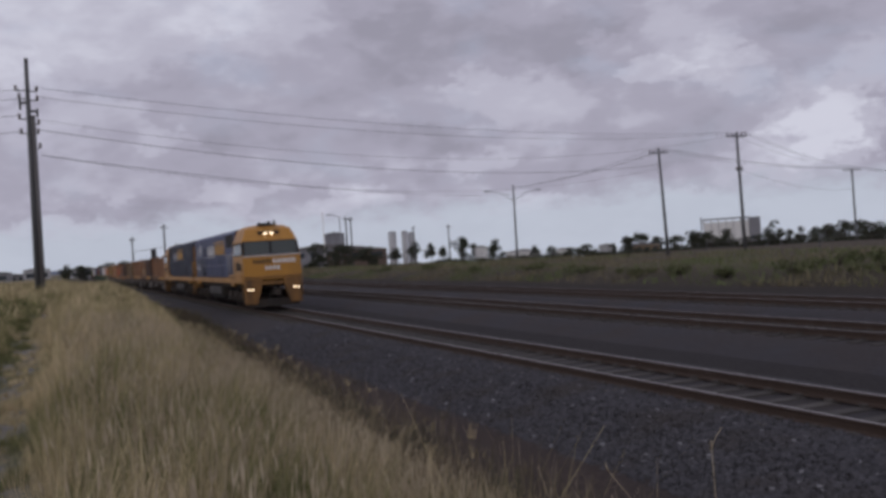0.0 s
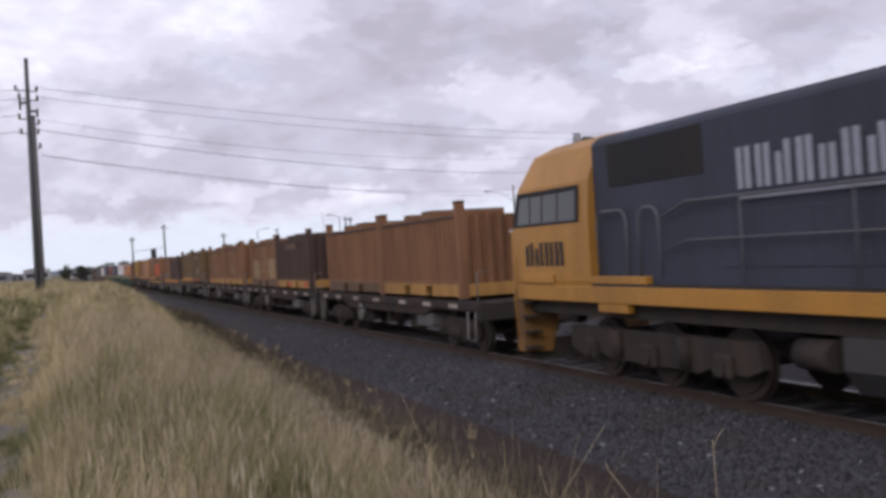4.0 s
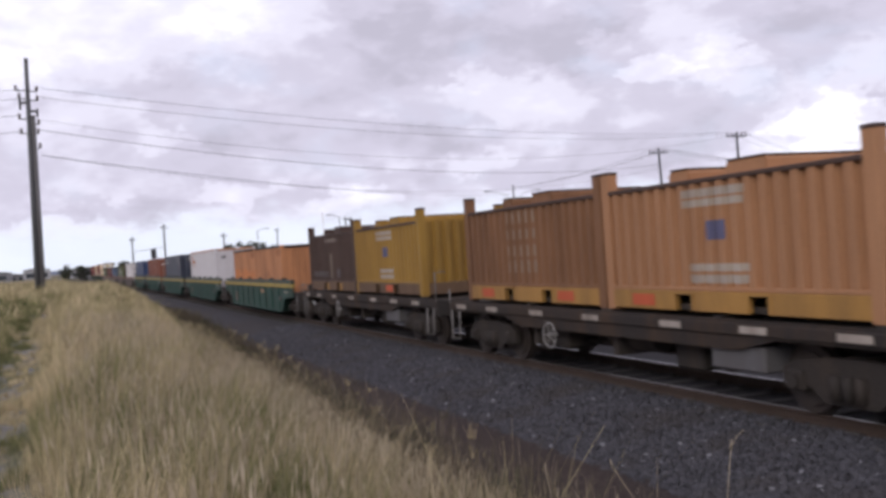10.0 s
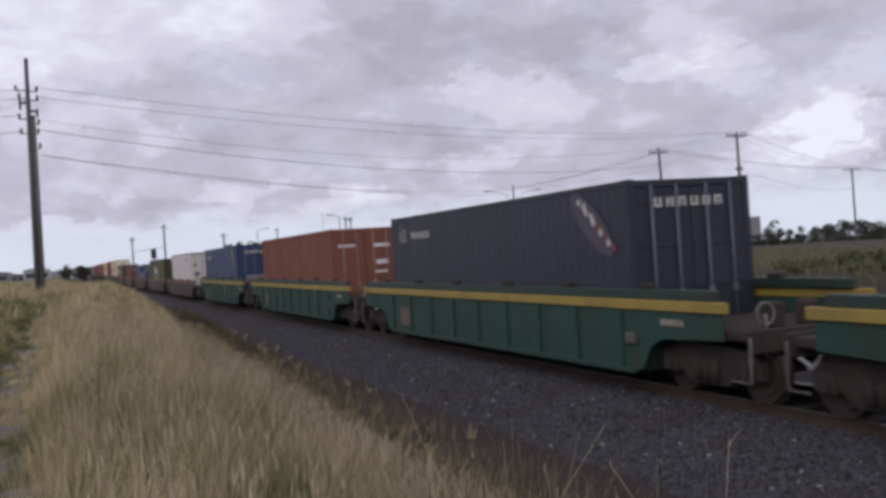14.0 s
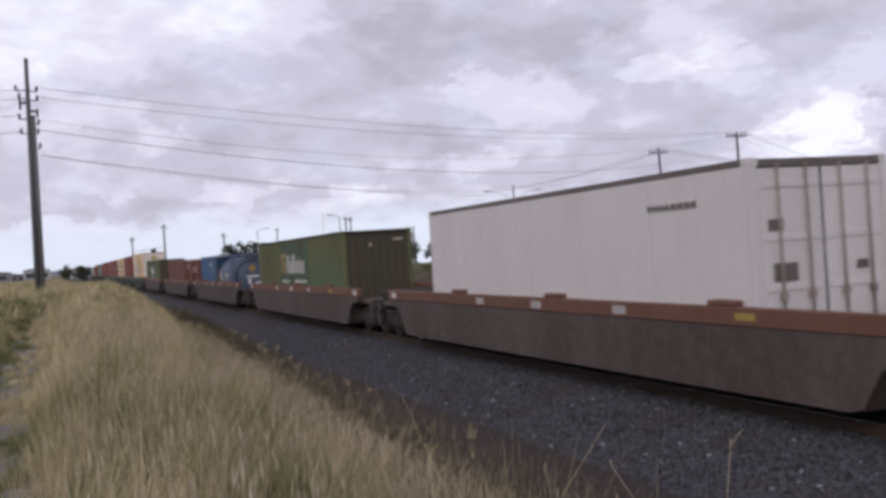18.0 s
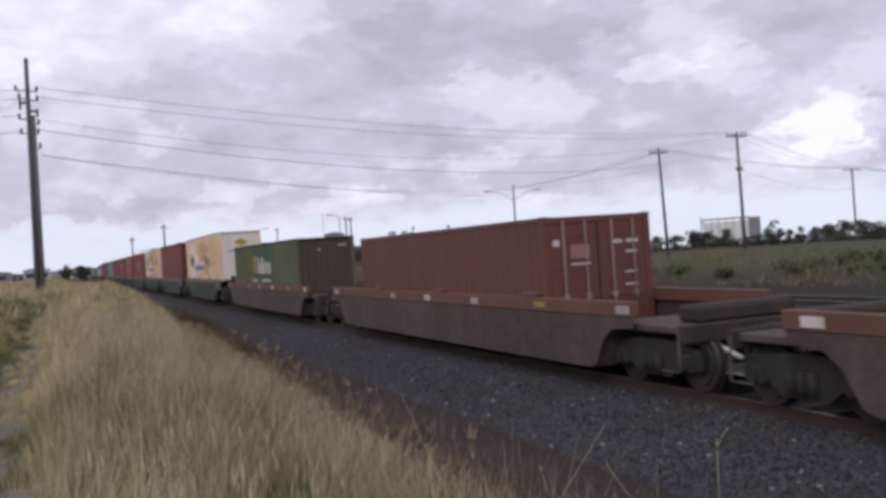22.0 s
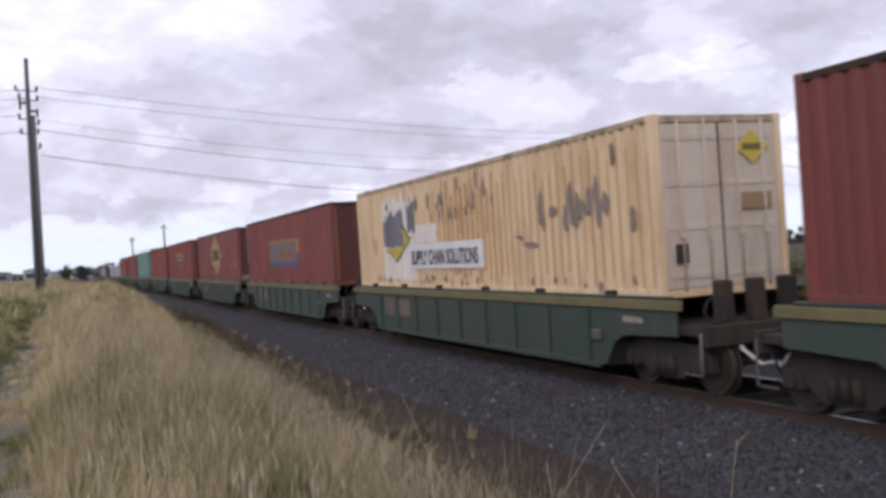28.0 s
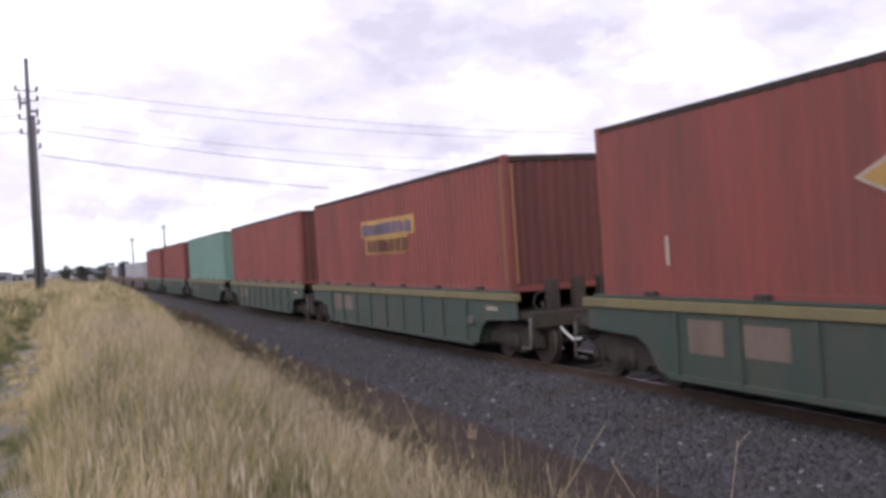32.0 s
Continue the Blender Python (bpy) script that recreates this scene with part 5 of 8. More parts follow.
def build_ground():
    xs = sorted(set([-4000, -1500, -600, -250, -120, -60, -30, -15] + [round(v, 2) for v in np.arange(-9, 9, 0.4)] + [round(v, 2) for v in np.arange(9, 27, 2.0)]
                    + [round(v, 2) for v in np.arange(27, 62, 1.5)] + [70, 90, 120, 170, 250, 400, 700, 1300, 2400, 4000]))
    ys = sorted(set([-4000, -2000, -1000, -500, -250, -120, -60, -30] + [round(v, 2) for v in np.arange(-15, 60, 0.8)] + [round(v, 2) for v in np.arange(60, 150, 4)]
                    + [170, 200, 250, 320, 420, 600, 900, 1400, 2400, 4000]))
    v = [(x, y, ground_z(x, y)) for y in ys for x in xs]
    n = len(xs)
    f = [(j * n + i, j * n + i + 1, (j + 1) * n + i + 1, (j + 1) * n + i) for j in range(len(ys) - 1) for i in range(n - 1)]
    me = bpy.data.meshes.new("ground")
    me.from_pydata(v, [], f)
    me.polygons.foreach_set("use_smooth", [True] * len(f))
    m = bpy.data.materials.new("ground_soil")
    m.use_nodes = True
    nt = m.node_tree
    p = nt.nodes["Principled BSDF"]
    p.inputs["Roughness"].default_value = 0.95
    p.inputs["Specular IOR Level"].default_value = 0.15
    geo = nt.nodes.new("ShaderNodeNewGeometry")
    sep_n = nt.nodes.new("ShaderNodeSeparateXYZ")
    nt.links.new(geo.outputs["Position"], sep_n.inputs[0])
    n1 = nt.nodes.new("ShaderNodeTexNoise")
    n1.inputs["Scale"].default_value, n1.inputs["Detail"].default_value = 0.5, 8.0
    nt.links.new(geo.outputs["Position"], n1.inputs["Vector"])
    # across the line: grass soil, red-brown cess, dark fines, weedy field
    wob = nt.nodes.new("ShaderNodeMath")
    wob.operation = "MULTIPLY_ADD"
    wob.inputs[1].default_value = 1.6
    nt.links.new(n1.outputs[0], wob.inputs[0])
    nt.links.new(sep_n.outputs[0], wob.inputs[2])
    mr = nt.nodes.new("ShaderNodeMapRange")
    mr.inputs[1].default_value, mr.inputs[2].default_value = -4.0, 46.0
    nt.links.new(wob.outputs[0], mr.inputs[0])
    ramp = nt.nodes.new("ShaderNodeValToRGB")
    stops = [(0.0, (0.20, 0.17, 0.105)), (0.058, (0.14, 0.13, 0.075)), (0.070, (0.10, 0.105, 0.06)), (0.078, (0.19, 0.18, 0.165)), (0.084, (0.18, 0.17, 0.15)), (0.094, (0.10, 0.10, 0.055)), (0.150, (0.10, 0.088, 0.055)), (0.172, (0.062, 0.050, 0.040)), (0.215, (0.054, 0.041, 0.036)), (0.245, (0.034, 0.031, 0.032)), (0.645, (0.034, 0.031, 0.031)),
             (0.70, (0.040, 0.034, 0.030)), (0.83, (0.095, 0.082, 0.054)), (1.0, (0.085, 0.070, 0.052))]
    while len(ramp.color_ramp.elements) < len(stops):
        ramp.color_ramp.elements.new(0.5)
    for e, (q, c) in zip(ramp.color_ramp.elements, stops):
        e.position, e.color = q, (*c, 1)
    nt.links.new(mr.outputs[0], ramp.inputs[0])
    n2 = nt.nodes.new("ShaderNodeTexNoise")
    n2.inputs["Scale"].default_value, n2.inputs["Detail"].default_value = 14.0, 5.0
    nt.links.new(geo.outputs["Position"], n2.inputs["Vector"])
    mv = nt.nodes.new("ShaderNodeMapRange")
    mv.inputs[1].default_value, mv.inputs[2].default_value, mv.inputs[3].default_value, mv.inputs[4].default_value = 0.3, 0.7, 0.6, 1.4
    nt.links.new(n2.outputs[0], mv.inputs[0])
    hsv = nt.nodes.new("ShaderNodeHueSaturation")
    nt.links.new(ramp.outputs[0], hsv.inputs["Color"])
    nt.links.new(mv.outputs[0], hsv.inputs["Value"])
    nt.links.new(hsv.outputs[0], p.inputs["Base Color"])
    b = nt.nodes.new("ShaderNodeBump")
    b.inputs["Strength"].default_value, b.inputs["Distance"].default_value = 0.8, 0.05
    nt.links.new(n2.outputs[0], b.inputs["Height"])
    nt.links.new(b.outputs[0], p.inputs["Normal"])
    me.materials.append(m)
    tagged(new("ground", me), "dry grassy railway land with dark cinders between the tracks", "ground", kind="structure")


build_ground()


def ballast_bed(name, xc, crest, toe, label):
    """A long bed of stone with sloping shoulders."""
    ys = list(np.arange(-600, -20, 60)) + list(np.arange(-20, 90, 1.0)) + list(np.arange(90, 1500, 60))
    prof = [(-toe, -0.62), (-crest - 0.5, -0.34), (-crest, -0.22), (-0.9, -0.20), (0, -0.21), (0.9, -0.20), (crest, -0.22), (crest + 0.5, -0.34), (toe, -0.62)]
    g = Geo()
    for y in ys:
        for i, (x, z) in enumerate(prof):
            jig = 0.0 if i in (3, 4, 5) else 1.0
            g.v.append((xc + x + jig * 0.10 * noise.noise((x, y * 0.6, xc)), y, z + jig * 0.03 * noise.noise((x * 2, y * 0.9, 3.0))))
    n = len(prof)
    for j in range(len(ys) - 1):
        for i in range(n - 1):
            g.face((j * n + i, j * n + i + 1, (j + 1) * n + i + 1, (j + 1) * n + i), True)
    return tagged(part(name, g, M_BALLAST), label, "ballast", kind="structure")


ballast_bed("ballast_near", D, 1.75, 3.75, "dark grey crushed stone ballast under the near track")
ballast_bed("ballast_far", 17.3, 1.7, 3.2, "dark ballast under the second track")
ballast_bed("ballast_siding", 23.3, 1.6, 2.8, "dark ballast under the far siding")

RAIL = [(-0.07, -0.17), (0.07, -0.17), (0.07, -0.155), (0.012, -0.13), (0.012, -0.045), (0.034, -0.035), (0.034, -0.004), (0.028, 0.0),
        (-0.028, 0.0), (-0.034, -0.004), (-0.034, -0.035), (-0.012, -0.045), (-0.012, -0.13), (-0.07, -0.155)]


def track(name, xc, y0, y1, near):
    T = tagged(new(name), "standard gauge railway track with worn steel rails on sleepers", "railway track", kind="structure")
    T.location = (xc, 0, 0)
    for s in (-1, 1):
        pr = [(x + s * 0.7525, z) for x, z in RAIL]
        r = part("rail", Geo().prism(pr, "y", -600, 1500), M_RAILWEB, T, "rusty rail with a polished running surface")
        part("running_surface", Geo().box(s * 0.7525 - 0.026, s * 0.7525 + 0.026, -600, 1500, -0.002, 0.0025), M_RAILHEAD, r, "polished rail head")
    sl = Geo().prism([(-1.25, -0.17), (-0.5, -0.185), (0.5, -0.185), (1.25, -0.17), (1.25, -0.34), (-1.25, -0.34)], "y", -0.12, 0.12)
    for s in (-0.7525, 0.7525):
        for e in (-0.13, 0.13):
            sl.box(s + e - 0.03, s + e + 0.03, -0.07, 0.07, -0.18, -0.13)
    me = mesh_of("sleeper", sl, M_SLEEPER)
    y = y0
    while y < y1:
        o = part("sleeper", me, None, T)
        o.location = (0.012 * math.sin(y * 7), y, 0.006 * math.sin(y * 3.1))
        y += 0.667
    far = Geo()
    while y < (420 if near else 200):
        far.box(-1.25, 1.25, y - 0.12, y + 0.12, -0.34, -0.175)
        y += 0.667
    tagged(part("sleepers", far, M_SLEEPER, T), "far sleepers of the track", kind="stuff")
    return T


track("track_near", D, 2.0, 130.0, True)
track("track_far", 17.3, 8.0, 110.0, False)
track("track_siding", 23.3, 14.0, 80.0, False)

# ---- train: locomotives ----
M_STARDULL = surf("sooty_white_paint", (0.095, 0.10, 0.115), 0.7, dirt_amt=0.6, dirt=(0.045, 0.046, 0.055))
lead = locomotive()
rides(lead, 48.72)
second = copy_thing(lead, pose(0, 0, 0))
rides(second, 89.35, 0.0, 180.0)
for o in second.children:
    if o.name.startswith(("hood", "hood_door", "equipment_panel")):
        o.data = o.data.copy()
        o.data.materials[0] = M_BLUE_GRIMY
    elif o.name.startswith("star_emblem"):
        o.data = o.data.copy()
        o.data.materials[0] = M_STARDULL
    elif o.name.startswith("lettering") and o.data.materials[0] is M_WHITE:
        o.data = o.data.copy()
        o.data.materials[0] = M_STAR
    elif o.name.startswith(("handrail", "hoop_rail")):
        o.data = o.data.copy()
        o.data.materials[0] = M_HANDDULL
DULL = glow("unlit_lamp_lens", (0.25, 0.22, 0.2), 0.0)
for o in second.children:
    if o.name.startswith(("headlight", "ditch_light.")) and "box" not in o.name:
        o.data = o.data.copy()
        o.data.materials[0] = DULL
tagged(second, "blue and yellow six-axle diesel locomotive running cab last, lamps unlit")

# ---- train: flat wagons with ore containers ----
flats = {}
LOW_C = 158.65     # this wagon has the lower deck
for c, front, rear, rail_f, rail_r, yel in FLATS:
    yel = 2 if c == LOW_C else yel
    if yel not in flats:
        flats[yel] = flat_wagon(yel == 1, 0.2 if yel == 2 else 0.0)
        w = flats[yel]
    else:
        w = copy_thing(flats[yel], pose(0, 0, 0))
    rides(w, c)
bins = []
for k, (c, front, rear, rail_f, rail_r, yel) in enumerate(FLATS):
    for colour, rail, off in ((front, rail_f, -3.04), (rear, rail_r, 3.04)):
        if c == LOW_C and off < 0:
            b = ore_container(LABELS[colour], PAINTS[colour], rail, (("hatch_hood", -2.7, -0.58, 2.16), ("low_hatch", -0.579, 0.9, 2.08)))
        else:
            b = ore_container(LABELS[colour], PAINTS[colour], rail)
        rides(b, c + off, DECK - 0.2 if c == LOW_C else DECK)
        bins.append(b)
X = -1.226
P_BLUECHALK = paint("pale_blue_chalk", (0.19, 0.225, 0.26), 0.8, 0.6, (0.16, 0.10, 0.06), scale=3.0)
P_FAINTBUFF = paint("faint_buff_panel", (0.17, 0.135, 0.10), 0.8, 0.5)
P_FAINTGREY = paint("faint_grey_spray", (0.13, 0.11, 0.105), 0.8, 0.5)
P_SIGNDIM = paint("dull_blue_badge", (0.12, 0.12, 0.21), 0.8, 0.4)
P_BLUEFAINT = paint("faint_blue_spray", (0.15, 0.155, 0.165), 0.8, 0.6, (0.14, 0.07, 0.035))
red_spots = [(2, -2.6), (2, 0.2), (6, 1.6), (6, -0.2), (7, 1.5), (8, -2.4), (8, -0.3), (9, -2.5), (10, 1.8), (11, -2.2), (11, 1.7), (12, 1.6), (13, -1.9), (13, 1.6), (14, -0.6), (5, 1.6)]
for i, y in red_spots:
    part("red_patch", Geo().box(X - 0.004, X + 0.002, y, y + 0.62, 0.10, 0.28), P_RED, bins[i], "fluorescent orange-red patch")
for i in (8, 6, 12):
    part("red_patch", Geo().box(-0.35, 0.35, -3.008, -2.99, 0.10, 0.29), P_RED, bins[i], "orange-red patch on the end rail")
for i, y in ((8, -1.6), (8, 1.5), (9, -1.7), (9, 0.3)):
    part("yellow_plate", Geo().box(X - 0.005, X + 0.002, y, y + 0.42, 0.1, 0.27), M_YELLOWSILL, bins[i], "yellow plate")
word_rows = [(1.62, 1.86, 5), (1.30, 1.50, 2), (0.95, 1.18, 5), (0.62, 0.88, 5)]
for i, y0, y1 in ((3, -1.0, 0.6), (4, -0.5, 0.9), (5, -0.37, 1.3), (11, -0.5, 0.9), (13, -0.5, 0.8)):
    chalk_words(bins[i], y0, y1, word_rows, P_CHALKY, i)
chalk_words(bins[15], -0.75, 0.65, [(1.70, 1.82, 5)], P_OFFWHITE, 15)
part("pale_patch", on_ribs(*RIB_ORE, -0.19, 0.11, 0.45, 1.3), P_FAINTBUFF, bins[15], "faded buff panel")
part("graffiti", letters(Geo(), X, 0.35, 2.45, 0.50, 0.70, 10, 0.4, 22), P_FAINTGREY, bins[15], "faint grey spray paint as plain bars")
part("graffiti", letters(Geo(), X, -1.2, -0.8, 0.48, 0.78, 3, 0.35, 23), P_FAINTGREY, bins[15], "faint grey spray paint as plain bars")
for y in (0.36, -1.32):
    part("yellow_plate", Geo().box(X - 0.005, X + 0.002, y, y + 0.24, 0.05, 0.29), P_RAILMUS, bins[15], "worn yellow plate")
for i, y0, y1 in ((2, -0.8, 1.0), (10, -1.2, 0.3), (6, -0.6, 0.8), (9, -0.8, 0.5)):
    chalk_words(bins[i], y0, y1, [(1.60, 1.84, 5)] + ([(0.62, 0.95, 5)] if i == 6 else []), P_OFFWHITE if i == 6 else P_CHALKY, i)
for a, b in ((1.0, 2.5), (-2.7, -1.2)):
    part("pale_patch", on_ribs(*RIB_ORE, a, b, 0.42, 1.25), P_CREAMPATCH, bins[3], "cream painted lower panel")
# the big rounded patch with a dark mark on the front bin of the yellow-silled wagon
g = Geo()
rng = random.Random(4)
strips = [(2.8 - 0.08 * (i + 1), 2.8 - 0.08 * i) for i in range(59)]
for a, b in strips:
    t = max(0.0, (-1.25 - a) / 0.68)
    if t >= 1:
        continue
    half = 0.56 * math.sqrt(1 - t * t)
    ragged = 0.10 * abs(math.sin(a * 5.1)) * rng.random() + (0.10 if 0.3 < a < 0.8 else 0.0)
    h = on_ribs(*RIB_ORE, a, b, 1.0 - half + ragged, 1.0 + half)
    k = len(g.v)
    g.v += h.v
    for f in h.f:
        g.face([k + i for i in f])
part("painted_patch", g, P_RED, bins[10], "large faded orange-red painted patch")
part("dark_mark", Geo().box(X - 0.012, X - 0.006, -1.3, -0.2, 1.10, 1.17).box(X - 0.012, X - 0.006, -1.38, -1.28, 1.02, 1.28).box(X - 0.012, X - 0.006, -0.25, -0.13, 1.04, 1.22), P_DARK, bins[10], "dark painted mark")
for i in range(10):
    part("chalk_patch", on_ribs(*RIB_ORE, -2.66 + 0.08 * i, -2.58 + 0.08 * i, 1.02 + 0.05 * i + 0.05 * (i % 3), 1.72 - 0.02 * (i % 4)), P_BLUECHALK, bins[11], "pale blue patch")
part("graffiti", letters(Geo(), X, -0.95, 2.2, 0.50, 0.85, 9, 0.45, 21), P_BLUEFAINT, bins[9], "pale blue spray paint as plain bars")
for i in (12, 14):
    for z0, z1, a, b in ((1.71, 1.83, -0.6, 0.75), (1.57, 1.68, -0.55, 0.75), (0.63, 0.74, -0.7, 0.7), (0.46, 0.58, -0.65, 0.7)):
        part("lettering", on_ribs(*RIB_ORE, a, b, z0, z1), P_OFFWHITE, bins[i], "white lettering as plain bars")
    part("label_spot", on_ribs(*RIB_ORE, -0.2, 0.2, 1.08, 1.36), P_SIGNDIM, bins[i], "dull blue badge")

# ---- train: well wagons ----
g1 = green_wagon(M_GREEN, M_STRIPE, ((4.65, 5.38, 0.5, 0.96),))
GREEN_A = [221.3, 240.4, 259.2, 278.1, 297.6]
for i, c in enumerate(GREEN_A):
    w = rides(g1 if i == 0 else copy_thing(g1, pose(0, 0, 0)), c)
part("faded_label", Geo().prism([(-1.55, 1.18), (-2.7, 1.16), (-2.62, 1.02), (-1.9, 0.99)], "x", -1.358, -1.351), P_BUFFLABEL, g1, "faded buff label")
end_reservoir(w)
part("orange_tag", Geo().prism([(-1.65, 1.17), (-2.3, 1.22), (-2.8, 1.20), (-2.72, 1.04), (-2.35, 0.99), (-2.42, 0.84), (-2.15, 0.80), (-2.05, 0.98)], "x", -1.358, -1.351), M_ORANGETAG, w, "orange spray tag")
part("data_panel", Geo().box(-1.358, -1.351, 3.35, 4.05, 0.52, 0.96), P_DATA, w, "faded pinkish-grey data panel")
g2 = green_wagon(M_GREEN_OLD, M_STRIPE_OLD, ((4.8, 5.6, 0.70, 1.20), (3.45, 4.36, 0.73, 1.17)), low_rail=0.11)
tagged(g2, "grimy faded green container well wagon with a dull yellow stripe")
GREEN_B = [427.4, 447.2, 466.5, 485.7, 504.9, 524.8, 543.6, 563.0, 582.4, 601.8]
for i, c in enumerate(GREEN_B):
    w = rides(g2 if i == 0 else copy_thing(g2, pose(0, 0, 0)), c)
    if c == 504.9:
        end_reservoir(w)
        part("orange_tag", Geo().prism([(-1.74, 1.21), (-2.25, 1.17), (-2.75, 1.19), (-2.72, 1.07), (-2.2, 1.06), (-1.8, 1.1)], "x", -1.358, -1.351), M_ORANGETAG, w, "orange spray tag")
        part("orange_tag", Geo().box(-1.358, -1.351, -2.54, -2.07, 0.84, 0.92), M_ORANGETAG, w)
        part("stripe_patch", Geo().box(-1.406, -1.399, 0.05, 0.55, 1.32, 1.44), M_YELLOWSILL, w, "fresh yellow patch on the stripe")
b1 = brown_wagon()
BROWN = [318.5, 340.1, 362.1, 384.1, 406.4, 622.6, 644.5, 666.4, 688.3, 710.2]
for i, c in enumerate(BROWN):
    rides(b1 if i == 0 else copy_thing(b1, pose(0, 0, 0)), c)

# first green wells: two orange twenties, then forties
P_PINKLABEL = paint("faded_pink_label", (0.36, 0.17, 0.16), 0.7, 0.4)
P_BRIGHTORANGE = paint("bright_orange_paint", (0.52, 0.185, 0.05), 0.6, 0.5, (0.38, 0.14, 0.05), scale=1.4)
P_STAIN = paint("rust_stained_orange", (0.38, 0.16, 0.068), 0.75, 0.8, (0.20, 0.08, 0.036), scale=1.6)
LO = 0.50          # bottom of a box that stands down in the well
for off, pt in ((-3.06, P_ORANGE2), (3.06, P_ORANGE2)):
    q = container("faded orange ribbed 20-foot container in a green well wagon", 6.06, 2.59, pt, "panel", top=M_DARKSILL, depth=0.014)
    rides(q, 221.3 + off, LO)
    rng = random.Random(int(off * 10))
    for i in range(20 if off < 0 else 0):
        y = -2.9 + 0.28 * i
        part("rust_stain", on_ribs(6.06, 2.44, 0.28, 0.014, y + rng.uniform(0, 0.12), y + 0.27, 0.16, rng.uniform(0.3, 1.25), 0.003), P_STAIN, q, "rusty brown stain")
    for i in range(21 if off > 0 else 0):
        y = -2.9 + 0.275 * i
        part("bright_band", on_ribs(6.06, 2.44, 0.28, 0.014, y, y + 0.2749, 0.16, 1.45 + rng.uniform(-0.05, 0.22), 0.005), P_BRIGHTORANGE, q, "brighter orange lower band")
    for y0, y1, z0, z1 in ((-2.9, -2.0, 2.15, 2.42), (-0.3, 0.1, 1.2, 1.5)):
        part("rust_stain", on_ribs(6.06, 2.44, 0.28, 0.014, y0, y1, z0, z1, 0.003), P_STAIN, q)
q = container("white 40-foot container with orange roof edge, double doors shut", 12.19, 2.896, P_WHITE, "doors", top=P_ORANGETRIM, pitch=0.5, depth=0.02)
rides(q, 240.35, LO)
part("lettering", letters(Geo(), -1.23, 4.65, 5.35, 2.36, 2.60, 4, 0.25, 31), P_ORANGE, q, "orange lettering as plain bars")
part("lettering", letters(Geo(), -1.23, 3.5, 5.35, 2.08, 2.31, 9, 0.25, 32), P_ORANGE, q, "orange lettering as plain bars")
part("lettering", letters(Geo(), -1.23, 3.9, 5.35, 1.86, 1.91, 12, 0.3, 33), P_ORANGE, q)
end_rect(q, "end_plate", 6.095, -0.85, -0.6, 2.3, 2.45, M_UNDER, "dark plate")
end_rect(q, "end_plate", 6.095, 0.4, 0.6, 1.1, 1.25, M_UNDER)


def swoosh_box(label, pt, c, z, flat=True):
    """A 40-foot box with a pale round emblem, a small word and a red-and-white flash."""
    q = container(label, 12.19, 2.896, pt, "doors", pitch=0.28, depth=0.004, bars=P_STEELBAR)
    rides(q, c, z)
    rng = random.Random(8)
    g = Geo()
    for i in range(34):
        a, b = rng.gauss(5.08, 0.15), rng.gauss(2.32, 0.13)
        g.box(-1.236, -1.229, a, a + rng.uniform(0.03, 0.08), b, b + rng.uniform(0.03, 0.07))
    tagged(part("emblem", g, P_CHALK, q, "pale speckled round emblem"), kind="stuff")
    part("lettering", letters(Geo(), -1.232, 3.1, 4.5, 2.28, 2.46, 6, 0.35, 41), P_CHALK, q, "white lettering as plain bars")
    # a slanted oval flash: a dull ground, a chain of pale and red blocks on it
    oval = []
    for i in range(20):
        t = 2 * math.pi * i / 20
        u, v = 0.86 * math.cos(t), 0.30 * math.sin(t)
        oval.append((-4.92 - 0.77 * u + 0.64 * v, 2.22 - 0.62 * u - 0.72 * v))
    side_shape(q, "flash", 2.452, oval, P_FLASH, "dull violet slanted oval flash", 0.004)
    for i in range(5):
        a, b = -4.48 - 0.23 * i, 2.58 - 0.185 * i
        for k, (da, db, mat) in enumerate(((0.02, 0.06, P_CHALK), (-0.15, -0.02, P_FLASHRED if i > 1 else P_CHALK))):
            side_shape(q, "flash_block", 2.452, [(a + da, b + db), (a + da - 0.09, b + db + 0.06), (a + da - 0.15, b + db - 0.04), (a + da - 0.05, b + db - 0.1)], mat, "", 0.011)
    g = Geo()
    for i in range(6):
        x = -0.72 + 0.24 * i
        g.box(x, x + 0.05, -6.112, -6.105, 2.42, 2.58).box(x + 0.10, x + 0.15, -6.112, -6.105, 2.42, 2.58)
        g.box(x + 0.05, x + 0.10, -6.112, -6.105, 2.42 + 0.06 * (i % 3), 2.46 + 0.06 * (i % 3))
    part("end_lettering", g, P_CHALK, q, "white lettering as plain bars")
    return q


swoosh_box("dark navy 40-foot container with small white lettering", P_NAVY, 259.2, LO)
q = container("rust-orange 40-foot container with white door markings, doors shut", 12.19, 2.896, P_RUST, "doors", bars=P_BROWNBAR)
rides(q, 278.1, LO)
for x0, x1, z0, z1 in ((-0.95, -0.35, 2.25, 2.33), (0.35, 0.9, 2.2, 2.32), (0.4, 0.85, 1.6, 1.75), (0.35, 0.8, 1.3, 1.38)):
    end_rect(q, "door_marking", 6.095, x0, x1, z0, z1, M_TAG, "white door marking")
swoosh_box("royal blue 40-foot container with white emblem and lettering", P_BLUE, 297.65, LO)

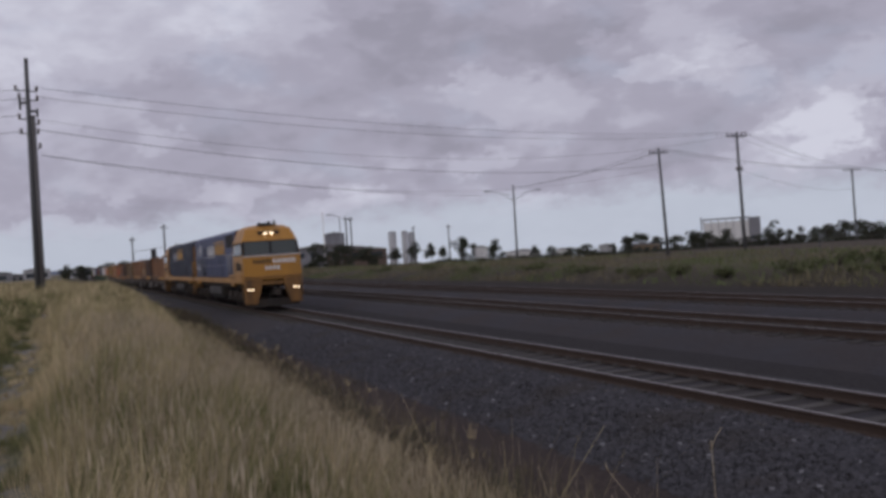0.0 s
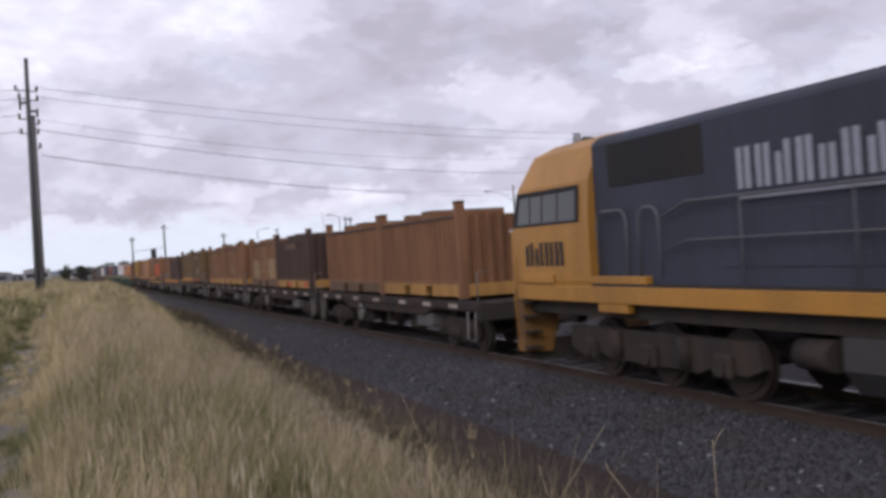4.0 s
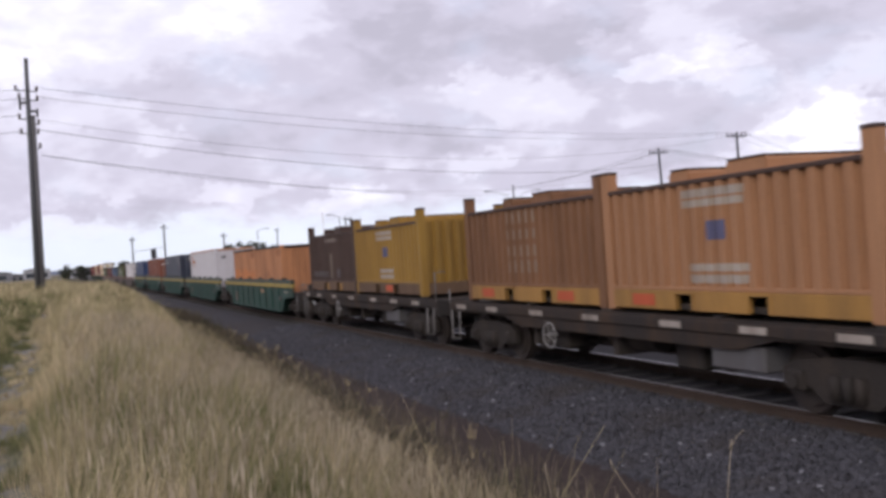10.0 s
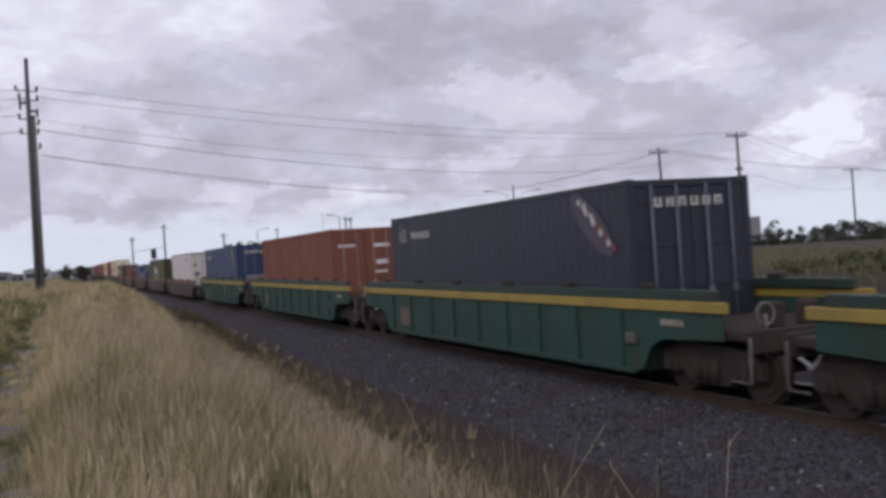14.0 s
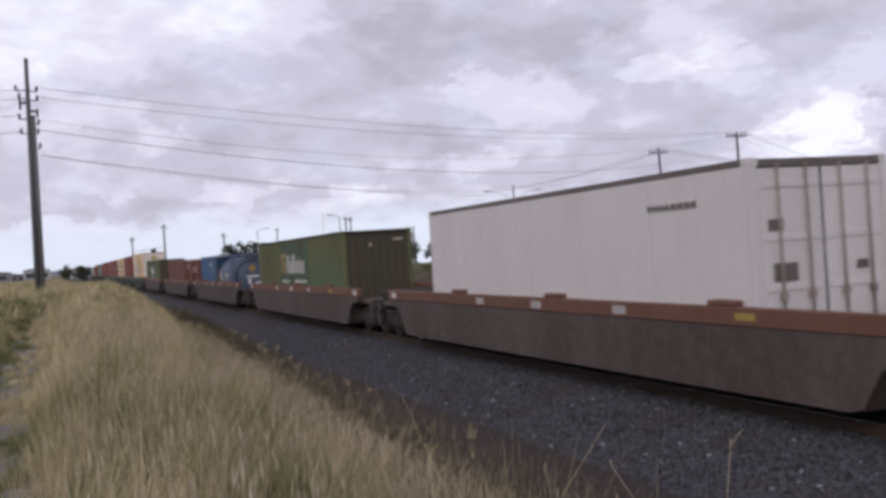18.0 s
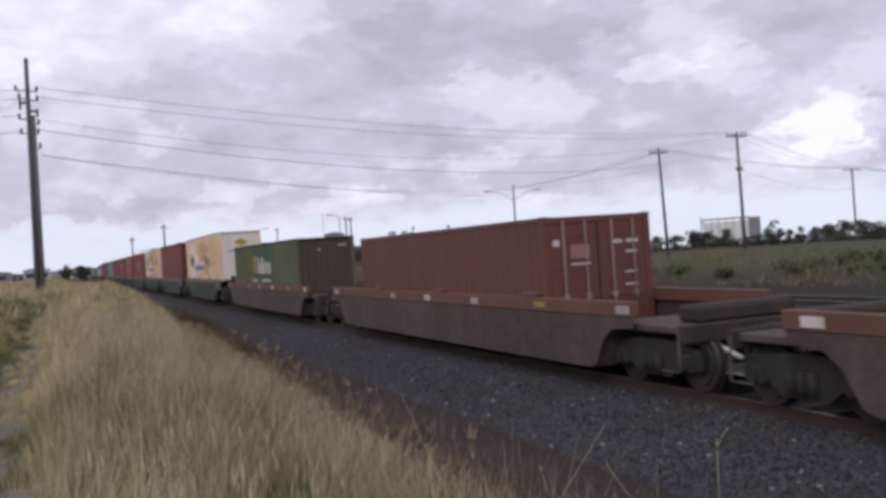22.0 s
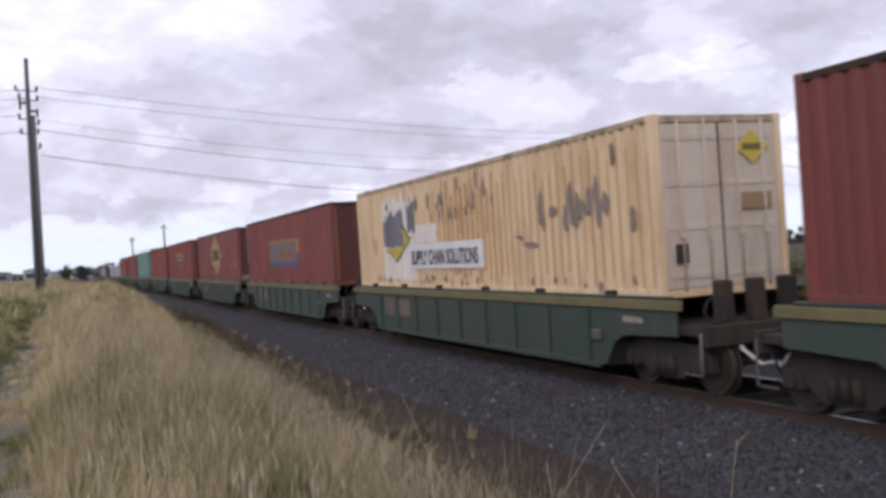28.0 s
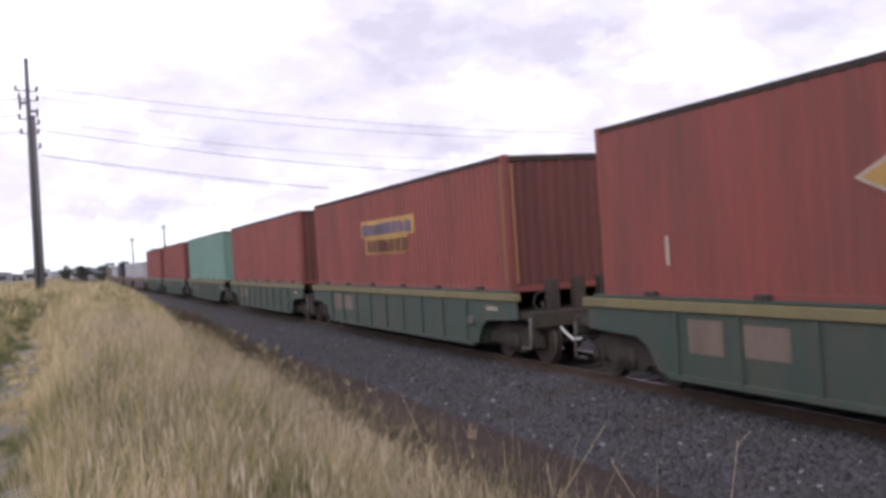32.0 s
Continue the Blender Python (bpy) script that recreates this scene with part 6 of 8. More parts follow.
# brown wells
q = container("smooth off-white refrigerated 40-foot container, doors with grey locking bars", 12.19, 2.896, P_REEFER, "doors", smooth=True, top=P_GREYTRIM, bars=P_BROWNBAR)
rides(q, 318.5, 0.52)
part("lettering", letters(Geo(), -1.23, -4.9, -3.6, 2.30, 2.40, 8, 0.3, 51), P_GREYTRIM, q)
for x0, x1, z0, z1 in ((-0.95, -0.7, 1.9, 2.05), (-0.9, -0.5, 1.2, 1.45), (0.55, 0.75, 1.3, 1.42)):
    end_rect(q, "data_plate", 6.095, x0, x1, z0, z1, P_GREYTRIM, "grey data plate")


def green_box(c, o=0.0):
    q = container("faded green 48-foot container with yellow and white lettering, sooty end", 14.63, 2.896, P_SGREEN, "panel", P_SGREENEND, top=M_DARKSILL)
    rides(q, c, 0.38)
    part("painted_panel", on_ribs(14.63, 2.44, 0.28, 0.036, o - 2.35, o + 2.55, 0.98, 2.72, 0.003), P_SDARK, q, "darker green painted panel")
    rng = random.Random(int(c))
    for i in range(17 + math.floor(o / 0.28)):
        y = -7.1 + 0.28 * i
        part("fresh_paint", on_ribs(14.63, 2.44, 0.28, 0.036, y, y + 0.279, 0.2, rng.uniform(1.55, 2.35), 0.003), P_SPATCH, q, "brighter green repainted strip")
    g = Geo().box(-1.242, -1.234, o + 1.45, o + 2.38, 2.08, 2.33).box(-1.242, -1.234, o + 1.45, o + 2.38, 1.80, 2.02).box(-1.242, -1.234, o + 1.45, o + 2.38, 1.51, 1.74)
    g.box(-1.2415, -1.2345, o + 2.1, o + 2.38, 1.9, 2.2).box(-1.2415, -1.2345, o + 1.45, o + 1.75, 1.6, 1.9)
    part("emblem", g, P_EMBLEM, q, "yellow block emblem")
    g = Geo()
    for y, w, h in ((0.80, 0.46, 0.74), (0.38, 0.36, 0.5), (-0.06, 0.38, 0.74), (-0.24, 0.11, 0.74), (-0.72, 0.40, 0.5), (-0.94, 0.12, 0.62), (-1.32, 0.28, 0.5), (-1.78, 0.36, 0.5)):
        y += o
        if w < 0.2:
            g.box(-1.242, -1.234, y, y + w, 1.5, 1.5 + h)
        else:
            g.box(-1.242, -1.234, y, y + w * 0.42, 1.5, 1.5 + h).box(-1.242, -1.234, y + w * 0.58, y + w, 1.5, 1.5 + h)
    part("lettering", g, P_CHALK, q, "white lettering as plain bars")
    g = letters(Geo(), -1.238, 0.96, 2.35, 1.12, 1.25, 8, 0.35, 61)
    part("lettering", letters(g, -1.238, -2.1, 0.0, 1.12, 1.25, 12, 0.35, 62), P_CHALK, q, "small white lettering as plain bars")
    end_rect(q, "end_lettering", 7.315, 0.55, 0.9, 2.5, 2.58, P_OFFWHITE)
    end_rect(q, "end_lettering", 7.315, -0.3, -0.2, 2.35, 2.45, P_OFFWHITE)
    return q


green_box(340.15)
q = tank_container()
rides(q, 358.95, 0.38)
q = container("bright blue 20-foot container with small white mark", 6.06, 2.59, P_BLUE20, "panel")
rides(q, 365.2, 0.38)
part("lettering", letters(Geo(), -1.23, -1.9, -1.2, 2.0, 2.2, 3, 0.3, 71), M_TAG, q)
part("lettering", Geo().box(-1.235, -1.228, -1.75, -1.6, 1.65, 1.85), M_TAG, q)
q = container("red-brown 40-foot container with white door labels, doors shut", 12.19, 2.59, P_MAROON, "doors", bars=P_BROWNBAR)
rides(q, 384.2, 0.36)
for x0, x1, z0, z1 in ((-0.62, -0.2, 1.62, 1.66), (0.3, 0.55, 2.0, 2.07), (0.64, 0.92, 2.0, 2.07), (0.62, 0.88, 1.8, 1.85), (0.58, 0.86, 1.4, 1.44), (0.58, 0.86, 1.15, 1.19), (-1.0, -0.86, 2.0, 2.13)):
    end_rect(q, "door_label", 6.095, x0, x1, z0, z1, P_CHALK, "worn white door label")
end_rect(q, "door_label", 6.095, -0.62, -0.2, 1.75, 2.02, P_PINKLABEL, "faded pink door label")
green_box(406.72, -0.5)

# second green wells: long 53-foot boxes standing high
HI = 1.44


def long_box(label, pt, c, end="panel", end_paint=None, post=None, top=None, z=HI, depth=0.042):
    q = container(label, 16.15, 2.896, pt, end, end_paint, post, top=top or M_DARKSILL, W=2.5, depth=depth, pitch=0.30)
    rides(q, c, z)
    return q


def flaked_box(c, end, label, white_side):
    q = long_box(label, P_CREAM, c, end, P_CREAMEND if end == "panel" else P_DOORCREAM, P_CREAM, top=P_TOPGRIME, depth=0.056)
    W = 2.5
    ribs = (16.15, 2.5, 0.30, 0.056)
    if white_side:
        part("sign_panel", on_ribs(*ribs, 3.4, 5.77, 0.22, 2.43), M_WHITE, q, "white sign panel painted over the ribs")
    else:
        pr = random.Random(31)
        for i in range(30):
            y = 2.95 + 0.09 * i
            part("sign_panel", on_ribs(*ribs, y, y + 0.089, 0.22 + 0.1 * pr.random(), 2.34 + 0.28 * pr.random()), P_CREAMEND, q, "strip of the peeling white sign panel")
    part("sign_panel", on_ribs(*ribs, 1.45, 3.39 if white_side else 2.94, 1.2, 1.68), M_WHITE if white_side else P_CREAMEND, q)
    side_rect(q, "sign_panel", W, -1.4, 3.39, 0.56, 1.19, M_WHITE, "white board with dark words", 0.0065)
    words(q, "lettering", "SUPPLY CHAIN SOLUTIONS", 0.50, M_BLACKTEXT, -W / 2 - 0.014, 3.3, 0.67, "dark words on a white board", 4.4)
    if white_side:
        diamond_sign(q, W, 4.6, 1.33, 1.12, 0.58, P_SIGNGOLD, True, 0.012)
    else:
        # what is left of the star sign: bare grey steel above, a ragged ochre foot below
        sr = random.Random(9)
        for i in range(19):
            y = 3.92 + 0.088 * i
            part("paint_scar", on_ribs(*ribs, y, y + 0.087, 1.13 + 0.07 * sr.random(), 2.0 + 0.22 * sr.random() - (0.12 if i > 14 else 0), 0.008), P_SCARBLUE, q, "bare grey steel where paint has peeled")
        for i in range(7):
            y = 2.98 + 0.085 * i
            part("paint_scar", on_ribs(*ribs, y, y + 0.084, 1.5 + 0.12 * sr.random(), 2.2 + 0.3 * sr.random(), 0.008), P_SCARBLUE, q)
        foot = [(5.46, 1.07), (4.93, 1.15), (3.86, 1.16), (3.83, 1.44), (4.06, 1.65), (3.77, 1.61), (3.51, 1.36), (3.27, 1.39), (3.62, 1.21), (3.97, 1.07), (4.52, 0.77), (5.0, 0.99)]
        side_shape(q, "sign_border", W, [(4.4 + (a - 4.4) * 1.05, 1.12 + (b - 1.12) * 1.12) for a, b in foot], M_BLACKTEXT, "dark outline of the worn sign", 0.010)
        side_shape(q, "sign_board", W, foot, P_SIGNYEL, "ragged remains of an ochre star sign", 0.016)
        scars(q, W, [(2.2, 1.08, 0.14, 0.24), (2.81, 2.24, 0.09, 0.26), (1.95, 2.23, 0.07, 0.34), (1.0, 2.22, 0.13, 0.25), (1.3, 2.1, 0.06, 0.12), (5.2, 2.3, 0.09, 0.12)], P_SCARBLUE, 10)
    rng = random.Random(int(c))
    # tan line on each rib's shaded flank paints its shade with the rust
    for i in range(54):
        y = -8.0 + 0.2957 * i
        if 3.2 < y < 6.0:
            continue
        part("rust_streak", on_ribs(*ribs, y + 0.075, y + rng.uniform(0.115, 0.15), rng.uniform(0.16, 0.5), rng.uniform(2.2, 2.78), 0.003), P_TANSTREAK, q, "tan rust line that also paints the rib's shade")
        if rng.random() < 0.4:
            z0 = rng.uniform(0.2, 1.9)
            part("rust_streak", on_ribs(*ribs, y + 0.16, y + rng.uniform(0.2, 0.26), z0, min(2.75, z0 + rng.uniform(0.15, 0.7)), 0.003), P_TANSTREAK, q)
    if white_side:
        spots = [(-2.66, 2.17, 0.10, 0.18), (-3.26, 2.05, 0.09, 0.32), (-3.82, 2.23, 0.08, 0.12), (-0.32, 1.5, 0.09, 0.40), (-5.5, 1.07, 0.2, 0.15), (-4.58, 0.94, 0.16, 0.06), (-6.2, 1.1, 0.07, 0.3), (0.3, 1.9, 0.05, 0.1)]
        spots += [(rng.uniform(-3.9, -1.4), rng.uniform(0.95, 1.5), rng.uniform(0.05, 0.12), rng.uniform(0.12, 0.36)) for _ in range(26)]
    else:
        spots = [(rng.uniform(-6.4, -4.2), rng.uniform(1.2, 2.0), rng.uniform(0.08, 0.2), rng.uniform(0.15, 0.42)) for _ in range(18)]
        spots += [(-6.6, 1.6, 0.28, 0.3), (-7.4, 1.3, 0.1, 0.25), (-3.7, 1.0, 0.4, 0.08), (-3.2, 1.15, 0.3, 0.06), (-6.9, 2.4, 0.07, 0.3), (-1.6, 2.3, 0.1, 0.3), (-1.0, 2.1, 0.08, 0.3)]
        spots += [(rng.uniform(-2.5, 2.5), rng.uniform(1.8, 2.5), rng.uniform(0.04, 0.10), rng.uniform(0.10, 0.30)) for _ in range(12)]
    spots += [(rng.uniform(-7.5, 7.5), rng.uniform(0.16, 0.34), rng.uniform(0.04, 0.1), rng.uniform(0.05, 0.14)) for _ in range(30)]
    scars(q, W, spots, None, int(c))
    return q


P_TOPGRIME = paint("grimed_cream_top_rail", (0.45, 0.355, 0.24), 0.7, 0.85, (0.06, 0.045, 0.035), scale=2.5)
P_SIGNOCHRE = paint("ochre_sign_border", (0.33, 0.18, 0.06), 0.7, 0.3, (0.3, 0.12, 0.06))
P_SIGNSLATE = paint("worn_slate_sign", (0.135, 0.108, 0.14), 0.7, 0.35, (0.17, 0.08, 0.05), scale=1.5)
P_SIGNPALE = paint("worn_pale_sign_bars", (0.235, 0.19, 0.165), 0.7, 0.6, (0.17, 0.14, 0.15), scale=2.5)
P_TANSTREAK = paint("tan_rib_shade_and_rust", (0.47, 0.285, 0.135), 0.75, 0.5, (0.62, 0.44, 0.26), scale=3.0)
P_DOORCREAM = paint("rust_stained_cream_doors", (0.58, 0.50, 0.41), 0.65, 0.7, (0.36, 0.25, 0.17), scale=1.6)
M_BLACKTEXT = surf("dark_grey_lettering", (0.05, 0.045, 0.06), 0.6, streak=False)
P_SCARBLUE = paint("blue_grey_scar", (0.20, 0.20, 0.23), 0.8, 0.5)
q = flaked_box(427.35, "panel", "cream 53-foot container with flaking paint, white end and dark words", True)
end_diamond(q, 8.075, 0.06, 2.24, 0.45, 0.28)
g = Geo()
for i in range(14):
    g.box(-0.75 + i * 0.115, -0.67 + i * 0.115, -8.09, -8.083, 1.70, 1.78)
part("end_lettering", g, P_SIGNBLUE, q, "small lettering as plain bars")
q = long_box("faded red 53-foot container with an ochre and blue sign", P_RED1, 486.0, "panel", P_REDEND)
RIBS = (16.15, 2.5, 0.30, 0.042)
part("sign_board", on_ribs(*RIBS, -2.9, 2.75, 0.80, 1.72), P_SIGNSLATE, q, "worn slate-blue sign painted over the ribs")
part("sign_border", on_ribs(*RIBS, -2.95, 2.8, 1.722, 1.84), P_SIGNOCHRE, q, "ochre top border of the sign")
part("sign_border", on_ribs(*RIBS, -2.95, -2.55, 1.25, 1.72, 0.008), P_SIGNOCHRE, q)
part("sign_border", on_ribs(*RIBS, -1.9, 0.3, 1.05, 1.35, 0.013), P_SIGNWORN, q, "worn ochre band")
part("sign_border", on_ribs(*RIBS, -3.1, 2.75, 0.72, 0.90, 0.011), P_SIGNBLUE, q, "faded blue lower edge")
part("sign_lettering", on_ribs(*RIBS, -2.4, 2.7, 0.92, 1.68, 0.008, True), P_SIGNPALE, q, "pale bars on the ribs")
side_rect(q, "corner_stripe", 2.5, 7.82, 8.04, 0.95, 2.72, P_SIGNPALE, "worn pale corner stripe", 0.005)
side_rect(q, "corner_stripe", 2.5, -8.0, -7.90, 0.2, 2.7, P_SIGNWORN, "worn ochre corner stripe", 0.005)
end_rect(q, "corner_stripe", 8.075, -1.1, -1.02, 0.2, 2.7, P_SIGNWORN)
q = flaked_box(466.55, "doors", "cream 53-foot container with flaking paint, doors shut", False)
end_diamond(q, 8.075, 0.62, 2.35, 0.36, 0.28, 0.03)
end_rect(q, "door_board", 8.075, 0.35, 0.95, 1.35, 1.62, P_CREAMPATCH, "pale door board", 0.03)
end_rect(q, "door_plate", 8.075, -0.95, -0.72, 0.55, 0.85, M_UNDER, "", 0.03)
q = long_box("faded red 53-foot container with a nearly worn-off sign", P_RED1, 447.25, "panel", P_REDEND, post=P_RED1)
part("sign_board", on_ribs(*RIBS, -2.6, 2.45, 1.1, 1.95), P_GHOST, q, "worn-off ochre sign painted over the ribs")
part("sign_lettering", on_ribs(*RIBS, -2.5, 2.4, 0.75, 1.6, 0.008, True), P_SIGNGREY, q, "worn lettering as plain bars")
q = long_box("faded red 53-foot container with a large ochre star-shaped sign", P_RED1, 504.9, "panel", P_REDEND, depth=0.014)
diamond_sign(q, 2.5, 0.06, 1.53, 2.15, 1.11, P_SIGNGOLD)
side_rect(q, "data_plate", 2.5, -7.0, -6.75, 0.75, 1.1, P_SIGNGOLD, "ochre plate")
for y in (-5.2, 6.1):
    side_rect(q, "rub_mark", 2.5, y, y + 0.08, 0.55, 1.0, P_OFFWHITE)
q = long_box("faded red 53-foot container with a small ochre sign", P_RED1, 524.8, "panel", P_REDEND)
part("sign_board", on_ribs(*RIBS, -2.35, 2.45, 1.5, 2.0), P_SIGNGOLD, q, "worn ochre sign with dark bars")
part("sign_board", on_ribs(*RIBS, -1.9, 2.0, 1.0, 1.499), P_SIGNGOLD, q)
part("sign_lettering", letters(Geo(), -1.262, -1.8, 1.9, 1.05, 1.42, 7, 0.25, 95), P_REDEND, q)
part("sign_lettering", letters(Geo(), -1.262, -2.2, 2.3, 1.56, 1.9, 8, 0.25, 96), P_SIGNBLUE, q)
for z0 in (0.2,):
    side_rect(q, "corner_stripe", 2.5, -8.0, -7.88, z0, 2.7, P_SIGNWORN, "worn ochre corner stripe", 0.005)
    end_rect(q, "corner_stripe", 8.075, -1.1, -1.02, z0, 2.7, P_SIGNWORN)
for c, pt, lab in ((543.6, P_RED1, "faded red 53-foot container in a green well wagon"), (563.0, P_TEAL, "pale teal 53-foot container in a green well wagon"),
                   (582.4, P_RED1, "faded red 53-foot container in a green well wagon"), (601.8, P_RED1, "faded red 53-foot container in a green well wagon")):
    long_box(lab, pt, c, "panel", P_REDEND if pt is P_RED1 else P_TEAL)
for c, pt, lab, L in ((622.6, P_SILVER, "grey 40-foot container in a brown well wagon", 12.19), (644.5, P_SILVER, "grey 40-foot container in a brown well wagon", 12.19),
                      (666.4, P_NAVY, "dark navy 40-foot container in a brown well wagon", 12.19), (688.3, P_SILVER, "grey 40-foot container in a brown well wagon", 12.19), (710.2, P_GREYTRIM, "dark grey-brown 40-foot container in a brown well wagon", 12.19)):
    rides(container(lab, L, 2.896, pt, "panel"), c, 0.42)

# ---- poles and wires ----


def pole(label, x, y, z0, z1, r0, r1, arms=(), lean=0.0, dirn=(1, 0), category="power pole"):
    """A timber pole; arms: (height, half length)."""
    T = thing("power_pole", label, category, "power poles")
    z0 = min(z0, ground_z(x, y) + 0.1)
    T.location = (x, y, z0)
    h = z1 - z0
    part("shaft", Geo().tube((0, 0, -0.6), (lean, 0, h), r0, 12, r1), M_POLE, T)
    for az, half in arms:
        ax = lean * (az - z0) / h
        dx, dy = dirn
        part("crossarm", Geo().tube((ax - dx * half, -dy * half, az - z0), (ax + dx * half, dy * half, az - z0), 0.07, 6), M_POLE, T)
        for k in (-0.95, -0.5, 0.5, 0.95):
            part("insulator", Geo().tube((ax + dx * half * k, dy * half * k, az - z0 + 0.05), (ax + dx * half * k, dy * half * k, az - z0 + 0.32), 0.06, 8, 0.04), M_INSUL, T)
    return T


near_pole = pole("tall weathered timber pole with a second stub pole bolted beside it", -1.36, 57.0, 0.8, 14.3, 0.17, 0.11, (), 0.16)
part("stub_pole", Geo().tube((0.27, 0.0, -0.6), (0.34, 0.0, 10.4), 0.145, 12, 0.11), M_STUB, near_pole, "second pole bolted alongside")
part("bracket", Geo().box(-0.32, 0.05, -0.06, 0.06, 11.0, 11.15).box(-0.34, -0.22, -0.06, 0.06, 10.7, 11.6), M_POLE, near_pole)
part("bracket", Geo().box(0.15, 0.62, -0.05, 0.05, 10.55, 10.68).box(0.5, 0.62, -0.05, 0.05, 10.3, 10.75), M_POLE, near_pole)
for x, z in ((-0.45, 11.75), (0.6, 11.7), (-0.3, 11.3), (0.6, 11.2), (0.6, 9.9), (-0.35, 10.2), (-0.3, 9.4), (0.55, 9.4), (0.6, 8.6)):
    part("insulator", Geo().tube((x, 0, z), (x, 0, z + 0.28), 0.07, 8), M_INSUL, near_pole)
    part("pin_arm", Geo().tube((0.05, 0, z), (x, 0, z), 0.035, 6), M_POLE, near_pole)
pole("tall timber power pole with one crossarm", 56.6, 82.4, 1.0, 11.2, 0.17, 0.11, ((10.7, 1.1),), -0.35)
pole("tall timber power pole with one crossarm", 60.1, 74.9, 1.0, 11.7, 0.17, 0.11, ((11.3, 1.15), (8.1, 0.35)), -0.15)
pole("timber power pole with one crossarm on the far field", 105.3, 106.9, 1.2, 10.1, 0.17, 0.11, ((9.9, 1.6),), -0.1)
lamp = pole("timber street lamp pole with two long arms", 65.2, 135.0, 1.0, 11.6, 0.18, 0.12, (), 0.1, category="street lamp")
for s in (-1, 1):
    part("lamp_arm", Geo().path([(0.1, 0, 9.2), (s * 2.0, 0, 10.4), (s * 4.0, 0, 10.75)], 0.05), M_GALV, lamp)
    part("lamp_head", Geo().box(s * 4.0 - 0.15 if s > 0 else -4.9, 4.9 if s > 0 else -3.85, -0.16, 0.16, 10.68, 10.86, 0.06), M_GALV, lamp, "grey lamp head")
for x, y, z1, two in ((12.9, 199.6, 8.9, 0), (17.1, 179.2, 10.2, 0), (30.4, 197.7, 8.7, 0), (51.1, 244.7, 10.7, 0), (54.5, 192.4, 10.5, 0), (58.2, 201.8, 10.8, 0), (87.9, 244.7, 9.2, 0), (85.5, 213.5, 8.3, 0)):
    pole("distant slender timber pole", x, y, 0.6, z1, 0.2, 0.14, ((z1 - 0.7, 0.6),))
for x, y, z1, s in ((58.6, 212.0, 11.8, -1), (46.3, 245.7, 10.7, 1)):
    T = thing("street_lamp", "distant grey street lamp with a curved arm", "street lamp", "street lamps")
    T.location = (x, y, 0.8)
    part("shaft", Geo().tube((0, 0, ground_z(x, y) - 1.2), (0, 0, z1 - 1.4), 0.12, 8), M_GALV, T)
    part("lamp_arm", Geo().path([(0, 0, z1 - 1.4), (s * 1.2, 0, z1 - 0.9), (s * 2.4, 0, z1 - 0.8)], 0.07), M_GALV, T)
    part("lamp_head", Geo().box(s * 2.4 - 0.5, s * 2.4 + 0.5, -0.2, 0.2, z1 - 0.9, z1 - 0.65, 0.05), M_GALV, T)
T = thing("radio_mast", "thin pale red and white mast", "mast")
T.location = (62.5, 242.0, 0.8)
part("mast", Geo().tube((0, 0, ground_z(62.5, 242.0) - 1.2), (0, 0, 13.2), 0.14, 8, 0.08), P_CREAMEND, T)
T = thing("railway_signal", "black signal head on a post beside the line", "railway signal")
T.location = (12.6, 149.5, -0.4)
part("post", Geo().tube((0, 0, -0.2), (0, 0, 5.6), 0.10, 10), M_GALV, T)
part("signal_head", Geo().box(-0.38, 0.38, -0.15, 0.15, 4.3, 5.75, 0.08), M_BLACK, T, "black signal head")
for z in (4.65, 5.3):
    part("hood", Geo().tube((0, -0.15, z), (0, -0.4, z), 0.16, 12), M_BLACK, T)
part("ladder", Geo().path([(0.3, 0.3, 0), (0.3, 0.2, 4.6)], 0.03).path([(0.6, 0.3, 0), (0.6, 0.2, 4.6)], 0.03), M_GALV, T)


def wire(a, b, sag, r=0.018, name="overhead_wire", n=18):
    a, b = Vector(a), Vector(b)
    pts = []
    for i in range(n + 1):
        t = i / n
        p = a.lerp(b, t)
        p.z -= sag * 4 * t * (1 - t)
        pts.append(p)
    return tagged(part(name, Geo().path(pts, r, 5), M_WIRE), "thin dark overhead wire slung between poles", "overhead wire", "overhead wires")


PX, PY = -1.33, 57.0
wire((PX + 0.6, PY, 12.7), (59.0, 74.9, 11.65), 1.0, 0.011)
wire((PX + 0.6, PY, 12.2), (61.2, 74.9, 11.65), 1.35, 0.011)
wire((PX + 0.6, PY, 10.95), (59.6, 74.9, 11.4), 2.2, 0.009)
wire((PX + 0.55, PY, 10.4), (56.3, 82.4, 9.5), 1.5, 0.017)
wire((PX + 0.6, PY, 9.0), (65.0, 135.0, 10.2), 0.9, 0.017)
wire((PX + 0.6, PY, 9.0), (56.3, 82.4, 9.2), 2.2, 0.009)
for dz in (12.6, 12.1, 11.2, 10.3):
    wire((PX - 0.3, PY, dz), (-60.0, 66.0, dz - 0.1), 0.7, 0.014)
for s in (-1, 0.5, 1):
    wire((60.1 + s, 74.9, 11.65), (105.3 + 1.5 * s, 106.9, 10.2), 0.6, 0.014)
    wire((56.6 + s, 82.4, 11.0), (105.0 + 1.5 * s, 106.9, 10.2), 0.6, 0.014)
    wire((56.4 + s, 82.4, 11.0), (65.2, 135.0, 11.2), 0.5, 0.014)
    wire((105.3 + 1.5 * s, 106.9, 10.2), (190.0 + 1.5 * s, 140.0, 10.2), 0.9, 0.018)
wire((60.1, 74.9, 8.1), (105.3, 106.9, 7.2), 0.8, 0.014)
wire((12.9, 199.6, 6.0), (17.1, 179.2, 6.2), 0.1, 0.04)

# ---- trees ----


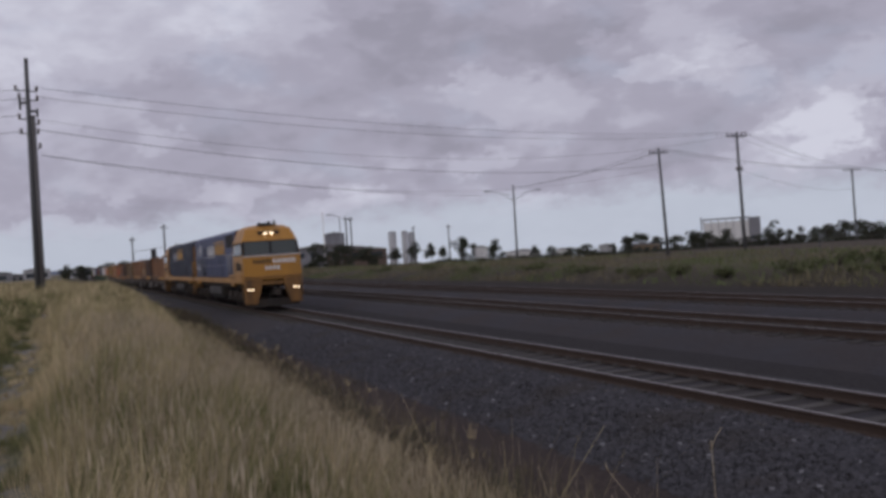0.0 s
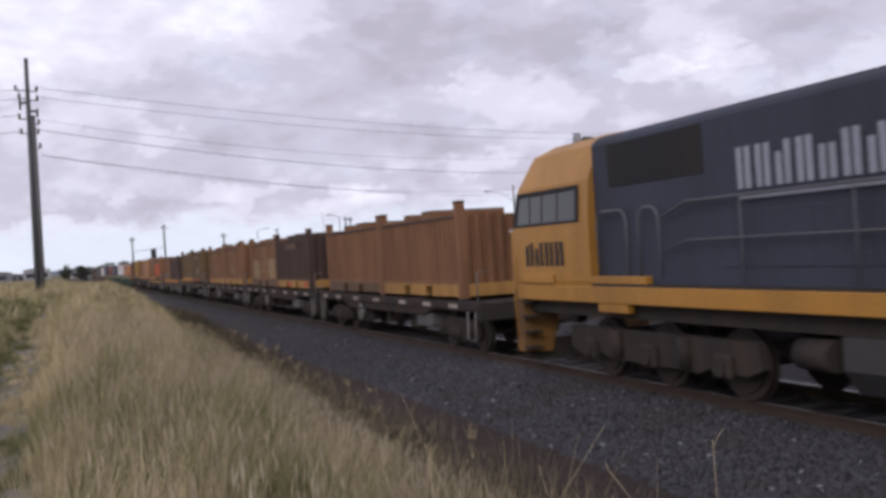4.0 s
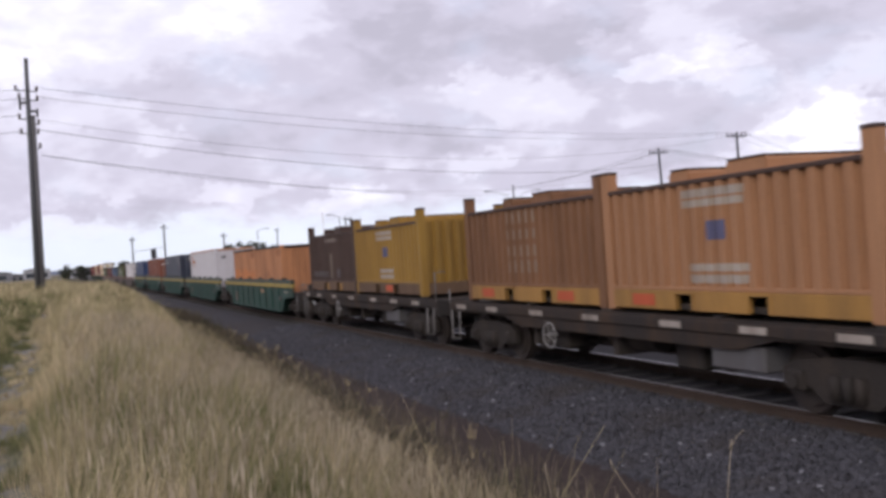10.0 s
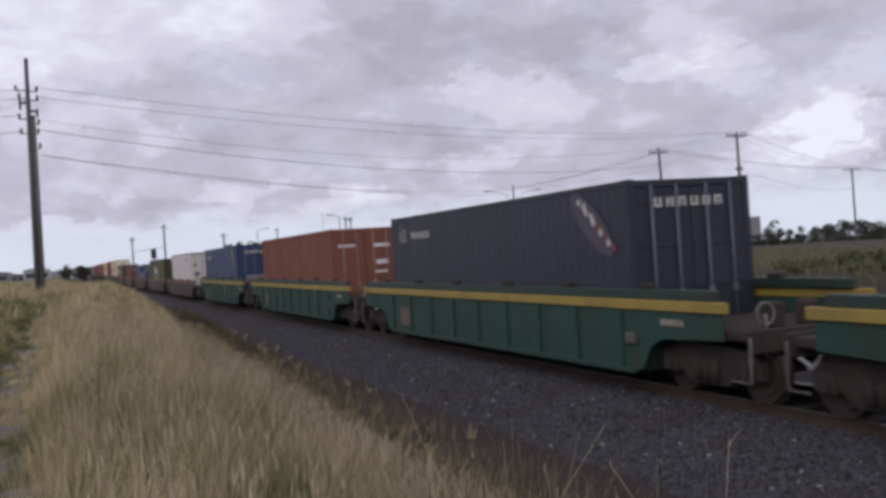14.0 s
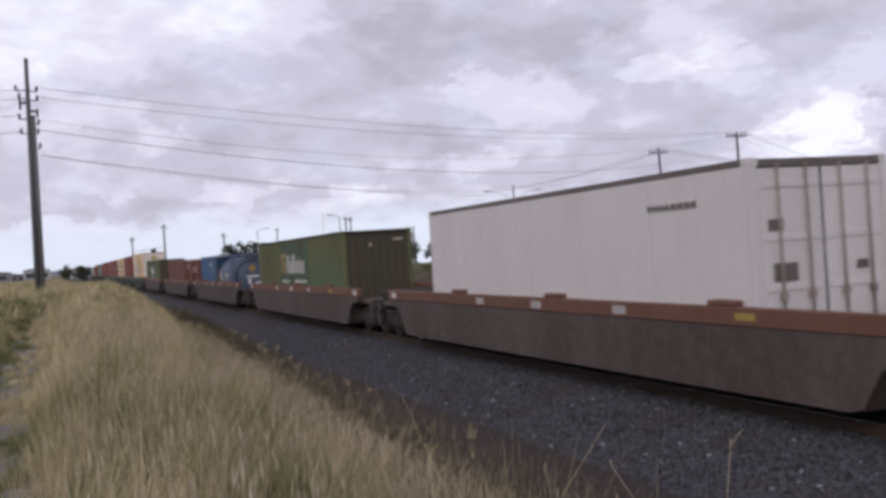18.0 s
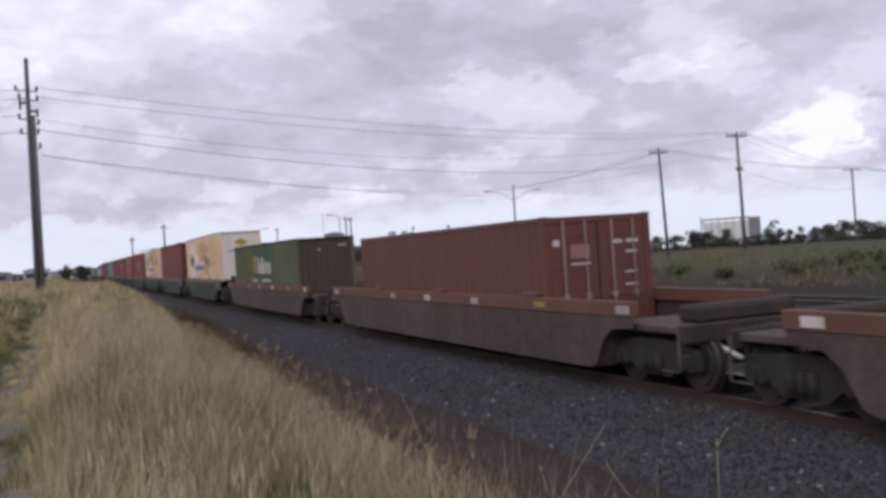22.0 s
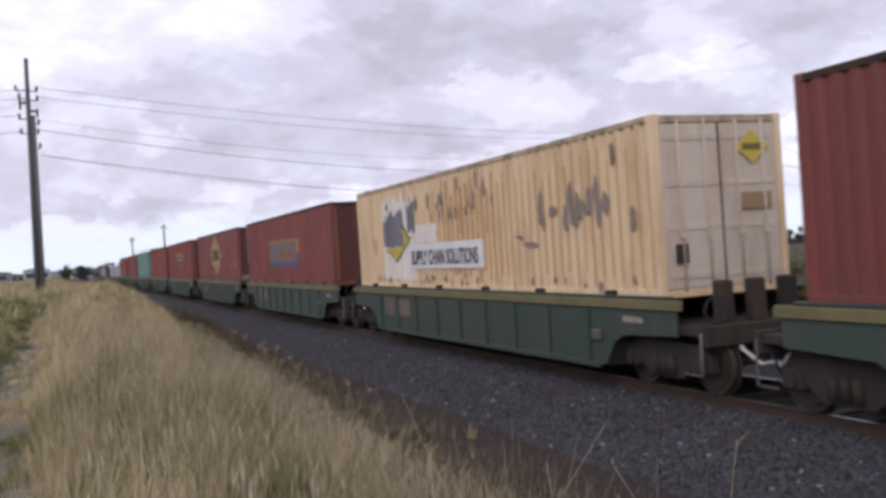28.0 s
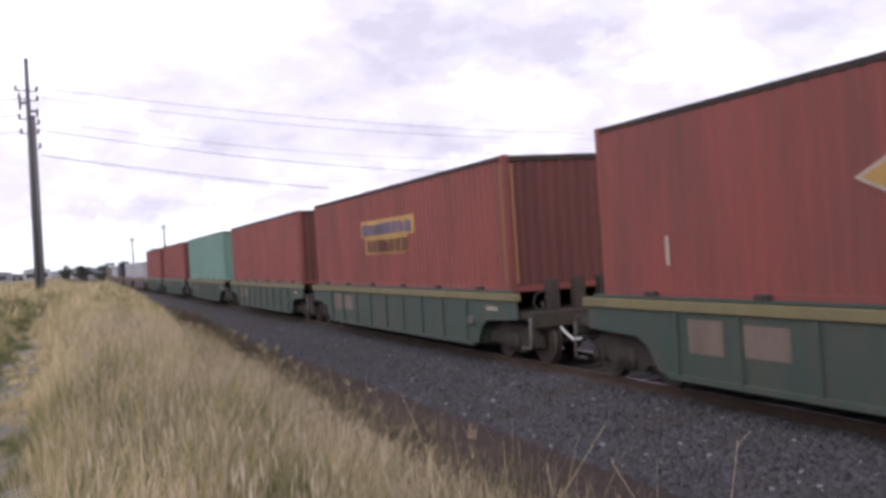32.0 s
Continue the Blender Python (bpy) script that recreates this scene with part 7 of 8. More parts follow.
def tree(x, y, h, r, seed, z0):
    rng = np.random.RandomState(seed)
    T = thing("tree", "dark green gum tree with a full uneven crown", "tree", "trees along the field")
    base = ground_z(x, y)
    lift = z0 - base          # the stem stands this much lower than the field's edge
    T.location = (x, y, base)
    g = Geo().tube((0, 0, -0.5), (0.1, 0, lift + h * 0.45), 0.05 * h, 8, 0.03 * h)
    hubs = []
    for i in range(11):
        a, rr = rng.uniform(0, 6.28), r * rng.uniform(0.15, 0.72)
        hub = (rr * math.cos(a), rr * math.sin(a), lift + h * rng.uniform(-0.3, 0.84 - 0.2 * rr / r))
        hubs.append(hub)
        g.tube((0.05, 0, lift + h * rng.uniform(0.1, 0.3)), hub, 0.018 * h, 5, 0.006 * h)
    hubs.append((0, 0, lift + h * 0.82))
    part("trunk", g, M_BARK, T)
    n = 1300
    c = np.array(hubs)[rng.randint(0, len(hubs), n)]
    p = rng.normal(0, 1, (n, 3))
    p /= np.linalg.norm(p, axis=1)[:, None]
    p *= (rng.uniform(0, 1, n) ** 0.4)[:, None]
    c = c + p * np.array([r * 0.42, r * 0.42, h * 0.24])
    c[:, 2] = np.clip(c[:, 2], lift - h * 0.45, lift + h)
    s = rng.uniform(0.04, 0.09, n) * (r + h) * 0.5
    u = rng.normal(0, 1, (n, 3))
    u /= np.linalg.norm(u, axis=1)[:, None]
    w = np.cross(u, rng.normal(0, 1, (n, 3)))
    w /= np.linalg.norm(w, axis=1)[:, None]
    v = np.stack([c - u * s[:, None], c + w * s[:, None] * 0.6, c + u * s[:, None], c - w * s[:, None] * 0.6], 1).reshape(-1, 3)
    part("crown", big_mesh("crown", v, np.arange(4 * n).reshape(n, 4), M_LEAF), None, T, "crown of small dark leaves")
    return T


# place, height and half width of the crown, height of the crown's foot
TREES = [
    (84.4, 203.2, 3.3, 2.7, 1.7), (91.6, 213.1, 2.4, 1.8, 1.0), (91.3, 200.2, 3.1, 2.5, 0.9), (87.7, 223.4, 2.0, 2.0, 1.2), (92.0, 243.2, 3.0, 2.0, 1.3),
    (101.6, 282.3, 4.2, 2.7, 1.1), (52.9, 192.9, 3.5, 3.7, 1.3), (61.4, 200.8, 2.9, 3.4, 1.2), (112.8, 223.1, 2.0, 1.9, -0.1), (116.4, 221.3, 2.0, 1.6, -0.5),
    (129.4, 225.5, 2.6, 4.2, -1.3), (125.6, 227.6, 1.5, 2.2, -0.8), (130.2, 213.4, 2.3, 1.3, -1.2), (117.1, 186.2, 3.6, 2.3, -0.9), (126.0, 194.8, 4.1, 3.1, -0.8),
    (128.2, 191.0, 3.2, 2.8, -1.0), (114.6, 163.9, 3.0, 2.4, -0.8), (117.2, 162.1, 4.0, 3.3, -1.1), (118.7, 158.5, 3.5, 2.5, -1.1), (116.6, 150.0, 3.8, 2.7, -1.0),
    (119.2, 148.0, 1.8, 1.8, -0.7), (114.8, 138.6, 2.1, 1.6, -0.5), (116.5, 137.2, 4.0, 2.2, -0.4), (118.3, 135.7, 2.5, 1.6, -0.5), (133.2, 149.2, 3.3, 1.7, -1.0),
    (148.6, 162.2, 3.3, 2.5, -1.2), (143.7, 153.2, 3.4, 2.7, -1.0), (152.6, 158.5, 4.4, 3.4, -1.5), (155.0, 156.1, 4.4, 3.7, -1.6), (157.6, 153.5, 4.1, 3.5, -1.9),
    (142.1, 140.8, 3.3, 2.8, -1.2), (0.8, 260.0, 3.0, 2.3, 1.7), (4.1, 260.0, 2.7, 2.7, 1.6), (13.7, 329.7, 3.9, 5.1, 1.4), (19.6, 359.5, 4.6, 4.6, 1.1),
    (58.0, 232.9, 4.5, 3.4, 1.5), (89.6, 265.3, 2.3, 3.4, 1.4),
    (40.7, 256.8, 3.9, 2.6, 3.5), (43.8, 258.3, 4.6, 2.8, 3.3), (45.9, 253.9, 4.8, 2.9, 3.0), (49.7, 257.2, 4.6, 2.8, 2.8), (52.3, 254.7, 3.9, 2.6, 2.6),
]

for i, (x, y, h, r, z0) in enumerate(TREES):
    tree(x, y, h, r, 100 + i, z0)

def thicket(n, seed):
    """Low dark shrubs that run on between the trees at the field's edge."""
    rg = np.random.RandomState(seed)
    t = rg.uniform(0, 1, n)
    x = np.interp(t, [0, 0.2, 0.5, 0.8, 1.0], [56, 90, 118, 124, 165]) + rg.normal(0, 3.0, n)
    y = np.interp(t, [0, 0.2, 0.5, 0.8, 1.0], [196, 205, 170, 148, 150]) + rg.normal(0, 3.0, n)
    top = np.array([noise.noise((a * 0.12, b * 0.12, 5.0)) for a, b in zip(x, y)])
    z = -1.3 + np.clip(0.95 + 1.6 * top, 0.2, 2.0) * rg.uniform(0.1, 1.0, n)
    c = np.stack([x, y, z], 1)
    s = rg.uniform(0.16, 0.36, n)[:, None]
    u = rg.normal(0, 1, (n, 3))
    u /= np.linalg.norm(u, axis=1)[:, None]
    w = np.cross(u, rg.normal(0, 1, (n, 3)))
    w /= np.linalg.norm(w, axis=1)[:, None]
    v = np.stack([c - u * s, c + w * s * 0.7, c + u * s, c - w * s * 0.7], 1).reshape(-1, 3)
    tagged(new("shrubs", big_mesh("shrubs", v, np.arange(4 * n).reshape(n, 4), M_LEAF)), "low dark shrubs between the trees at the field's edge", "shrubs", kind="stuff")


thicket(9000, 77)

# ---- far buildings ----


def shed(label, x, y, w, d, h, wall, roof, windows=0, rot=0.0, category="building", z0=1.0, pitch=0.15):
    T = thing("shed", label, category, "far buildings")
    T.matrix_world = pose(x, y, z0, 0, 0, rot)
    part("wall", Geo().box(-w / 2, w / 2, -d / 2, d / 2, min(-0.5, ground_z(x, y) - z0 - 0.4), h), wall, T)
    part("roof", Geo().prism([(-w / 2 - 0.3, h), (0, h + w * pitch * 0.3 + 0.3), (w / 2 + 0.3, h)], "y", -d / 2 - 0.3, d / 2 + 0.3), roof, T)
    for i in range(windows):
        xx = -w / 2 + w * (i + 0.5) / windows
        wn_ = part("window", Geo().box(xx - w * 0.3 / windows, xx + w * 0.3 / windows, -d / 2 - 0.06, -d / 2 - 0.01, h * 0.35, h * 0.75), M_FARGLASS, T)
        part("frame", Geo().box(xx - w * 0.34 / windows, xx + w * 0.34 / windows, -d / 2 - 0.04, -d / 2 - 0.004, h * 0.30, h * 0.35), M_FARWALL, wn_)
    return T


def works(x, y, z0):
    """A tall pale works hall with an open steel frame beside it."""
    T = thing("works_hall", "pale tall works hall with open steel bays", "building", "far buildings")
    T.matrix_world = pose(x, y, z0, 0, 0, -38)
    w, d, h = 17.0, 10.0, 6.9 - z0
    for i in range(7):
        xx = -w / 2 + w * i / 6
        part("column", Geo().box(xx - 0.15, xx + 0.15, -d / 2, -d / 2 + 0.4, 0, h), M_FARWALL, T)
        part("column", Geo().box(xx - 0.15, xx + 0.15, d / 2 - 0.4, d / 2, 0, h), M_FARWALL, T)
    part("roof", Geo().box(-w / 2 - 0.3, w / 2 + 0.3, -d / 2 - 0.3, d / 2 + 0.3, h, h + 0.5), M_FARGREY, T)
    part("wall", Geo().box(-w / 2 + 0.2, w / 2 - 0.2, -d / 2 + 0.5, d / 2 - 0.5, 0, h * 0.93), M_WHITE, T)
    part("tower", Geo().box(w / 2 + 0.3, w / 2 + 4.3, -d / 2, d / 2, 0, h + 0.2), M_FARGREY, T)
    for i in range(3):
        part("opening", Geo().box(w / 2 + 0.6, w / 2 + 4.0, -d / 2 - 0.06, -d / 2 - 0.01, 1.5 + 2.0 * i, 2.7 + 2.0 * i), M_FARGLASS, T)
    part("flue", Geo().tube((-w / 2 - 1.0, 0, 0), (-w / 2 - 1.0, 0, h + 1.4), 0.25, 10), M_FARGREY, T)


works(245.0, 316.0, ground_z(245.0, 316.0) - 0.3)
shed("white industrial shed beyond the field", 91.6, 208.8, 3.0, 3, 1.5, M_WHITE, M_FARWALL, 0, -25, z0=0.81)
shed("long grey works block behind the trees", 74.0, 290.0, 26, 12, 3.9, M_FARGREY, M_FARROOF, 6, -15)
shed("dark grey plant tower on the works block", 78.5, 291.0, 6, 8, 8.3, M_FARGREY, M_FARGREY, 0, -15)
shed("low brown brick house by the line", 66.0, 225.0, 14, 8, 2.6, M_BRICK, M_FARROOF, 3, -15)
for i, (u, v, h, w) in enumerate(((155.4, 464.7, 14.9, 2.7), (161.3, 462.7, 14.8, 2.1), (165.9, 465.3, 14.1, 2.3))):
    h += 10.0
    T = thing("silo", "tall pale concrete silo far behind the trees", "silo", "far silos")
    T.location = (u, v, -12.5)
    part("drum", Geo().tube((0, 0, 0), (0, 0, h), w / 2 * 1.5, 16), M_FARWALL, T)
    part("cap", Geo().tube((0, 0, h), (0, 0, h + 0.5), w / 2 * 1.6, 16, w / 2 * 1.2), M_FARROOF, T)
shed("low buff house with a yellow-brown front", 123.4, 189.3, 7, 7, 1.8, P_CREAMPATCH, M_FARROOF, 4, -33, z0=-1.41)
shed("long low pale shed on the horizon", 115.5, 235.2, 9, 8, 0.7, M_WHITE, M_FARWALL, 0, -28, z0=-0.19)
shed("pale tall shed on the horizon", 135.0, 224.6, 4, 5, 2.2, M_FARWALL, M_FARWALL, 0, -28, z0=-1.53)
shed("pale low shed roof on the horizon", 126.4, 232.9, 4.5, 5, 1.2, M_WHITE, M_FARWALL, 0, -28, z0=-0.94)
shed("long pale roofed shed among trees", 120.4, 141.7, 4.5, 5, 0.5, M_FARWALL, M_FARWALL, 0, -40, z0=-0.67)
for i, (x, y, w, h) in enumerate(((-22, 330, 14, 3.6), (-8, 340, 8, 4.0), (6, 350, 9, 3.4), (2, 330, 5, 3.0), (-14, 345, 5, 2.6))):
    shed("small pale building far down the line", x, y, w, 8, h, M_FARWALL if i % 2 else M_FARGREY, M_FARROOF, 2, 0, z0=0.4)
T = thing("distant_hill", "faint blue hill on the horizon", "hill")
g = Geo()
for i in range(24):
    x = -520 + i * 26
    hh = 26 * math.exp(-((x + 260) / 130) ** 2) + 9 * math.exp(-((x - 20) / 90) ** 2) + 0.8 * math.sin(i * 1.7)
    g.v += [(x, 2300, -3), (x, 2300, 2 + hh), (x, 2500, 2 + hh * 0.9), (x, 2700, -3)]
for i in range(23):
    for k in range(3):
        g.face((4 * i + k, 4 * i + 4 + k, 4 * i + 5 + k, 4 * i + 1 + k), True)
part("slope", g, surf("hazy_blue_hill", (0.20, 0.23, 0.30), 0.95, dirt_amt=0.2, scale=0.01, fine=0.05, bump=0), T)
T = thing("far_fence", "low dark fence and track bank across the field", "fence")
for i in range(10):
    yy = 150 - i * 16.0
    xx = 62 + i * 0.5
    part("fence_post", Geo().tube((xx, yy, 0.0), (xx, yy, 1.35), 0.06, 5), M_POLE, T)
part("fence_rail", Geo().tube((62, 150, 1.25), (66.6, 3, 1.25), 0.03, 4).tube((62, 150, 0.85), (66.6, 3, 0.85), 0.03, 4), M_POLE, T)

# ---- grass, weeds and loose stone ----


def blades(name, xy, height, width, lean, mat, label, category, seed, zs):
    """Standing blades: each a narrow strip of two quads that bends over."""
    rng = np.random.RandomState(seed)
    n = len(xy)
    a = rng.uniform(0, 2 * np.pi, n)
    face = rng.uniform(-1.0, 1.0, n)
    side = np.stack([np.cos(face), np.sin(face), 0 * face], 1) * width[:, None] * 0.5
    if lean.ndim == 1:
        lean = np.stack([np.cos(a) * lean + 0.06, np.sin(a) * lean], 1)
    tip = np.concatenate([lean, 0 * lean[:, :1]], 1) * height[:, None]
    base = np.concatenate([xy, zs[:, None]], 1)
    mid = base + tip * 0.3 + np.array([0, 0, 0.58]) * height[:, None]
    top = base + tip + np.array([0, 0, 1.0]) * height[:, None]
    v = np.stack([base - side, base + side, mid - side * 0.8, mid + side * 0.8, top - side * 0.25, top + side * 0.25], 1).reshape(-1, 3)
    k = np.arange(n)[:, None] * 6
    q = np.concatenate([k + np.array([0, 1, 3, 2]), k + np.array([2, 3, 5, 4])], 1).reshape(-1, 4)
    return tagged(new(name, big_mesh(name, v, q, mat)), label, category, kind="stuff")


def zfield(xy):
    return np.array([ground_z(float(x), float(y)) for x, y in xy]) - 0.02


def grass_field(n, y0, y1, hmin, hmax, wid, seed, k, spread):
    """Tufts of k blades each, which lean out from the tuft's middle."""
    rng = np.random.RandomState(seed)
    m = n // k
    y = y0 + (y1 - y0) * rng.uniform(0, 1, m) ** 0.8
    left = -1.0 - 0.085 * y
    right = np.array([edge(v) for v in y]) - 0.15
    x = left + (right - left) * rng.uniform(0, 1, m)
    clump = np.array([noise.noise((xx * 1.3, yy * 0.8, 7.0)) for xx, yy in zip(x, y)])
    fine = np.array([noise.noise((xx * 3.1, yy * 2.2, 17.0)) for xx, yy in zip(x, y)])
    ok = clump + 0.4 * fine > rng.uniform(-0.75, 0.2, m)
    x, y, clump = x[ok], y[ok], clump[ok]
    h = np.exp(np.clip(rng.normal(0, 0.28, len(x)), -0.5, 0.3)) * (0.88 + 0.75 * clump + 0.35 * fine[ok])
    e = np.array([edge(v) for v in y]) - 0.3 + 0.35 * np.array([noise.noise((1.0, yy * 0.9, 3.0)) for yy in y])
    h *= np.interp(e - x, [-0.15, 0.4, 2.0], [0.32, 0.58, 1.0])
    # the trodden track beside the field
    h *= 1 - np.interp(x + 0.12 * clump, [-1.5, -1.1, -0.55, -0.05], [0.35, 0.82, 0.82, 0.0]) * np.interp(y, [28, 42], [1, 0])
    patch = np.array([noise.noise((xx * 1.3, yy * 0.6, 40.0)) for xx, yy in zip(x, y)])
    green = (2.6 * patch > rng.uniform(-0.25, 0.6, len(x)) + np.interp(y, [4, 8, 12, 20], [-0.30, -0.08, 0.25, 0.5])) | ((x < -0.95 + 0.15 * rng.normal(0, 1, len(x))) & (y < 44) & (rng.uniform(0, 1, len(x)) < 0.62))
    green |= (e - x < 0.45) & (rng.uniform(0, 1, len(x)) < 0.45)
    lean = rng.uniform(0.15, 0.55, len(x))
    rep = lambda v: np.repeat(v, k)
    q = k * len(x)
    ang, rad = rng.uniform(0, 2 * np.pi, q), spread * np.abs(rng.normal(0, 1, q))
    xy = np.stack([rep(x) + rad * np.cos(ang), rep(y) + rad * np.sin(ang)], 1)
    hh = rep(h) * rng.uniform(hmin, hmax, q)
    wind = 0.14 + 0.25 * np.array([noise.noise((xx * 0.6, yy * 0.4, 9.0)) for xx, yy in zip(x, y)])
    tip = np.stack([np.cos(ang) * rep(lean) * rng.uniform(0.2, 1.3, q) + rep(wind), np.sin(ang) * rep(lean) * rng.uniform(0.2, 1.3, q)], 1)
    return xy, hh, rng.uniform(0.5, 1.4, q) * wid, tip, rep(green)


for n, y0, y1, h0, h1, wid, seed, k, spread in ((150000, 2.0, 14.0, 0.22, 0.62, 0.0036, 1, 34, 0.045), (130000, 14.0, 34.0, 0.24, 0.60, 0.008, 2, 20, 0.06), (90000, 34.0, 110.0, 0.28, 0.6, 0.03, 3, 9, 0.12)):
    xy, h, w, tip, green = grass_field(n, y0, y1, h0, h1, wid, seed, k, spread)
    zz = zfield(xy)
    dry = ~green
    blades("grass", xy[dry], h[dry], w[dry], tip[dry], M_GRASS, "tall dry straw-coloured grass in leaning tufts", "grass", seed, zz[dry])
    blades("green_grass", xy[green], h[green] * 0.92, w[green] * 1.3, tip[green], M_GRASSGREEN, "green grass tufts among the dry stems", "grass", seed + 40, zz[green])


# the same field round and behind the standpoint
rng = np.random.RandomState(17)
n = 60000
y = rng.uniform(-14, 45, n)
x = rng.uniform(-10, 1, n) * 1.0 + np.where(y < 2, rng.uniform(0, 3.4, n), 0.0)
far_off = (np.hypot(x, y) > 1.1) & ((y < 2) | (x < -1.0 - 0.085 * y))
xy = np.stack([x, y], 1)[far_off]
blades("grass", xy, rng.uniform(0.18, 0.5, len(xy)), rng.uniform(0.005, 0.012, len(xy)), rng.uniform(0.1, 0.6, len(xy)), M_GRASS, "dry straw-coloured grass of the open field", "grass", 18, zfield(xy))


def seed_heads(n, seed):
    """Fluffy heads on tall stalks, each a small spindle of crossed quads."""
    rng = np.random.RandomState(seed)
    y = 3.0 + 22 * rng.uniform(0, 1, n) ** 1.2
    e = np.array([edge(v) for v in y])
    x = -0.1 + (e + 0.35) * rng.uniform(0, 1, n) ** 0.75
    xy = np.stack([x, y], 1)
    z = zfield(xy)
    h = rng.uniform(0.30, 0.78, n) * np.interp(e - x, [-0.2, 0.3, 2.2], [0.6, 0.7, 1.0])
    lean = rng.normal(0, 0.10, (n, 2))
    fat = rng.uniform(0.003, 0.0075, n)
    vs, qs, k = [], [], 0
    for i in range(n):
        b = np.array([x[i], y[i], z[i]])
        t = b + np.array([lean[i, 0], lean[i, 1], h[i]])
        d = (t - b) / np.linalg.norm(t - b)
        for s in (np.array([1.0, 0, 0]), np.array([0.3, 0.95, 0])):
            w = s * 0.0022
            vs += [b - w, b + w, t + w * 0.6, t - w * 0.6]
            m, e2 = t - d * 0.03, t + d * rng.uniform(0.05, 0.13)
            c = (m + e2) / 2
            vs += [m, c + s * fat[i], e2, c - s * fat[i]]
            qs += [[k, k + 1, k + 2, k + 3], [k + 4, k + 5, k + 6, k + 7]]
            k += 8
    return tagged(new("seed_grass", big_mesh("seed_grass", np.array(vs), np.array(qs), M_SEED)), "taller dry stalks with pale seed heads", "grass", kind="stuff")


M_SEED = leafy("pale_seed_heads", (0.34, 0.28, 0.19), (0.66, 0.57, 0.42), (0.42, 0.35, 0.24), 0.6, None, 0.3)
seed_heads(9500, 11)

# single dead stalks on the cess before the ballast; they sway in the wind
STALKS = []
for i, (x, y, h, lx, kink) in enumerate(((5.17, 7.05, 1.08, 0.0, 0.42), (5.35, 8.6, 0.62, -0.32, 0.0), (4.62, 7.9, 0.50, 0.02, 0.0), (4.95, 7.6, 0.46, -0.01, 0.0), (4.75, 9.4, 0.5, -0.1, 0.0), (4.3, 8.6, 0.45, 0.06, 0.0))):
    T = tagged(new("dead_stalk"), "single dry weed stalk with a small seed head", "weed", "dry weed stalks")
    z = ground_z(x, y)
    T.location = (x, y, z)
    part("stem", Geo().path([(0, 0, -0.04), (lx * 0.3, 0, h * 0.5), (lx, 0.02, h)], 0.004, 5), M_SEED, T)
    part("seed_head", Geo().tube((lx, 0.02, h - 0.01), (lx * 1.1, 0.02, h + 0.08), 0.009, 6, 0.004), M_SEED, T)
    if kink:
        part("tip", Geo().path([(lx, 0.02, h), (lx + 0.05, 0.02, h + 0.10), (lx + 0.13, 0.03, h + 0.17)], 0.0035, 5), M_SEED, T)
    STALKS.append((T, (x, y, z), i))

# weeds at the foot of the bank
rng = np.random.RandomState(21)
n = 17000
y = 4 + 62 * rng.uniform(0, 1, n) ** 1.5
x = np.array([edge(v) for v in y]) + 0.25 + rng.normal(0.2, 0.5, n)
xy = np.stack([x, y], 1)
blades("weeds", xy, rng.uniform(0.08, 0.40, n), rng.uniform(0.006, 0.012, n) * (1 + y / 25), rng.uniform(0.1, 0.6, n), M_WEED, "low dead brown weeds at the foot of the bank", "weeds", 21, zfield(xy))

# loose tufts that straggle from the bank out over the cess
m, k = 2600, 14
y = 4.2 + 40 * rng.uniform(0, 1, m) ** 1.4
x = np.array([edge(v) for v in y]) - 0.35 + np.abs(rng.normal(0, 0.75, m))
size = rng.uniform(0.22, 0.52, m) * np.interp(x - np.array([edge(v) for v in y]), [-0.3, 1.4], [1.0, 0.55])
ang, out = rng.uniform(0, 6.28, m * k), np.abs(rng.normal(0, 0.06, m * k))
xy = np.stack([np.repeat(x, k) + out * np.cos(ang), np.repeat(y, k) + out * np.sin(ang)], 1)
hh = np.repeat(size, k) * rng.uniform(0.5, 1.1, m * k)
tip = np.stack([np.cos(ang) * rng.uniform(0.1, 0.6, m * k) + 0.1, np.sin(ang) * rng.uniform(0.1, 0.6, m * k)], 1)
wd = rng.uniform(0.003, 0.007, m * k) * (1 + np.repeat(y, k) / 25)
zz = zfield(xy)
brown = np.repeat(rng.uniform(0, 1, m) < 0.55, k)
blades("weeds", xy[brown], hh[brown], wd[brown], tip[brown], M_WEED, "straggling brown weed tufts on the cess", "weeds", 25, zz[brown])
blades("grass", xy[~brown], hh[~brown], wd[~brown], tip[~brown], M_GRASS, "loose straw tufts beside the ballast", "grass", 26, zz[~brown])

# taller dead weeds with seed heads in the cess
n = 2600
y = 3.5 + 20 * rng.uniform(0, 1, n) ** 1.6
x = np.array([edge(v) for v in y]) + np.abs(rng.normal(0.1, 0.75, n))
xy = np.stack([x, y], 1)
blades("weeds", xy, rng.uniform(0.18, 0.6, n), rng.uniform(0.004, 0.007, n) * (1 + y / 25), rng.uniform(0.05, 0.5, n), M_WEED, "tall thin dead weeds in the cess", "weeds", 23, zfield(xy))
blades("weeds", xy[::3] + 0.04, rng.uniform(0.2, 0.5, len(xy[::3])), rng.uniform(0.004, 0.006, len(xy[::3])), rng.uniform(0.05, 0.35, len(xy[::3])), M_SEED, "pale dry stalks among the weeds", "weeds", 24, zfield(xy[::3]))

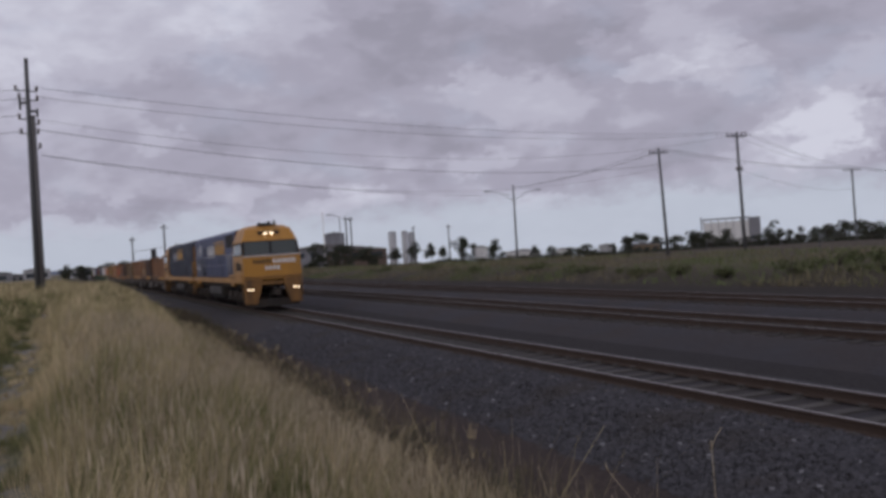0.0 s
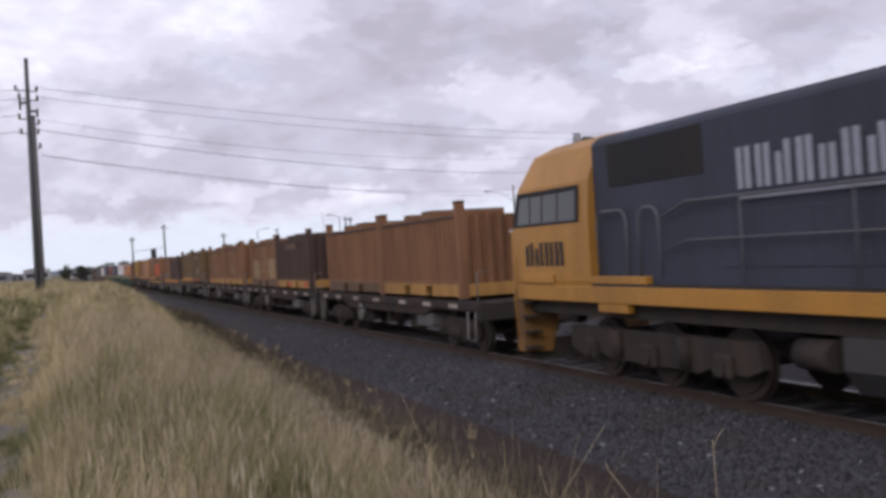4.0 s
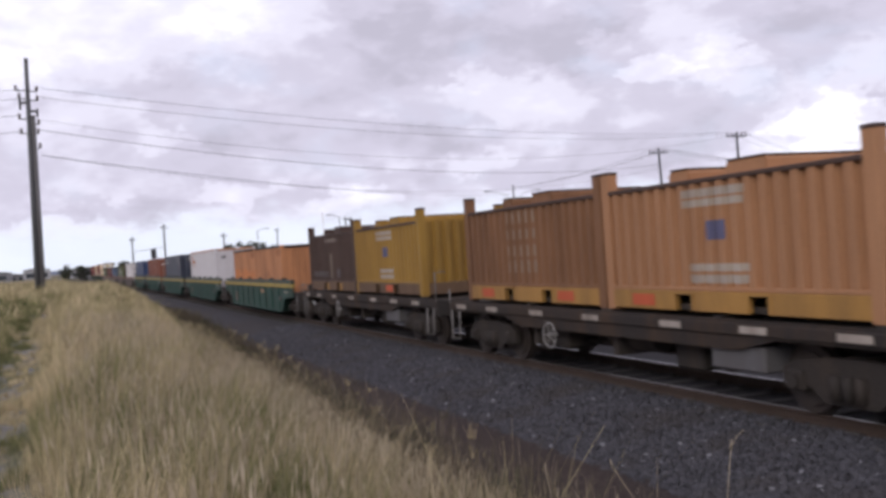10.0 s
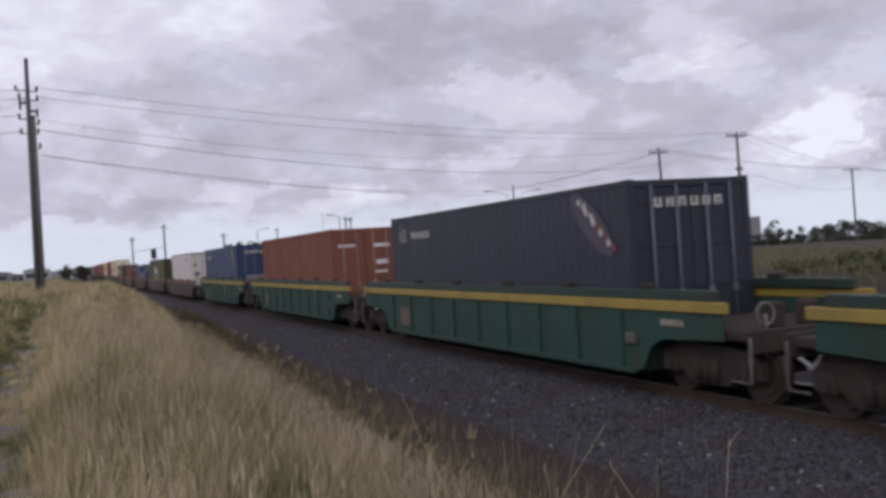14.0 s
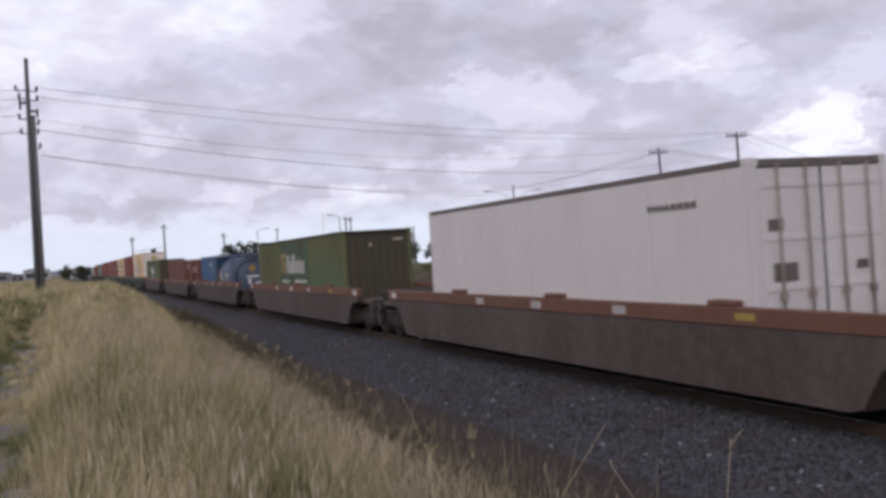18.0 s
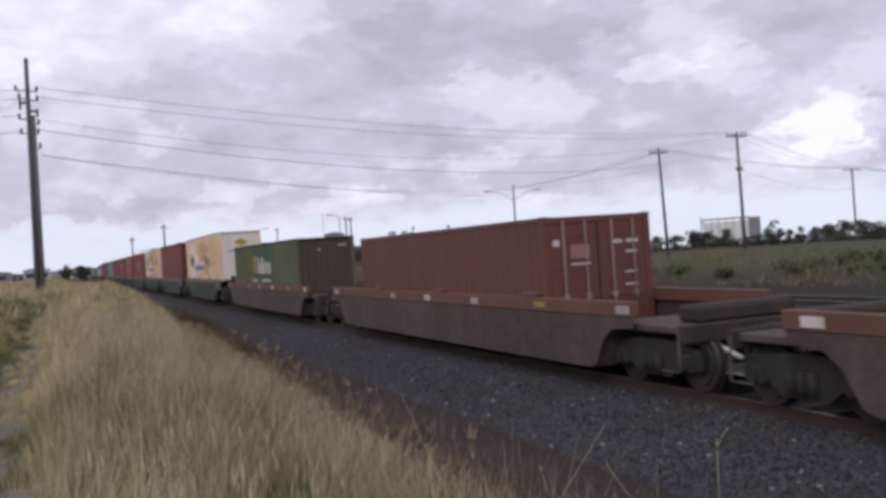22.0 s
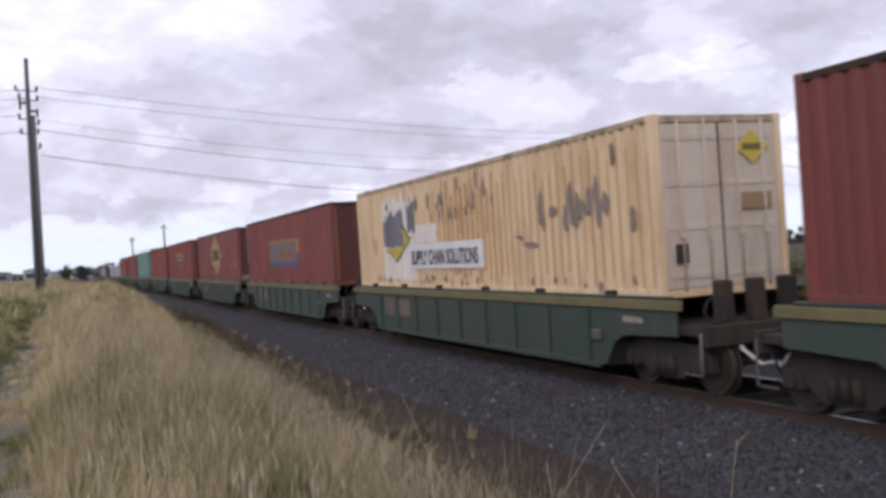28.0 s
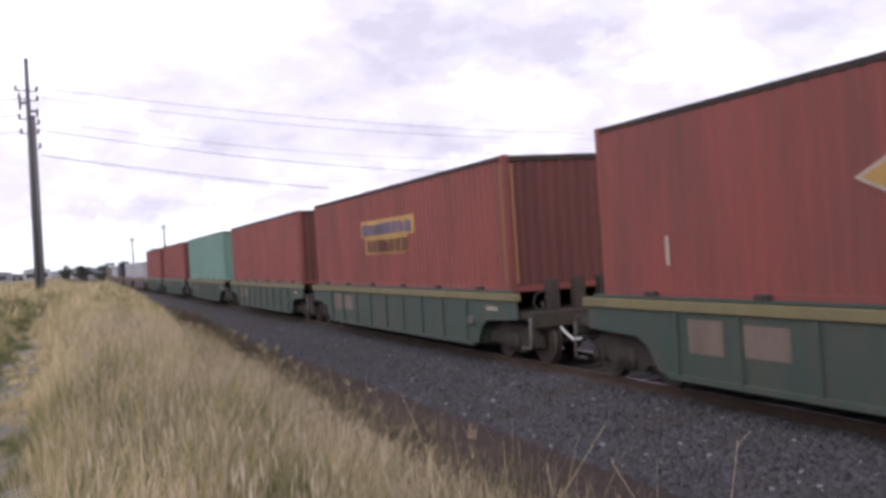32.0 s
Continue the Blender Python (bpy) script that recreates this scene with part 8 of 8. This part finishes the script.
# scrub on the far bank and field
n = 42000
y = -5 + 230 * rng.uniform(0, 1, n) ** 1.2
x = 31.0 + 30 * rng.uniform(0, 1, n) ** 1.5
xy = np.stack([x, y], 1)
clump = np.array([noise.noise((xx * 0.22, yy * 0.10, 2.0)) for xx, yy in xy])
ok = clump > rng.uniform(-0.5, 0.25, n)
xy, clump = xy[ok], clump[ok]
blades("scrub", xy, rng.uniform(0.12, 0.4, len(xy)) * (0.9 + 0.8 * np.clip(clump, 0, 1)), rng.uniform(0.04, 0.09, len(xy)), rng.uniform(0.1, 0.6, len(xy)), M_BANKVEG,
       "rough green and straw-coloured scrub on the far bank", "scrub", 22, zfield(xy))


def bush(x, y, r, h, seed):
    rg = np.random.RandomState(seed)
    T = thing("bush", "low rounded green bush on the far bank", "bush", "bushes on the far bank")
    r, h = r * 0.75, h * 0.66
    T.location = (x, y, ground_z(x, y))
    g = Geo()
    for i in range(6):
        a = rg.uniform(0, 6.28)
        g.tube((0, 0, -0.1), (r * 0.6 * math.cos(a), r * 0.6 * math.sin(a), h * rg.uniform(0.4, 0.8)), 0.03, 5, 0.01)
    part("stem", g, M_BARK, T)
    n = 420
    p = rg.normal(0, 1, (n, 3))
    p /= np.linalg.norm(p, axis=1)[:, None]
    lump = np.stack([rg.normal(0, r * 0.55, 5), rg.normal(0, r * 0.9, 5), rg.uniform(0.2, 0.6, 5) * h], 1)[rg.randint(0, 5, n)]
    c = p * (rg.uniform(0, 1, n) ** 0.5)[:, None] * np.array([r * 0.6, r * 0.7, h * 0.36]) + lump
    c[:, 2] = np.maximum(c[:, 2], 0.03)
    s = rg.uniform(0.05, 0.12, n)[:, None]
    u = rg.normal(0, 1, (n, 3))
    u /= np.linalg.norm(u, axis=1)[:, None]
    w = np.cross(u, rg.normal(0, 1, (n, 3)))
    w /= np.linalg.norm(w, axis=1)[:, None]
    v = np.stack([c - u * s, c + w * s * 0.6, c + u * s, c - w * s * 0.6], 1).reshape(-1, 3)
    part("foliage", big_mesh("foliage", v, np.arange(4 * n).reshape(n, 4), M_BUSH), None, T)


M_BUSH = leafy("bush_leaves", (0.06, 0.075, 0.032), (0.12, 0.135, 0.06), (0.10, 0.10, 0.05), 0.6)
for i, (x, y, r, h) in enumerate(((33.5, 38.0, 1.3, 1.3), (35.5, 37.5, 1.5, 1.5), (37.0, 36.0, 1.2, 1.4), (34.0, 33.0, 1.4, 1.1), (36.5, 31.5, 1.6, 1.4), (33.0, 52.0, 1.2, 1.1), (33.5, 47.5, 1.0, 1.0), (34.0, 60.0, 1.6, 1.1),
                                  (35.0, 70.0, 1.8, 1.2), (34.0, 80.0, 1.6, 1.0), (36.0, 95.0, 2.0, 1.2), (35.0, 110.0, 1.8, 1.2), (32.5, 30.0, 1.1, 0.9), (34.5, 28.0, 1.5, 1.3), (33.0, 43.0, 0.9, 0.9))):
    bush(x, y, r, h, 300 + i)


def stones(n, seed, mat, label):
    """Loose crushed stone on the near shoulder of the near track: squashed, uneven little blocks."""
    rng = np.random.RandomState(seed)
    y = 4.5 + 34 * rng.uniform(0, 1, n) ** 1.35
    t = rng.uniform(0, 1, n)
    x = D - 3.7 + 2.9 * t
    off = x - D
    z = np.interp(off, [-3.75, -2.25, -1.75, -0.9], [-0.62, -0.34, -0.22, -0.20])
    s = rng.uniform(0.018, 0.042, n)
    cube = np.array([[-1, -1, -1], [1, -1, -1], [1, 1, -1], [-1, 1, -1], [-1, -1, 1], [1, -1, 1], [1, 1, 1], [-1, 1, 1]], float)
    v = cube[None] * rng.uniform(0.55, 1.0, (n, 8, 3)) * s[:, None, None]
    a, b = rng.uniform(0, 6.28, n), rng.uniform(-0.9, 0.9, n)
    ca, sa, cb, sb = np.cos(a), np.sin(a), np.cos(b), np.sin(b)
    R = np.zeros((n, 3, 3))
    R[:, 0, 0], R[:, 0, 1], R[:, 1, 0], R[:, 1, 1], R[:, 2, 2] = ca, -sa, sa, ca, 1
    T = np.zeros((n, 3, 3))
    T[:, 0, 0], T[:, 0, 2], T[:, 2, 0], T[:, 2, 2], T[:, 1, 1] = cb, sb, -sb, cb, 1
    v = np.einsum("nij,njk,nlk->nli", R, T, v) + np.stack([x, y, z + s * 0.5], 1)[:, None]
    q = np.array([[0, 3, 2, 1], [4, 5, 6, 7], [0, 1, 5, 4], [1, 2, 6, 5], [2, 3, 7, 6], [3, 0, 4, 7]])
    q = (np.arange(n)[:, None, None] * 8 + q[None]).reshape(-1, 4)
    return tagged(new("ballast_stones", big_mesh("ballast_stones", v.reshape(-1, 3), q, mat)), label, "ballast stones", kind="stuff")


M_STONE = leafy("crushed_bluestone", (0.040, 0.039, 0.044), (0.092, 0.090, 0.100), (0.062, 0.054, 0.050), 0.8, (0.5, 0.75))
M_PALESTONE = leafy("pale_chipped_stone", (0.12, 0.12, 0.13), (0.26, 0.26, 0.28), (0.2, 0.19, 0.18))
stones(42000, 31, M_STONE, "loose dark blue-grey crushed stones on the shoulder")
stones(500, 32, M_PALESTONE, "scattered paler chipped stones on the shoulder")


# ---- what moves ----


def motions():
    times = [0.0, 2.0, 4.0, 6.0, 8.0, 10.0, 12.0, 14.0, 16.0, 18.0, 20.0, 22.0, 24.0, 26.0, 28.0, 30.0, 32.0]
    for ob, s, z, turn in MOVERS:
        walk(ob, [(t, pose(D, s - run(t), z, 0, 0, turn)) for t in times])
    # wheels roll: one turning for each size and heading, shared by all wheels of that kind
    rolls = {}
    for ob in [o for o in scene.objects if o.name.startswith("wheelset")]:
        top = ob.parent.parent
        back = 1.0 if top.name == second.name else -1.0
        r = 0.53 if top.name.startswith("diesel") else 0.46
        if (r, back) not in rolls:
            steps = [k / 30 for k in range(961)]
            walk(ob, [(t, pose(0, 0, 0, math.degrees(back * -run(t) / r) % 360.0)) for t in steps])
            rolls[r, back] = ob.animation_data
        else:
            kept = rolls[r, back]
            ob.rotation_mode = "QUATERNION"
            own = ob.animation_data_create()
            own.action = kept.action
            own.action_slot = kept.action_slot
    lean = [(0.0, 0.0), (3.0, 0.0), (6.0, 6.0), (8.0, 9.5), (12.0, 11.0), (14.5, 9.0), (17.0, 6.0), (19.0, 15.0), (21.0, 14.0), (23.0, -7.0), (25.5, 12.5), (29.0, 14.0), (32.0, 14.5)]
    for ob, at, i in STALKS:
        k = 1.0 if i == 0 else 0.35 + 0.1 * i
        walk(ob, [(t, pose(*at, 0, a * k, 0)) for t, a in lean])


motions()
